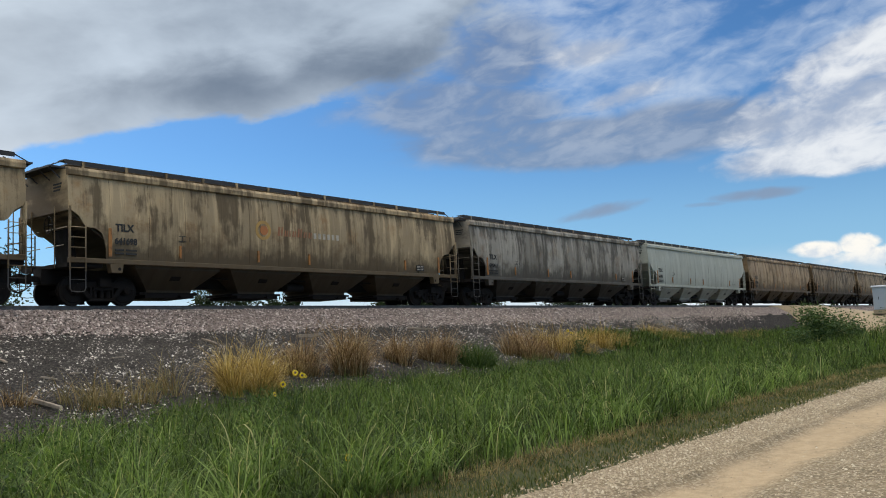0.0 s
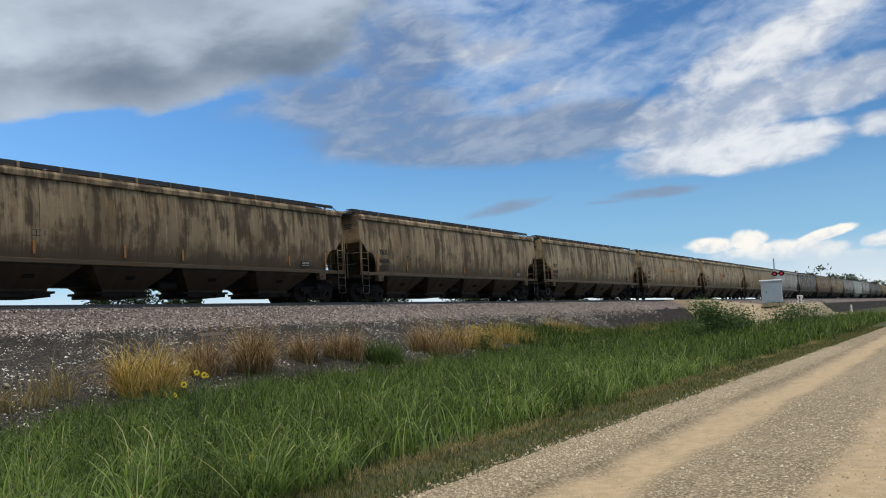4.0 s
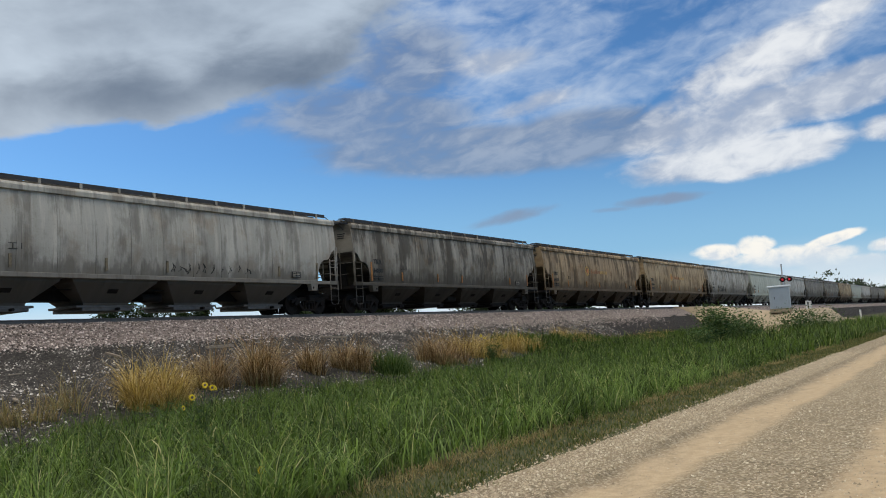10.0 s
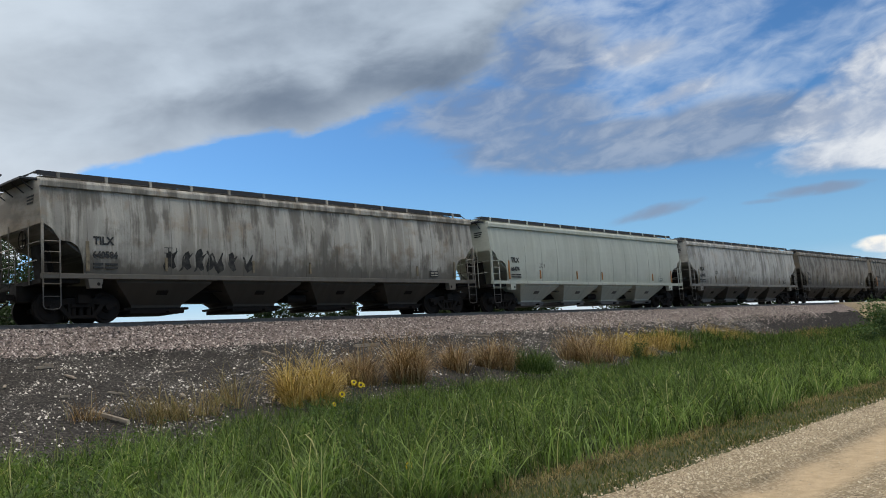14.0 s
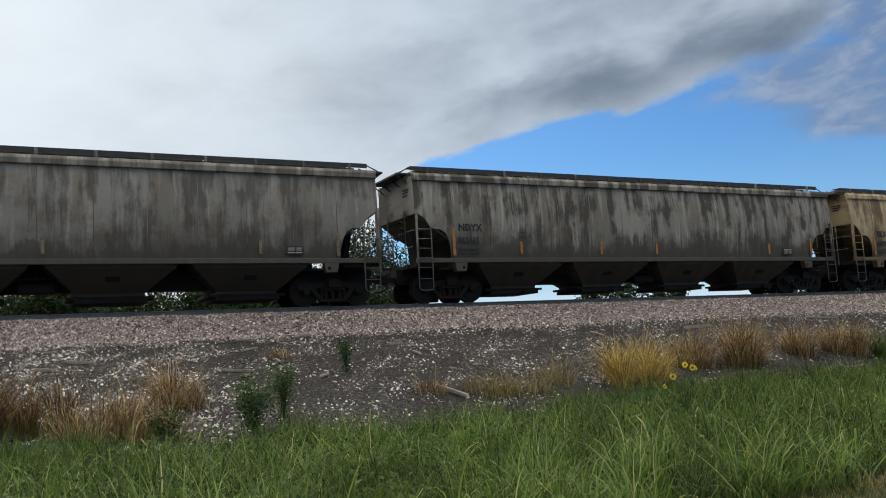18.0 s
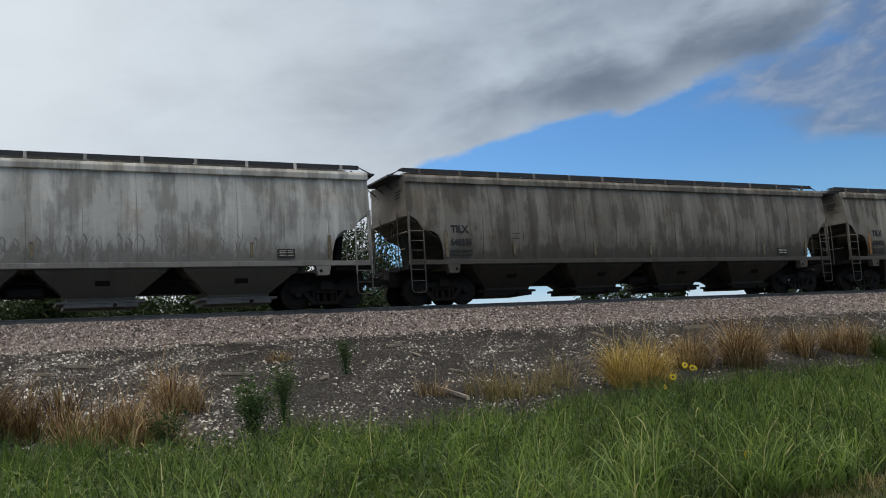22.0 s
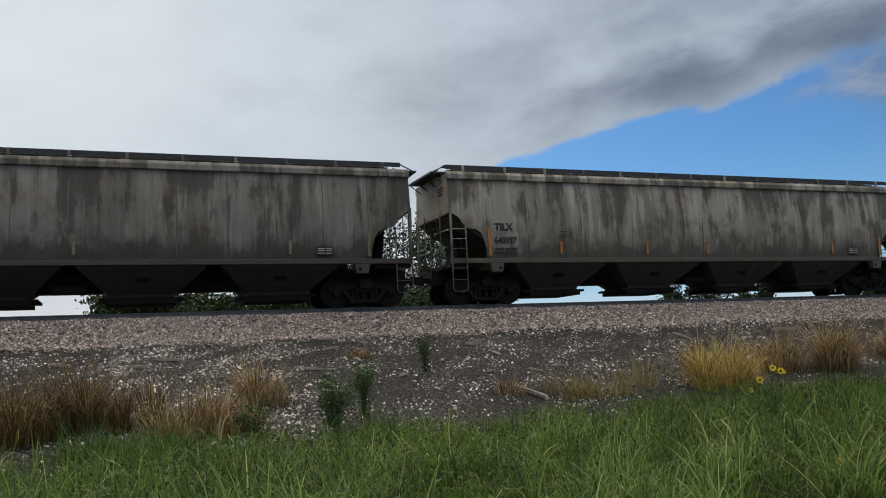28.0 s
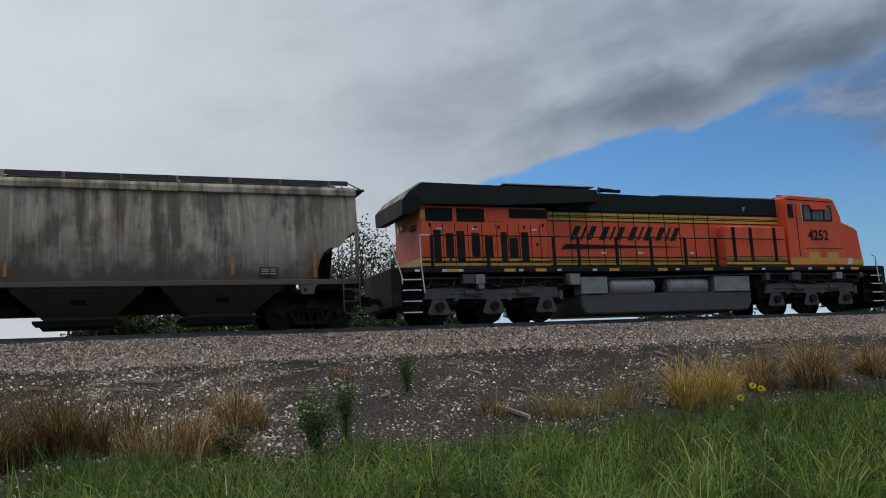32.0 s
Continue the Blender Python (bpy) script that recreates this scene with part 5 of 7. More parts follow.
for row in ((13.45, 16.4, 1.6, 1.1, 1.36, 1500, STRAW, "large tuft of golden yellow dry grass on the bank"), (16.3, 17.8, 1.2, 1.0, 1.30, 800, RUSSET, "wide tuft of russet dry grass beside the golden one"), (18.3, 17.9, 1.6, 1.2, 1.48, 1300, RUSSET, "wide tuft of dark russet dry grass on the bank"),
            (21.4, 18.6, 1.2, 0.9, 1.25, 700, RUSSET, "brown dry grass tuft on the stony bank"), (23.1, 18.2, 1.35, 1.0, 1.20, 800, RUSSET, "rusty dry grass tuft beside a green clump"), (29.0, 18.4, 2.6, 1.5, 1.45, 1300, RUSSET, "long tuft of russet and green grass"),
            (33.0, 18.9, 3.6, 1.6, 1.25, 1500, STRAW, "long row of golden dry grass along the bank"), (37.5, 19.6, 3.6, 1.6, 1.05, 1200, STRAW, "low row of golden dry grass along the bank"), (48.0, 20.8, 5.0, 2.0, 1.0, 900, STRAW, "low dry grass further along the bank"), (57.0, 20.6, 6.0, 2.2, 0.95, 900, RUSSET, "russet grass high on the bank near the crossing"), (66.0, 21.2, 7.0, 2.0, 0.9, 900, STRAW, "pale golden grass near the crossing"),
            (2.55, 15.2, 0.6, 0.5, 1.10, 420, RUSSET, "thin tuft of straw brown grass on the stones"), (1.0, 13.4, 1.3, 0.9, 1.0, 700, RUSSET, "tuft of orange brown dry grass at the bank foot"), (1.9, 13.6, 0.8, 0.7, 0.85, 300, RUSSET, "tuft of faded dry grass at the bank foot"), (-0.1, 14.3, 1.7, 1.1, 1.25, 1100, UMBER, "dark brown dry grass tuft on the bank"), (-1.7, 13.9, 1.9, 1.1, 1.20, 1200, UMBER, "dark brown tuft at the bank foot"),
            (7.6, 16.0, 0.6, 0.5, 0.60, 110, RUSSET, "small sparse tuft of dry stems"), (9.6, 15.9, 1.4, 0.8, 0.95, 170, PALE_STEM, "sparse straggling pale grass tuft"), (11.2, 16.6, 0.9, 0.6, 1.10, 110, PALE_STEM, "tall straggling pale grass stems"), (9.0, 15.4, 1.2, 0.8, 0.8, 220, PALE_STEM, "low sparse pale dry grass"), (5.6, 20.2, 0.5, 0.4, 0.5, 120, RUSSET, "few dry stems on the bank"), (54.0, 18.0, 3.0, 2.0, 0.9, 700, STRAW, "dry grass before the crossing")):
    tuft(*row)
tuft(24.1, 17.5, 1.4, 1.0, 1.0, 1300, MEADOW, "dense dark green grass clump on the bank", 0.016)
tuft(0.2, 12.2, 1.6, 0.9, 0.75, 900, MEADOW, "green grass clump under the dry tufts", 0.014)


def weed(x, y, tall, spread, leaves, name, label, leaf=0.07, flowers=0):
    """A broad-leaved weed: branched stems with many small leaves."""
    base = thing(name, label, "weed", m=pose(x, y, float(ground_z(x, y)) + 0.02))
    tips = []
    for k in range(max(3, leaves // 60)):
        a, r = RNG.uniform(0, 6.28), spread * RNG.uniform(0.1, 0.5)
        top = Vector((r * math.cos(a), r * math.sin(a), tall * RNG.uniform(0.6, 1.0)))
        mid = Vector((top.x * 0.35, top.y * 0.35, top.z * 0.55))
        if k < 12:
            bm = bmesh.new()
            rod(bm, (0, 0, -0.05), mid, 0.010, 5, 0.007)
            rod(bm, mid, top, 0.007, 5, 0.003)
            part("stem", bm, WEED, base)
        tips.append((mid, top))
    v, f = [], []
    for k in range(leaves):
        mid, top = tips[RNG.integers(len(tips))]
        u = RNG.uniform(0, 1)
        p = (mid * (1 - u) + top * u if RNG.uniform() < 0.75 else mid * u) + Vector(RNG.normal(0, spread * 0.11, 3))
        p.z = max(p.z, 0.02)
        d = Vector(RNG.normal(0, 1, 3)).normalized()
        d.z = abs(d.z) * 0.5
        s = d.cross(Vector(RNG.normal(0, 1, 3))).normalized() * leaf * 0.28
        d *= leaf * RNG.uniform(0.6, 1.3)
        n = len(v)
        v += [p, p + d * 0.5 + s, p + d, p + d * 0.5 - s]
        f.append((n, n + 1, n + 2, n + 3))
    part_ob = bulk("foliage", np.array(v), np.array(f), WEED, "", "", base)
    return base, tips


weed(6.65, 18.3, 0.85, 0.50, 900, "green_weed", "small dark green weed growing out of the stones", 0.05)
weed(3.3, 13.4, 0.85, 0.75, 2200, "green_weed", "bushy bright green weed at the bank foot", 0.055)
weed(3.95, 14.0, 1.05, 0.60, 1500, "green_weed", "dark green weed with thin stems on the bank", 0.05)
weed(3.6, 15.2, 1.0, 0.4, 200, "green_weed", "thin brownish weed behind the green one", 0.05)
weed(2.0, 13.2, 0.5, 0.7, 1200, "green_weed", "low green weed on the stones", 0.05)
weed(43.5, 11.2, 2.05, 2.2, 3400, "weed_bush", "tall green weed bush beside the road bank", 0.13)
weed(46.5, 11.0, 1.45, 2.2, 2000, "weed_bush", "green weed bush between taller ones", 0.13)
weed(49.5, 11.2, 1.4, 2.6, 2000, "weed_bush", "broad green weed bush before the crossing", 0.14)
weed(55.0, 9.4, 1.35, 3.4, 2200, "weed_bush", "lower green weed bush in the grass", 0.14)
weed(60.0, 9.0, 1.25, 3.6, 2000, "weed_bush", "straggling green weed bush before the tan mound", 0.14)
weed(40.6, 11.0, 1.05, 1.6, 1000, "weed_bush", "low green weed bush in the tall grass", 0.12)
weed(31.5, 17.5, 1.0, 0.9, 500, "green_weed", "pale flowering weed in the tall grass", 0.09)


def flower_head(parent, at, r, face):
    head = part("flower_head", rod(bmesh.new(), Vector(at), Vector(at) + Vector(face) * 0.025, r * 0.36, 12), BARK, parent, "brown flower centre with yellow petals")
    turn = Vector(face).to_track_quat("Z", "Y").to_matrix()
    bm = bmesh.new()
    for k in range(14):
        a = 2 * math.pi * k / 14
        u = turn @ Vector((math.cos(a), math.sin(a), 0))
        w = turn @ Vector((-math.sin(a), math.cos(a), 0))
        p = Vector(at) + Vector(face) * 0.015
        n = Vector(face)
        q = [p + u * r * 0.3 - w * r * 0.07, p + u * r * 0.65 - w * r * 0.15 + n * 0.01, p + u * r, p + u * r * 0.65 + w * r * 0.15 + n * 0.01, p + u * r * 0.3 + w * r * 0.07]
        bm.faces.new([bm.verts.new(c) for c in q])
    part("petals", bm, PETAL, head)


def sunflower(x, y, heads, leaves, label):
    """A wild sunflower: a stalk to every head, leaves along it."""
    z = float(ground_z(x, y))
    plant = thing("wild_sunflower", label, "flower", "wild sunflowers", m=pose(x, y, z))
    for dx, dy, dz, r, face in heads:
        bm = bmesh.new()
        mid = (dx * 0.35, dy * 0.35, dz * 0.55)
        rod(bm, (0, 0, -0.03), mid, 0.009, 6, 0.007)
        rod(bm, mid, (dx, dy, dz), 0.007, 6, 0.004)
        part("stalk", bm, WEED, plant)
        flower_head(plant, (dx, dy, dz), r, Vector(face).normalized())
    for k in range(leaves):
        a, h = RNG.uniform(0, 6.28), RNG.uniform(0.15, 0.8)
        top = max(d[2] for d in heads)
        s, c = math.sin(a), math.cos(a)
        o = Vector((heads[0][0] * h * 0.5, 0, top * h))
        l = RNG.uniform(0.08, 0.16)
        bm = bmesh.new()
        pts = [o, o + Vector((c * l * 0.5 - s * l * 0.25, s * l * 0.5 + c * l * 0.25, 0.03)), o + Vector((c * l, s * l, -0.02)), o + Vector((c * l * 0.5 + s * l * 0.25, s * l * 0.5 - c * l * 0.25, 0.03))]
        bm.faces.new([bm.verts.new(p) for p in pts])
        bmesh.ops.solidify(bm, geom=bm.faces[:], thickness=0.002)
        part("leaf", bm, WEED, plant)
    return plant


TOWARD = (-0.6, -0.75, 0.25)
sunflower(10.15, 11.3, ((-0.22, 0.0, 0.74, 0.064, TOWARD), (0.02, -0.05, 0.92, 0.062, (-0.4, -0.6, 0.5)), (0.32, 0.1, 0.86, 0.064, TOWARD), (-0.34, 0.1, 0.58, 0.05, (0.2, -0.9, 0.2)), (0.46, 0.2, 0.84, 0.055, (0.1, -0.8, 0.4)), (0.20, 0.15, 0.90, 0.05, TOWARD)), 14, "wild sunflower with several yellow heads in tall grass")
sunflower(6.95, 6.85, ((0.0, 0.0, 0.22, 0.055, (-0.5, -0.6, 0.5)),), 5, "single low yellow sunflower at the grass edge")
sunflower(32.6, 18.6, ((0.0, 0.0, 1.0, 0.08, TOWARD), (0.5, 0.1, 0.9, 0.08, TOWARD)), 8, "pale yellow flowers on tall stalks in the grass")


def stick(x0, y0, x1, y1, wide, thick, label):
    """A weathered piece of wood lying on the bank."""
    z0, z1 = float(ground_z(x0, y0)) + 0.10, float(ground_z(x1, y1)) + (0.10 if wide != 0.07 else 0.16)
    mid = Vector(((x0 + x1) / 2, (y0 + y1) / 2, (z0 + z1) / 2))
    ob_ = bmesh.new()
    half = (Vector((x1, y1, z1)) - Vector((x0, y0, z0))) / 2
    length = half.length
    prism(ob_, ((-length, -thick / 2), (-length * 0.4, -thick * 0.6), (length, -thick / 2), (length * 0.93, thick / 2), (-length * 0.2, thick * 0.55), (-length * 0.96, thick * 0.4)), -wide / 2, wide / 2)
    ob = part("wood_piece", ob_, WOOD, None, soften=0.008)
    ob.matrix_basis = Matrix.Translation(mid) @ half.to_track_quat("X", "Z").to_matrix().to_4x4()
    return tagged(ob, label, "wood", "wood scraps on the bank")


for row in ((7.88, 16.4, 8.0, 15.05, 0.07, 0.06, "long thin grey stick lying on the bank"), (20.3, 22.3, 21.6, 22.4, 0.16, 0.10, "pale splintered piece of sleeper on the stones"), (16.35, 22.3, 16.35, 21.6, 0.08, 0.06, "grey stick on the stony bank"), (2.3, 23.1, 2.35, 22.7, 0.07, 0.05, "small upright wood scrap on the stones"),
            (1.0, 20.7, 1.55, 20.3, 0.12, 0.06, "pale wood scrap on the stones"), (0.35, 19.7, 0.7, 19.4, 0.10, 0.06, "pale wood scrap on the bank"), (9.0, 21.4, 9.45, 21.5, 0.10, 0.07, "pale wood chip on the dark stones"), (3.9, 18.9, 4.6, 18.5, 0.06, 0.05, "thin grey branch on the stones"), (-1.2, 20.2, -0.8, 19.9, 0.1, 0.06, "pale wood scrap on the bank"), (27.0, 22.9, 28.4, 22.7, 0.12, 0.07, "dark wood piece below the ballast")):
    stick(*row)
for k in range(34):
    x, y = RNG.uniform(-3.5, 13), RNG.uniform(17.2, 23.4)
    a, l = RNG.uniform(0, 3.14), RNG.uniform(0.10, 0.26)
    stick(x - l * math.cos(a), y - l * math.sin(a), x + l * math.cos(a), y + l * math.sin(a), RNG.uniform(0.04, 0.09), RNG.uniform(0.03, 0.05), "small bleached wood splinter on the stony bank")


# ---- trees and fields beyond ----
def tree(x, y, tall, across, leaves, label, leaf=0.16, low=0.25, z=0.0, name="tree"):
    """A tapered trunk with limbs and a ragged crown of many small leaf clumps."""
    base = thing(name, label, "tree" if name == "tree" else "bush", m=pose(x, y, z))
    bm = bmesh.new()
    lean = RNG.normal(0, 0.04, 2) * tall
    fork = Vector((lean[0], lean[1], tall * 0.42))
    rod(bm, (0, 0, -0.1), fork, tall * 0.024, 8, tall * 0.015)
    ends = []
    for k in range(9):
        a, r = 6.283 * k / 9 + RNG.uniform(-0.3, 0.3), across * RNG.uniform(0.18, 0.42)
        start = Vector((lean[0], lean[1], tall * RNG.uniform(low, 0.42)))
        end = Vector((lean[0] + r * math.cos(a), lean[1] + r * math.sin(a), tall * RNG.uniform(0.45, 0.92)))
        rod(bm, start, end, tall * 0.010, 6, tall * 0.003)
        ends += [end, start.lerp(end, 0.65)]
        for q in range(2):
            twig = end + Vector(RNG.normal(0, across * 0.12, 3))
            rod(bm, start.lerp(end, 0.7), twig, tall * 0.004, 5, tall * 0.0015)
            ends.append(twig)
    part("trunk", bm, BARK, base)
    hubs = np.array([tuple(e) for e in ends])
    pick = hubs[RNG.integers(0, len(hubs), leaves)]
    p = pick + RNG.normal(0, 1, (leaves, 3)) * np.array([across * 0.10, across * 0.10, tall * 0.055])
    d, s = RNG.normal(0, 1, (2, leaves, 3))
    d = d / np.linalg.norm(d, axis=1, keepdims=True) * leaf * RNG.uniform(0.6, 1.4, (leaves, 1))
    s = np.cross(d, s)
    s = s / np.linalg.norm(s, axis=1, keepdims=True) * leaf * 0.4
    v = np.stack([p - d, p + s, p + d, p - s], 1).reshape(-1, 3)
    v[:, 2] = np.maximum(v[:, 2], 0.05)
    f = np.arange(leaves * 4).reshape(-1, 4)
    crown = bulk("crown", v, f, LEAVES, "", "", base)
    return base


def polar(az, r):
    return r * math.sin(radians(az)), r * math.cos(radians(az))


for az, r, tall, across, n in ((15.5, 62, 9.5, 6.0, 1800), (18.2, 60, 12.0, 7.0, 2600), (21.2, 64, 11.5, 7.0, 2600), (23.6, 66, 9.5, 5.0, 1700), (36.8, 70, 6.6, 2.4, 900), (39.0, 70, 6.8, 3.2, 1500), (51.0, 60, 5.6, 3.6, 1300), (52.0, 66, 6.2, 5.0, 1300)):
    tree(*polar(az, r), tall, across, n * 2, "leafy green tree in the field behind the track", 0.15)
for az, r, tall, across, n in ((1.2, 42, 4.6, 3.6, 1700), (3.4, 41, 4.9, 4.2, 1900), (6.2, 43, 4.8, 3.6, 1700), (9.2, 42, 4.9, 3.8, 1700), (12.0, 44, 5.2, 4.2, 1700), (14.4, 45, 5.3, 3.6, 1500), (17.2, 44, 5.0, 3.8, 1500), (20.4, 46, 5.0, 3.8, 1500), (22.8, 46, 4.9, 3.2, 1400), (41.4, 52, 4.7, 1.9, 1200), (49.6, 56, 4.8, 3.4, 1200), (54.0, 60, 4.8, 4.0, 1200), (61.0, 66, 4.6, 5.0, 1200), (65.0, 72, 4.6, 6.0, 1200)):
    tree(*polar(az, r), tall, across * (1.35 if 2.5 < az < 23 else 1.0), int(n * (7.5 if 2.5 < az < 23 else 4.5)), "dense green bush behind the railway bank", 0.13, 0.05, 0.0, "bush")
for az, r, tall, across in ((74.4, 190, 14.6, 5), (75.3, 195, 13.5, 6), (80.2, 300, 14.5, 12), (80.9, 310, 16.0, 13), (81.6, 300, 15.6, 12), (82.3, 320, 14.8, 13), (83.0, 330, 14.2, 13), (83.7, 340, 14.0, 13), (84.4, 350, 12.6, 14), (85.2, 360, 11.5, 14), (86.4, 380, 11.0, 16), (70.0, 240, 9.0, 14), (66.0, 230, 8.5, 14), (88.0, 400, 10.5, 18), (-8.0, 400, 9.0, 20), (27.0, 420, 9.0, 20)):
    tree(*polar(az, r), tall * 0.80, across, 1900, "distant dark green tree at the edge of the fields", 0.55, 0.1)


# ---- the road crossing ----
def crossing():
    def ramp_z(x, y):
        up = np.interp(y, (4.2, 9, 23.5, 25.6, 28.8, 31, 50, 60), (0.04, 0.35, 2.78, 2.93, 2.93, 2.78, 0.1, -0.2))
        side = np.clip((np.abs(x - 90) - 4.2) / 4.0, 0, 1)
        return up * (1 - side) - 0.3 * side
    tagged(field("crossing_road", np.arange(81, 99.5, 0.75), np.r_[np.arange(4.2, 26, 0.8), 28.8, 31, 36, 42, 50, 60], 0.02, TAN, ramp_z), "pale gravel ramp that climbs to the level crossing", "road", "", "structure")

    def pad_z(x, y):
        fx = np.clip(np.minimum(x - 61.5, 84 - x) / np.where(x < 67, 3.2, 3.0), 0, 1)
        fy = np.clip(np.minimum(y - 9.6, 15.0 - y) / 1.4, 0, 1)
        return 1.86 * np.minimum(fx, fy) ** 0.8 - 0.05 + 0.05 * lumps(x, y, 1.0, 2.0)
    tagged(field("cabinet_pad", np.arange(60, 84.5, 0.75), np.arange(9.6, 15.1, 0.3), 0.0, TAN, pad_z), "raised pad of tan fill under the signal cabinet", "mound", "", "structure")
    case = thing("signal_cabinet", "silver metal signal cabinet beside the level crossing", "cabinet", m=pose(64.9, 12.05, 1.80, 0, 0, 8))
    part("body", box(bmesh.new(), -0.7, 0.7, -0.68, 0.68, 0.12, 1.66), SILVER, case, soften=0.02)
    part("roof", prism(bmesh.new(), ((-0.8, 1.66), (0.8, 1.66), (0.78, 1.74), (0.0, 1.80), (-0.78, 1.74)), -0.78, 0.78), SILVER, case, soften=0.01)
    part("plinth", box(bmesh.new(), -0.74, 0.74, -0.72, 0.72, -0.15, 0.12), TAN, case)
    part("door", box(bmesh.new(), -0.725, -0.70, -0.5, 0.5, 0.25, 1.55), SILVER, case, soften=0.008)
    part("door_handle", rod(bmesh.new(), (-0.75, 0.34, 0.8), (-0.75, 0.34, 1.0), 0.02, 6), FRAME_BLACK, case)
    part("front_plate", box(bmesh.new(), -0.12, 0.0, -0.70, -0.68, 0.55, 0.75), WHITE, case)
    mast = thing("crossing_signal", "crossing signal mast with two lit red lamps", "signal", m=pose(69.4, 12.55, 1.8, 0, 0, 0))
    part("pole", rod(bmesh.new(), (0, 0, -0.3), (0, 0, 3.55), 0.055, 10), SILVER, mast)
    part("base", rod(bmesh.new(), (0, 0, -0.2), (0, 0, 0.25), 0.2, 10, 0.12), SILVER, mast)
    part("cross_arm", rod(bmesh.new(), (-0.05, -0.55, 2.36), (0.05, 0.30, 2.36), 0.035, 8), FRAME_BLACK, mast)
    for y in (-0.50, 0.0):
        # the lamps look down the crossing road's approach, toward the gravel road
        lamp = part("lamp_hood", rod(bmesh.new(), (-0.12, y, 2.36), (0.10, y, 2.36), 0.19, 18), FRAME_BLACK, mast, "round black lamp background")
        part("red_lens", rod(bmesh.new(), (-0.15, y, 2.36), (-0.118, y, 2.36), 0.085, 16, 0.09), RED_GLOW, lamp, "glowing red lens")
    rail = thing("pipe_guard", "short white pipe guard rail on the pad", "guard rail", m=pose(72.5, 11.3, 1.78, 0, 0, 0))
    for u in (-2.2, 0.0, 0.9):
        part("post", rod(bmesh.new(), (u, u * 0.05, -0.2), (u, u * 0.05, 0.62), 0.06, 8), WHITE, rail)
    part("top_pipe", rod(bmesh.new(), (-2.2, -0.11, 0.60), (0.9, 0.045, 0.60), 0.05, 8), WHITE, rail)
    mark = thing("marker_post", "thin white marker post beside the crossing", "post", m=pose(95.5, 10.2, 0.55))
    part("post", rod(bmesh.new(), (0, 0, -0.6), (0, 0, 0.9), 0.08, 8), WHITE, mark)
    part("cap", rod(bmesh.new(), (0, 0, 0.9), (0, 0, 1.0), 0.09, 8, 0.05), FRAME_BLACK, mark)


crossing()


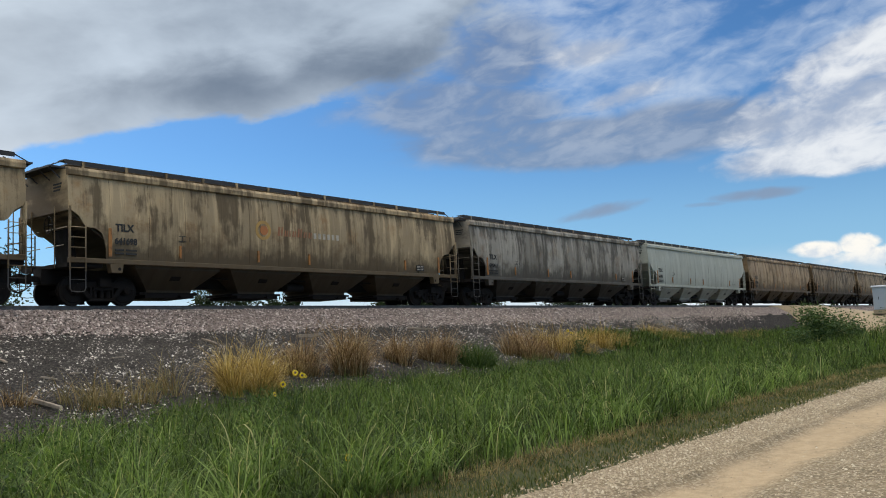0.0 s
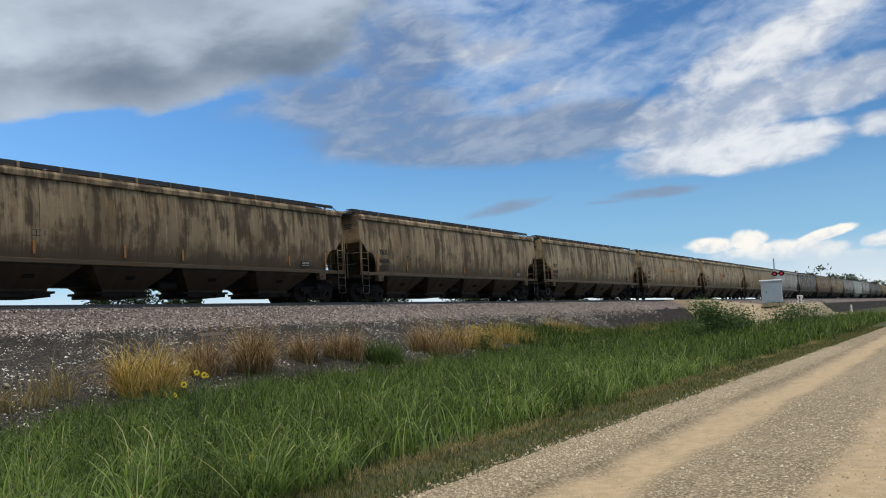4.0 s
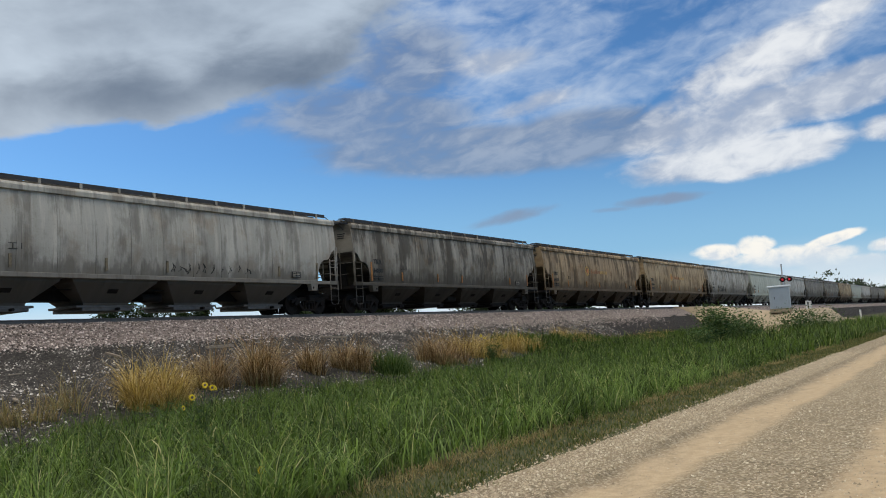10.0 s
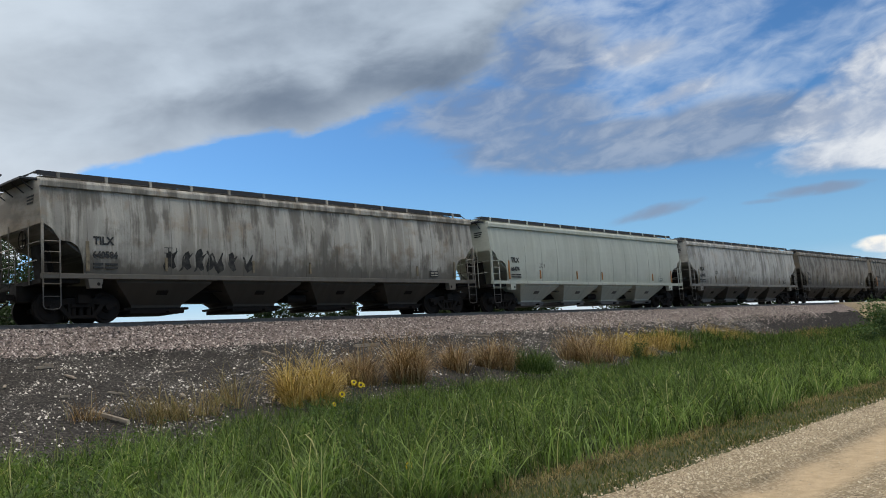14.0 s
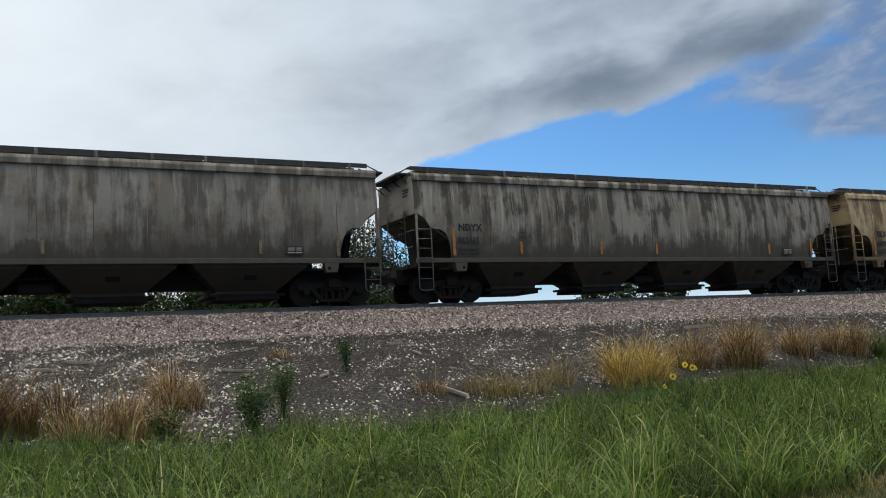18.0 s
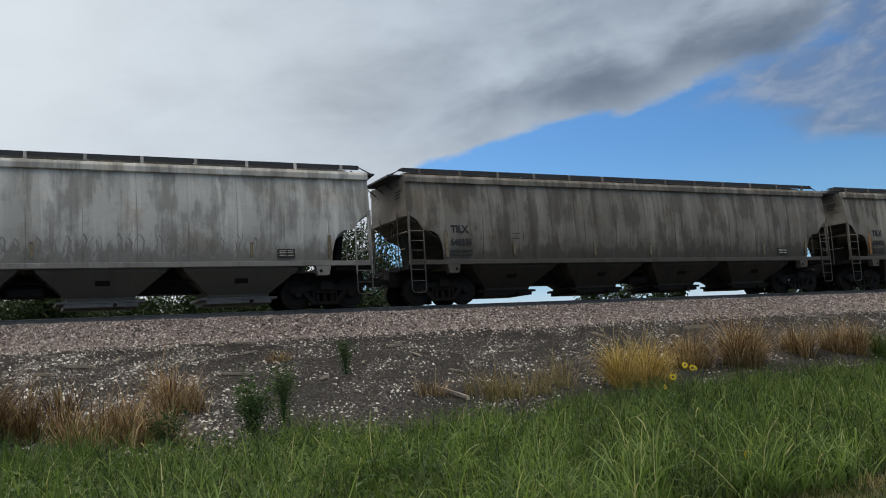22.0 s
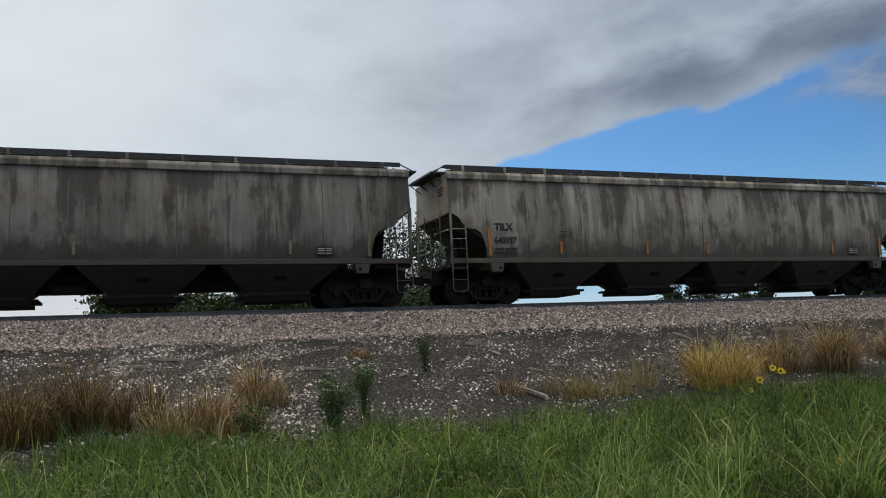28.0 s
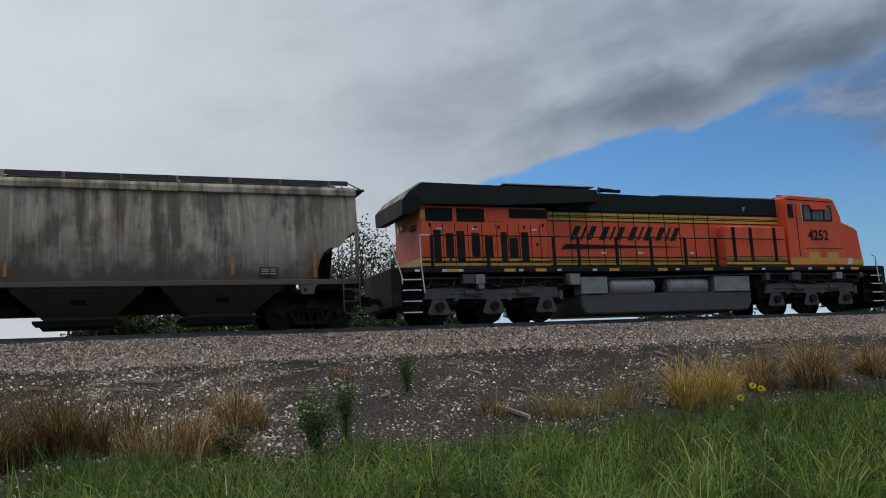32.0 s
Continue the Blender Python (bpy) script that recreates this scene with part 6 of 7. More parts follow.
# ---- the engine at the end of the train ----
def build_engine():
    loco = thing("locomotive", "orange and black diesel locomotive with yellow stripes on the rails", "locomotive")
    O = -11.7

    # the hood stands 0.4 m behind the walkway's edge
    def along(u, y):
        return u + 0.0163 * (7.89 + u) if y < 1.1 else u

    def above(z, y):
        return z + 0.0163 * (z + 1.45) if y < 1.1 and z > 1.9 else z

    def slab(name, u0, u1, y0, y1, z0, z1, mat, parent=loco, label="", soften=0.015):
        y = max(abs(y0), abs(y1))
        u0, u1, z0, z1 = along(u0, y), along(u1, y), above(z0, y), above(z1, y)
        return part(name, box(bmesh.new(), u0 + O, u1 + O, y0, y1, z0, z1), mat, parent, label, soften)

    def shape(name, outline, y0, y1, mat, parent=loco, label="", soften=0.0):
        y = max(abs(y0), abs(y1))
        return part(name, prism(bmesh.new(), [(along(u, y) + O, above(z, y)) for u, z in outline], y0, y1), mat, parent, label, soften)

    def pipe(name, points, r, mat, parent=loco, label=""):
        bm = bmesh.new()
        for p, q in zip(points, points[1:]):
            rod(bm, (p[0] + O, p[1], p[2]), (q[0] + O, q[1], q[2]), r, 8)
        return part(name, bm, mat, parent, label)

    # frame, walkways, pilots, steps
    slab("walkway", 1.15, 22.62, -1.53, 1.53, 1.66, 1.85, FRAME_BLACK, soften=0.03)
    slab("underframe", 1.4, 22.0, -0.95, 0.95, 1.15, 1.66, FRAME_BLACK)
    for u0, u1 in ((0.95, 1.3), (22.5, 22.85)):
        slab("pilot_plate", u0, u1, -1.5, 1.5, 0.55, 1.85, FRAME_BLACK, soften=0.04)
    shape("snow_plough", ((22.7, 0.15), (23.1, 0.15), (22.85, 0.85), (22.7, 0.85)), -1.45, 1.45, FRAME_BLACK, soften=0.02)
    for s in (-1, 1):
        for end, u0, u1 in ((-1, 1.30, 1.95), (1, 21.95, 22.55)):
            for z in (0.40, 0.76, 1.12, 1.46):
                step = slab("step", u0, u1, min(s * 1.18, s * 1.54), max(s * 1.18, s * 1.54), z - 0.03, z, FRAME_BLACK, soften=0.0)
                slab("step_edge", u0, u1, s * 1.548 - 0.008, s * 1.548 + 0.008, z - 0.035, z + 0.005, WHITE, step, "white step edge", soften=0.0)
            slab("step_well", u0 - 0.05, u1 + 0.05, min(s * 1.10, s * 1.17), max(s * 1.10, s * 1.17), 0.40, 1.66, FRAME_BLACK)
        pipe("hand_rail", ((1.05, s * 1.50, 2.65), (1.05, s * 1.50, 2.35), (1.30, s * 1.54, 1.55), (1.30, s * 1.54, 1.30)), 0.022, WHITE, label="white corner hand rail")
        pipe("hand_rail", ((2.35, s * 1.54, 2.92), (1.98, s * 1.54, 2.92), (1.98, s * 1.54, 1.95), (2.06, s * 1.56, 1.0)), 0.022, WHITE, label="white hand rail at the steps")
        pipe("hand_rail", ((22.15, s * 1.5, 2.35), (22.35, s * 1.54, 2.2), (22.40, s * 1.54, 1.2)), 0.022, WHITE, label="white hand rail at the nose steps")
        pipe("hand_rail", ((22.7, s * 1.2, 2.1), (22.75, s * 1.2, 1.6)), 0.022, WHITE)
        # walkway railing
        pipe("top_rail", ((2.35, s * 1.50, 2.92), (17.5, s * 1.50, 2.92)), 0.02, FRAME_BLACK)
        pipe("lower_rail", ((2.35, s * 1.50, 2.16), (17.5, s * 1.50, 2.16)), 0.014, FRAME_BLACK)
        for u in (2.4, 4.45, 7.0, 8.0, 9.6, 11.1, 12.65, 14.1):
            slab("rail_post", u - 0.05, u + 0.05, s * 1.50 - 0.03, s * 1.50 + 0.03, 1.85, 2.93, FRAME_BLACK, soften=0.0)
        for u in (2.9, 5.0, 6.2, 9.2, 11.3, 13.4, 15.3, 17.4, 19.6, 20.9):
            slab("deck_marker", u, u + 0.42, s * 1.535 - 0.008, s * 1.535 + 0.008, 1.69, 1.79, YELLOW, label="yellow reflective marker", soften=0.0)

    # long hood
    slab("hood", 6.6, 17.6, -0.98, 0.98, 1.85, 3.86, ORANGE, soften=0.05)
    slab("radiator_cab", 2.12, 6.95, -1.25, 1.25, 1.852, 3.99, ORANGE, label="wide orange radiator compartment", soften=0.05)
    shape("hood_top", ((7.3, 3.84), (7.3, 4.5), (9.0, 4.62), (9.1, 4.50), (11.6, 4.46), (11.84, 4.60), (17.68, 4.60), (17.68, 3.84)), -0.96, 0.96, HOOD_BLACK, soften=0.06)
    # radiator section with its overhanging wings
    bm = bmesh.new()
    ring = ((1.46, 3.70, 1.42), (1.46, 4.08, 1.46), (1.72, 4.38, 1.46), (2.2, 4.70, 1.42), (9.0, 4.65, 1.42))
    low = ((1.46, 3.60, 1.40), (1.75, 3.62, 1.40), (2.3, 3.96, 1.46), (5.0, 3.98, 1.48), (9.0, 4.20, 1.46))
    rows = []
    for (u, z, w), (u2, z2, w2) in zip(ring, low):
        rows.append([bm.verts.new(c) for c in ((u2 + O, -w2 * 0.7, z2), (u2 + O, -w2, z2 + 0.03), (u + O, -w, z + 0.02), (u + O, -w * 0.82, z + 0.07), (u + O, w * 0.82, z + 0.07), (u + O, w, z + 0.02), (u2 + O, w2, z2 + 0.03), (u2 + O, w2 * 0.7, z2))])
    for a, b in zip(rows, rows[1:]):
        for i in range(8):
            j = (i + 1) % 8
            bm.faces.new((a[i], a[j], b[j], b[i]))
    bm.faces.new(rows[0][::-1]), bm.faces.new(rows[-1])
    part("radiator_housing", bm, HOOD_BLACK, loco, "dark green-black overhanging radiator housing")
    slab("roof_walk", 5.2, 8.9, -1.42, -0.95, 4.76, 4.81, SILVER, label="pale metal roof walk", soften=0.005)
    for s in (-1, 1):
        side = s * 1.255
        for u0, u1, z0, z1 in ((2.32, 3.30, 3.44, 3.90), (3.46, 4.49, 3.44, 3.90), (5.45, 6.95, 3.60, 3.92)):
            grille = slab("radiator_grille", u0, u1, side - 0.012, side + 0.012, z0, z1, FRAME_BLACK, soften=0.0)
            bm = bmesh.new()
            for k in range(9):
                z = z0 + 0.03 + k * (z1 - z0 - 0.06) / 8
                box(bm, u0 + O + 0.03, u1 + O - 0.03, s * 1.27 - 0.006, s * 1.27 + 0.006, z - 0.008, z + 0.008)
            part("grille_slat", bm, HOOD_BLACK, grille)
        for u0, u1, z0, z1 in ((2.58, 2.84, 2.02, 3.14), (3.02, 3.30, 2.20, 3.04), (3.42, 3.71, 2.04, 3.12), (3.97, 4.27, 2.24, 3.06), (4.47, 4.76, 2.20, 2.98), (5.08, 5.30, 2.04, 3.10), (5.40, 5.73, 2.18, 2.90), (5.87, 6.15, 2.04, 3.10)):
            slab("louvre_door", u0, u1, side - 0.016, side + 0.016, z0, z1, FRAME_BLACK, label="dark louvred vent panel", soften=0.004)
        for u in (2.50, 2.93, 3.36, 3.84, 4.37, 4.92, 5.35, 5.80, 6.26, 6.62):
            slab("panel_seam", u - 0.010, u + 0.010, side - 0.008, side + 0.008, 1.90, 3.38, FRAME_BLACK, soften=0.0)
        for u, z in ((2.42, 3.26), (3.12, 2.10), (4.10, 3.20), (4.98, 3.22), (5.98, 3.24), (6.45, 2.62), (6.72, 3.30)):
            slab("hinge", u, u + 0.07, side - 0.020, side + 0.020, z, z + 0.10, FRAME_BLACK, soften=0.0)
        slab("inspection_hatch", 4.66, 5.34, side - 0.012, side + 0.012, 3.46, 3.88, ORANGE, label="square orange hatch", soften=0.004)
        slab("yellow_band", 2.14, 6.96, side - 0.006, side + 0.006, 1.92, 2.20, YELLOW, label="yellow band with black pin lines", soften=0.0)
        for z in (1.91, 2.045, 2.085, 2.21):
            slab("pin_line", 2.14, 6.96, side - 0.010, side + 0.010, z - 0.018, z + 0.018, FRAME_BLACK, soften=0.0)
        slab("yellow_band", 2.14, 2.30, side - 0.006, side + 0.006, 3.54, 3.82, YELLOW, soften=0.0)
        side = s * 0.985
        for k in range(11):
            u = 7.1 + 0.68 * k
            slab("door_seam", u - 0.013, u + 0.013, side - 0.014, side + 0.014, 1.90, 3.84, FRAME_BLACK, soften=0.0)
            slab("door_latch", u + 0.1, u + 0.16, side - 0.014, side + 0.014, 2.9, 3.0, STEEL, soften=0.0)
        for u in (2.7, 4.0, 6.3, 9.0, 10.6, 12.9):
            at = s * 1.255 if u < 7 else side
            slab("notice_plate", u, u + 0.2, at - 0.014, at + 0.014, 3.16 if u < 7 else 2.32, 3.22 if u < 7 else 2.40, WHITE, soften=0.0)
        # stripes
        for z0, z1, u0, u1 in ((1.92, 2.20, 6.9, 14.6), (3.52, 3.82, 6.9, 17.5)):
            band = slab("yellow_band", u0, u1, side - 0.006, side + 0.010, z0, z1, YELLOW, label="yellow band with black pin lines", soften=0.0)
            for z in (z0 - 0.008, (z0 + z1) / 2 - 0.03, (z0 + z1) / 2 + 0.03, z1 + 0.008):
                slab("pin_line", u0, u1, side - 0.004, side + s * 0.010 + 0.004, z - 0.018, z + 0.018, FRAME_BLACK, band, soften=0.0)
        # the owner's slanted mark as plain blocks over a long dart
        for k in range(4):
            a = 7.72 + 1.22 * k
            for u, w in ((0.0, 0.24), (0.42, 0.09), (0.68, 0.22)):
                shape("mark_block", ((a + u, 2.84), (a + u + w, 2.84), (a + u + w + 0.28, 3.33), (a + u + 0.28, 3.33)), side - 0.011, side + 0.011, HOOD_BLACK, label="slanted dark block of the painted mark")
        shape("mark_dart", ((7.30, 2.48), (12.6, 2.60), (7.55, 2.68)), side - 0.011, side + 0.011, HOOD_BLACK, label="long dark dart of the painted mark")
        # blower cabinets beside the cab
        cab_side = s * 1.40
        slab("equipment_cabinet", 14.65, 17.72, min(s * 0.97, cab_side), max(s * 0.97, cab_side), 1.86, 3.44, ORANGE, soften=0.04)
        for u in (15.0, 15.85, 17.05):
            slab("cabinet_gap", u, u + 0.16, cab_side - 0.012, cab_side + 0.012, 2.05, 3.40, FRAME_BLACK, soften=0.0)
        band = slab("yellow_band", 14.66, 17.7, cab_side - 0.006, cab_side + 0.010, 1.92, 2.22, YELLOW, soften=0.0)
        for z in (1.91, 2.05, 2.10, 2.23):
            slab("pin_line", 14.66, 17.7, cab_side - 0.004, cab_side + s * 0.010 + 0.004, z - 0.018, z + 0.018, FRAME_BLACK, band, soften=0.0)

    # cab and nose
    cab_out = ((17.80, 1.85), (17.80, 4.68), (18.1, 4.74), (20.25, 4.66), (20.42, 4.58), (20.72, 3.86), (20.72, 1.85))
    cab = shape("cab", cab_out, -1.50, 1.50, ORANGE, soften=0.04)
    nose = shape("nose", ((20.60, 1.85), (20.60, 3.90), (21.72, 3.52), (21.90, 3.38), (22.08, 2.0), (22.06, 1.85)), -1.22, 1.22, ORANGE, soften=0.07)
    slab("number_board", 20.08, 20.40, -0.5, 0.5, 4.46, 4.62, FRAME_BLACK, cab)
    slab("cab_roof", 17.9, 20.2, -1.2, 1.2, 4.70, 4.77, ORANGE, cab, soften=0.03)
    pipe("roof_rail", ((17.85, -1.0, 4.80), (19.3, -1.0, 4.80), (19.3, 1.0, 4.80)), 0.025, FRAME_BLACK, cab)
    for s in (-1, 1):
        y = s * 1.502
        win = slab("side_window", 18.62, 20.22, y - 0.010, y + 0.010, 3.68, 4.36, FRAME_BLACK, cab, "dark framed cab side window")
        slab("window_pane", 18.70, 19.05, y - 0.016, y + 0.016, 3.74, 4.30, PANE, win, soften=0.0)
        slab("window_pane", 19.15, 19.72, y - 0.016, y + 0.016, 3.74, 4.12, PANE, win, soften=0.0)
        slab("window_pane", 19.80, 20.14, y - 0.016, y + 0.016, 3.74, 4.30, PANE, win, soften=0.0)
        shape("sun_visor", ((18.95, 4.34), (19.85, 4.34), (19.85, 4.14), (19.05, 4.14)), y - 0.02, y + s * 0.14 + 0.02, ORANGE, win)
        slab("window_trim", 18.58, 18.62, y - 0.014, y + 0.014, 3.66, 4.38, WHITE, win, "white window edge", soften=0.0)
        pipe("roof_gutter", ((17.85, y, 4.56), (20.30, y, 4.50)), 0.018, FRAME_BLACK, cab)
        slab("door_edge", 18.28, 18.31, y - 0.008, y + 0.008, 2.24, 4.40, FRAME_BLACK, cab, soften=0.0)
        slab("rear_window", 17.86, 18.16, y - 0.010, y + 0.010, 3.80, 4.36, FRAME_BLACK, cab, soften=0.008)
        for u in (18.72, 19.72):
            slab("cab_panel", u, u + 0.62, y - 0.012, y + 0.012, 1.92, 2.42, YELLOW, cab, "dull yellow steel panel", soften=0.008)
        slab("yellow_band", 17.75, 20.68, y - 0.006, y + 0.006, 1.93, 2.18, YELLOW, cab, soften=0.0)
        slab("yellow_band", 20.98, 22.0, s * 1.224 - 0.006, s * 1.224 + 0.006, 1.93, 2.18, YELLOW, nose, soften=0.0)
        slab("white_plate", 21.1, 21.4, s * 1.228 - 0.008, s * 1.228 + 0.008, 1.95, 2.2, WHITE, nose, soften=0.0)
        slab("seam_line", 18.6, 20.6, y - 0.006, y + 0.006, 2.56, 2.58, HOOD_BLACK, cab, soften=0.0)
        shape("wind_screen", ((20.48, 4.42), (20.64, 3.98), (20.73, 3.98), (20.57, 4.42)), s * 0.72 - 0.42, s * 0.72 + 0.42, PANE, cab, "tinted front window")
    words("fleet_number", "4252", 0.56, HOOD_BLACK, cab, pose(18.80 + O, -1.518, 2.92, 90, 0, 0), 0.98)
    words("fleet_number", "4252", 0.30, HOOD_BLACK, loco, pose(2.10 + O - 0.004, -0.30, 3.18, 90, 0, -90), 1.0)
    for z0, z1 in ((3.54, 3.82), (1.95, 2.22)):
        part("yellow_band", box(bmesh.new(), 2.108 + O, 2.16 + O, -1.2, 1.2, z0, z1), YELLOW, loco, "yellow band with black pin lines")
    for z in (2.9, 3.2):
        bm = bmesh.new()
        rod(bm, (21.95 + O, -0.2, z), (22.14 + O, -0.2, z), 0.10, 14)
        part("headlight", bm, SILVER, nose)
    for z, y in ((3.45, 0.35), (3.45, 0.65)):
        bm = bmesh.new()
        rod(bm, (2.12 + O, y, z), (2.02 + O, y, z), 0.10, 12)
        part("rear_light", bm, SILVER, loco)

    # pipes and boxes under the walkway
    for s in (-1, 1):
        pipe("air_line", ((1.95, s * 1.36, 1.50), (7.30, s * 1.36, 1.50), (7.45, s * 1.36, 1.40), (16.2, s * 1.42, 1.56), (21.9, s * 1.40, 1.50)), 0.022, TRUCK_GREY, label="thin grey air line")
        pipe("cable_run", ((2.4, s * 1.33, 1.30), (3.4, s * 1.33, 1.22), (4.4, s * 1.33, 1.34), (5.6, s * 1.33, 1.24), (6.9, s * 1.33, 1.36)), 0.03, FRAME_BLACK)
        pipe("cable_run", ((16.6, s * 1.33, 1.34), (17.8, s * 1.33, 1.22), (19.2, s * 1.33, 1.34), (20.6, s * 1.33, 1.24), (21.6, s * 1.33, 1.36)), 0.03, FRAME_BLACK)
        for u, w, z0, z1, mat in ((3.92, 0.34, 1.28, 1.60, BOX_GREY), (4.00, 0.22, 1.12, 1.26, BOX_GREY), (7.55, 0.40, 1.22, 1.60, BOX_GREY), (16.35, 0.22, 1.30, 1.58, TRUCK_GREY), (20.05, 0.34, 1.32, 1.60, BOX_GREY), (21.35, 0.20, 1.36, 1.58, TRUCK_GREY)):
            slab("junction_box", u, u + w, min(s * 1.30, s * 1.545), max(s * 1.30, s * 1.545), z0, z1, mat, label="small grey junction box")
        for u in (1.75, 2.72, 3.30, 5.55, 7.05, 8.50, 12.10, 16.2, 18.6, 20.3):
            slab("deck_plate", u, u + 0.17, s * 1.536 - 0.008, s * 1.536 + 0.008, 1.70, 1.78, WHITE, label="small white plate", soften=0.0)
        for u0, u1 in ((16.95, 18.1), (18.8, 20.2)):
            slab("brake_lever", u0, u1, s * 1.30 - 0.02, s * 1.30 + 0.02, 0.98, 1.05, STEEL)
        for u0, u1 in ((3.1, 4.3), (5.1, 6.3)):
            slab("brake_lever", u0, u1, s * 1.30 - 0.02, s * 1.30 + 0.02, 0.98, 1.05, STEEL)

    # stack, horn, roof gear
    slab("exhaust_stack", 9.55, 10.35, -0.35, 0.35, 4.48, 4.70, FRAME_BLACK, soften=0.03)
    slab("horn_bracket", 9.70, 10.30, -0.62, -0.50, 4.70, 4.80, FRAME_BLACK, soften=0.01)
    for u, v, y in ((9.58, 9.95, -0.66), (9.98, 10.42, -0.56), (9.70, 10.12, -0.46)):
        bm = bmesh.new()
        rod(bm, (u + O, y, 4.87), (v + O, y, 4.87), 0.085, 10, 0.03)
        part("horn", bm, FRAME_BLACK, loco)
    pipe("roof_vent", ((16.1, -0.9, 4.1), (16.1, -1.0, 4.28)), 0.05, SILVER)

    # tank and reservoirs
    bm = prism(bmesh.new(), [(u + O, z) for u, z in ((8.05, 0.50), (8.25, 0.18), (15.5, 0.18), (15.72, 0.50), (15.72, 0.90), (8.05, 0.90))], -1.36, 1.36)
    part("fuel_tank", bm, TANK, loco, "long grey fuel tank", soften=0.05)
    for s in (-1, 1):
        slab("battery_box", 8.05, 9.15, min(s * 0.9, s * 1.42), max(s * 0.9, s * 1.42), 0.90, 1.50, BOX_GREY, label="pale grey equipment box")
        slab("equipment_box", 13.95, 15.65, min(s * 0.9, s * 1.40), max(s * 0.9, s * 1.40), 0.90, 1.48, BOX_GREY)
        slab("control_box", 7.42, 8.0, min(s * 1.2, s * 1.5), max(s * 1.2, s * 1.5), 1.25, 1.62, TRUCK_GREY)
        for u0, u1 in ((9.28, 11.25), (11.82, 13.68)):
            bm = bmesh.new()
            rod(bm, (u0 + 0.08 + O, s * 1.15, 1.13), (u1 - 0.08 + O, s * 1.15, 1.13), 0.30, 20)
            rod(bm, (u0 + O, s * 1.15, 1.13), (u0 + 0.08 + O, s * 1.15, 1.13), 0.2, 20, 0.30)
            rod(bm, (u1 - 0.08 + O, s * 1.15, 1.13), (u1 + O, s * 1.15, 1.13), 0.30, 20, 0.2)
            part("air_reservoir", bm, BOX_GREY, loco, "grey cylindrical air reservoir", smooth=False)
    # trucks
    wheels = []
    for axles in ((2.66, 4.66, 6.68), (17.04, 18.88, 20.70)):
        for s in (-1, 1):
            y0, y1 = (s * 1.12, s * 1.28)
            bm = bmesh.new()
            a, b = axles[0] + O, axles[2] + O
            outline = [(a - 0.55, 0.80), (a - 0.45, 1.16), (a + 0.5, 1.22), ((a + b) / 2, 1.10), (b - 0.5, 1.22), (b + 0.45, 1.16), (b + 0.55, 0.80), (b - 0.4, 0.84), ((a + b) / 2, 0.78), (a + 0.4, 0.84)]
            prism(bm, outline, y0, y1)
            truck = part("truck_frame", bm, TRUCK_GREY, loco, "grey cast truck side frame", soften=0.02)
            for u in axles:
                shape("pedestal", ((u - 0.20, 0.9), (u + 0.20, 0.9), (u + 0.42, 0.36), (u + 0.30, 0.30), (u - 0.30, 0.30), (u - 0.42, 0.36)), s * 1.14 - 0.09, s * 1.14 + 0.16 * s + 0.03, TRUCK_GREY, truck)
                bm = bmesh.new()
                rod(bm, (u + O, s * 1.2, 0.56), (u + O, s * 1.40, 0.56), 0.15, 14)
                part("journal_box", bm, FRAME_BLACK, truck)
                bm = bmesh.new()
                rod(bm, (u + 0.62 + O, s * 1.22, 0.75), (u + 0.62 + O, s * 1.22, 1.05), 0.09, 10)
                part("spring", bm, STEEL, truck)
            for u in (axles[0] + 0.9, axles[1] + 0.9):
                bm = bmesh.new()
                rod(bm, (u + O, s * 1.28, 1.02), (u + 0.5 + O, s * 1.28, 0.98), 0.12, 10)
                part("brake_cylinder", bm, TRUCK_GREY, truck)
            pipe("sand_pipe", ((axles[0] - 0.75, s * 1.2, 1.4), (axles[0] - 0.72, s * 1.1, 0.3)), 0.025, FRAME_BLACK, truck)
            slab("sand_box", (axles[0] + axles[1]) / 2 - 0.2, (axles[0] + axles[1]) / 2 + 0.25, min(s * 1.2, s * 1.5), max(s * 1.2, s * 1.5), 1.30, 1.62, TRUCK_GREY)
        for u in axles:
            slab("traction_motor", u - 0.75, u + 0.75, -1.11, 1.11, 0.62, 1.0, FRAME_BLACK, soften=0.05)
        slab("brake_rigging", axles[0] - 0.9, axles[2] + 0.9, -1.11, 1.11, 1.0, 1.64, FRAME_BLACK, soften=0.04)
        for k in range(7):
            u = axles[0] - 0.6 + k * (axles[2] - axles[0] + 1.2) / 6
            pipe("air_pipe", ((u, -1.16, 1.3), (u + 0.25, -1.22, 1.22), (u + 0.4, -1.22, 1.5)), 0.03, TRUCK_GREY)
        for u in axles:
            ob = part("wheelset", wheelset_mesh(0.533, 0.78), GRIME, loco) if not wheels else again(wheels[0], Matrix(), loco)
            ob.matrix_basis = pose(u + O, 0, 0.533)
            ob["radius"] = 0.533
            wheels.append(ob)
    for end, u in ((-1, 0.95), (1, 22.85)):
        bm = bmesh.new()
        box(bm, min(u, u + end * 0.35) + O, max(u, u + end * 0.35) + O, -0.1, 0.1, 0.80, 0.98)
        prism(bm, ((u + end * 0.3 + O, 0.72), (u + end * 0.3 + O, 1.06), (u + end * 0.58 + O, 1.02), (u + end * 0.58 + O, 0.76)), -0.17, 0.1)
        part("coupler", bm, GRIME, loco, soften=0.015)
    return loco


ENGINE = build_engine()
TRAIN.append((32, ENGINE, CORNER + PITCH * 31 + 2 * HALF + 11.85))


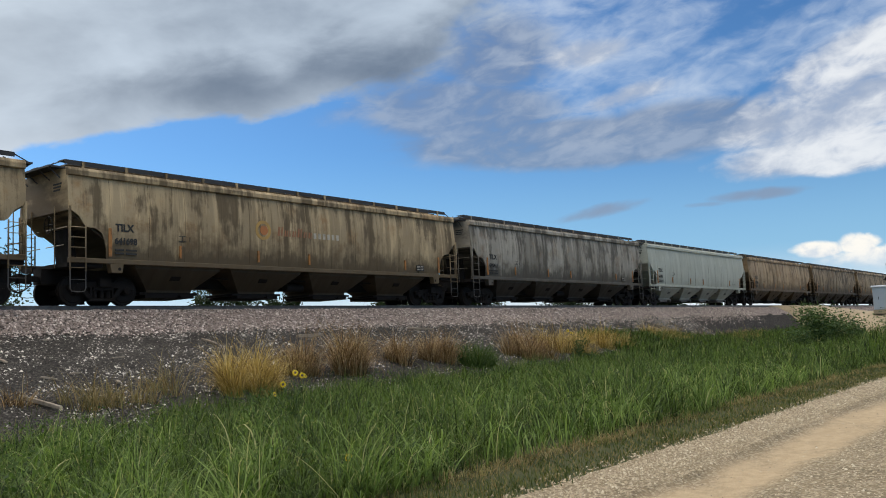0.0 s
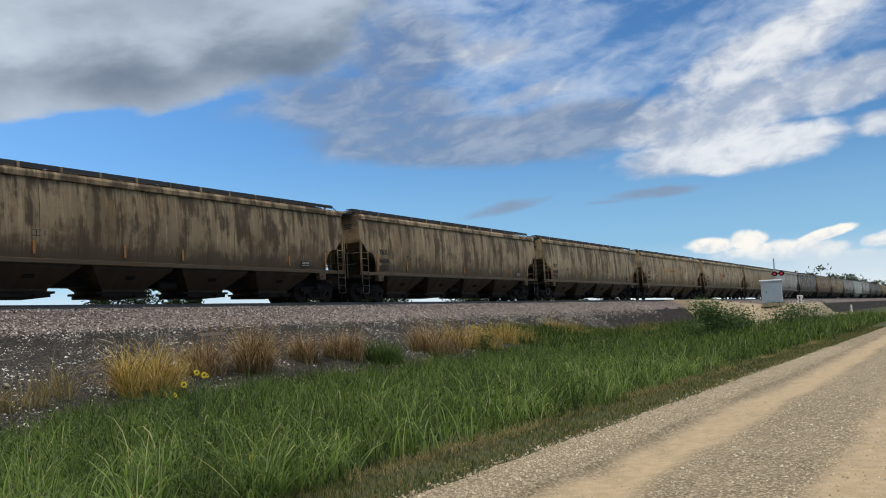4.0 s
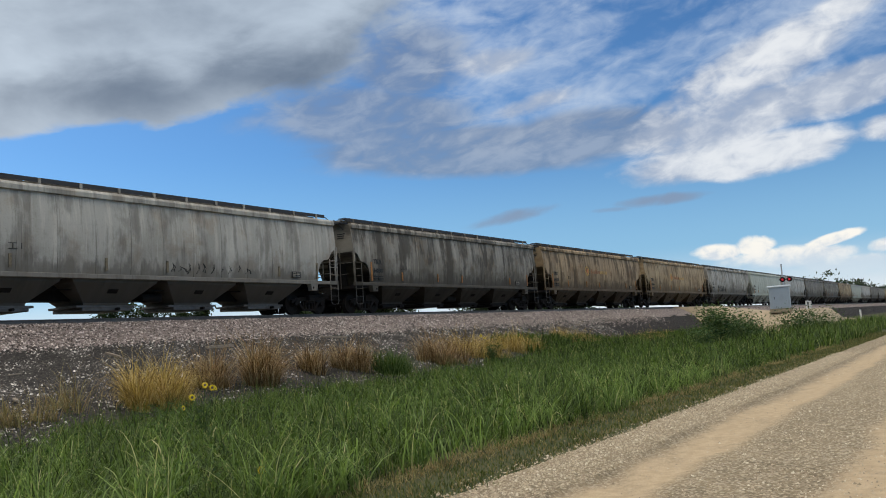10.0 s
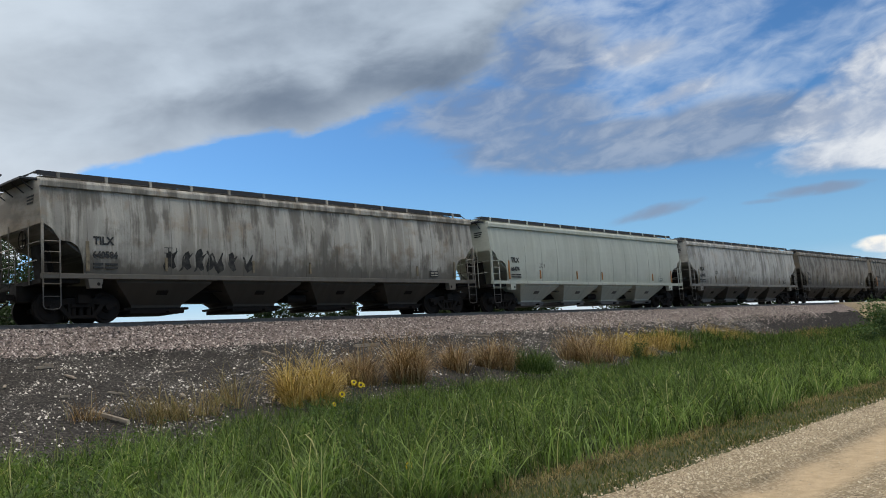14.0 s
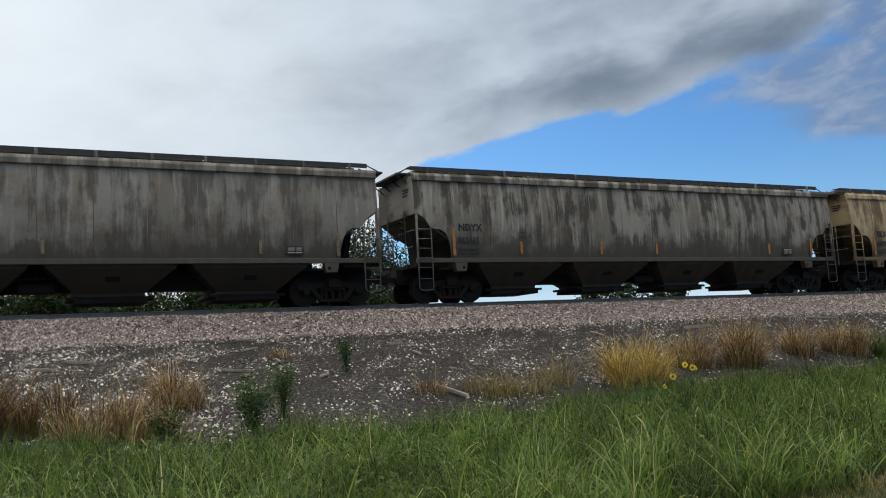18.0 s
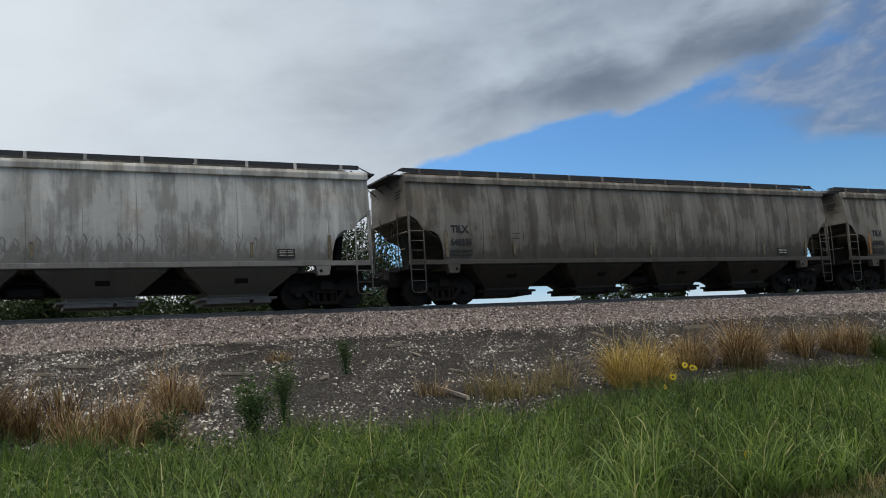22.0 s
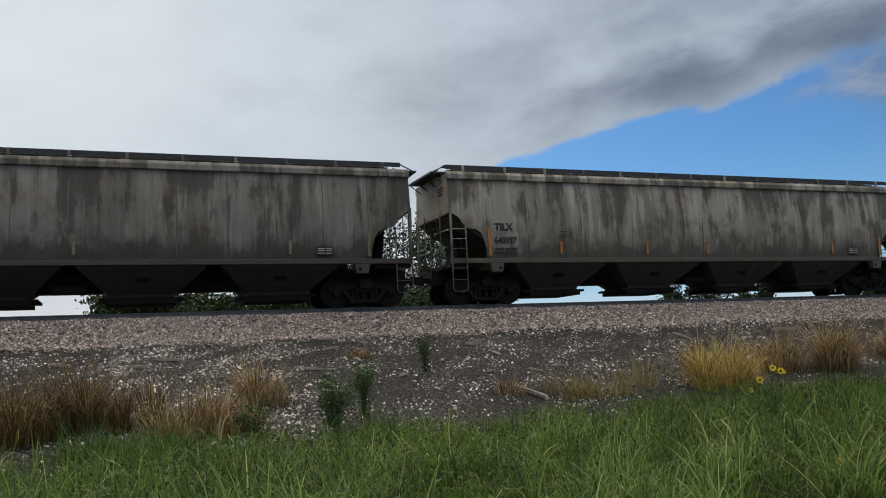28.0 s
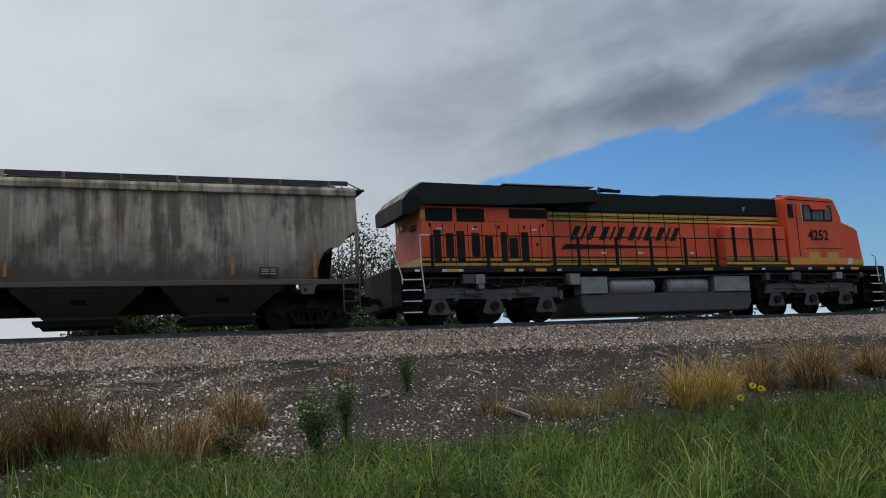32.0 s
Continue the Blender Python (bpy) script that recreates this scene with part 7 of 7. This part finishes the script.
# ---- what moves ----
SPEED = 21.69
LAG = ((0, 0.0), (2, 0.5), (5.5, 1.2), (9, 1.25), (13, 1.4), (15, 0.82), (16.5, 0.2), (18, -0.3), (20, -0.5), (23, -0.5), (25, -0.35), (28, 0.1), (29.5, 0.62), (32, 0.75))


def motions():
    for index, car, x in TRAIN:
        walk(car, [(t, pose(x - SPEED * t - lag, TRACK_Y, RAIL_Z)) for t, lag in LAG])
    # every wheel turns by less than a right angle from row to row; wheels in the same seat of alike cars share one roll
    rolls = {}
    for index, car, x in TRAIN:
        for ob in car.children:
            if not ob.name.startswith("wheelset"):
                continue
            seat = (ob.data.name, round(ob.matrix_basis.translation.x, 2))
            if seat not in rolls:
                at, r = ob.matrix_basis.translation.copy(), ob["radius"]
                rows, dev = [], [t for t, _ in LAG]
                for k in range(961):
                    t = k / FPS
                    way = SPEED * t + float(np.interp(t, dev, [d for _, d in LAG]))
                    rows.append((t, Matrix.Translation(at) @ Matrix.Rotation(-way / r, 4, "Y")))
                walk(ob, rows)
                rolls[seat] = ob.animation_data
            else:
                ob.rotation_mode = "QUATERNION"
                keys = ob.animation_data_create()
                keys.action = rolls[seat].action
                keys.action_slot = rolls[seat].action_slot


motions()
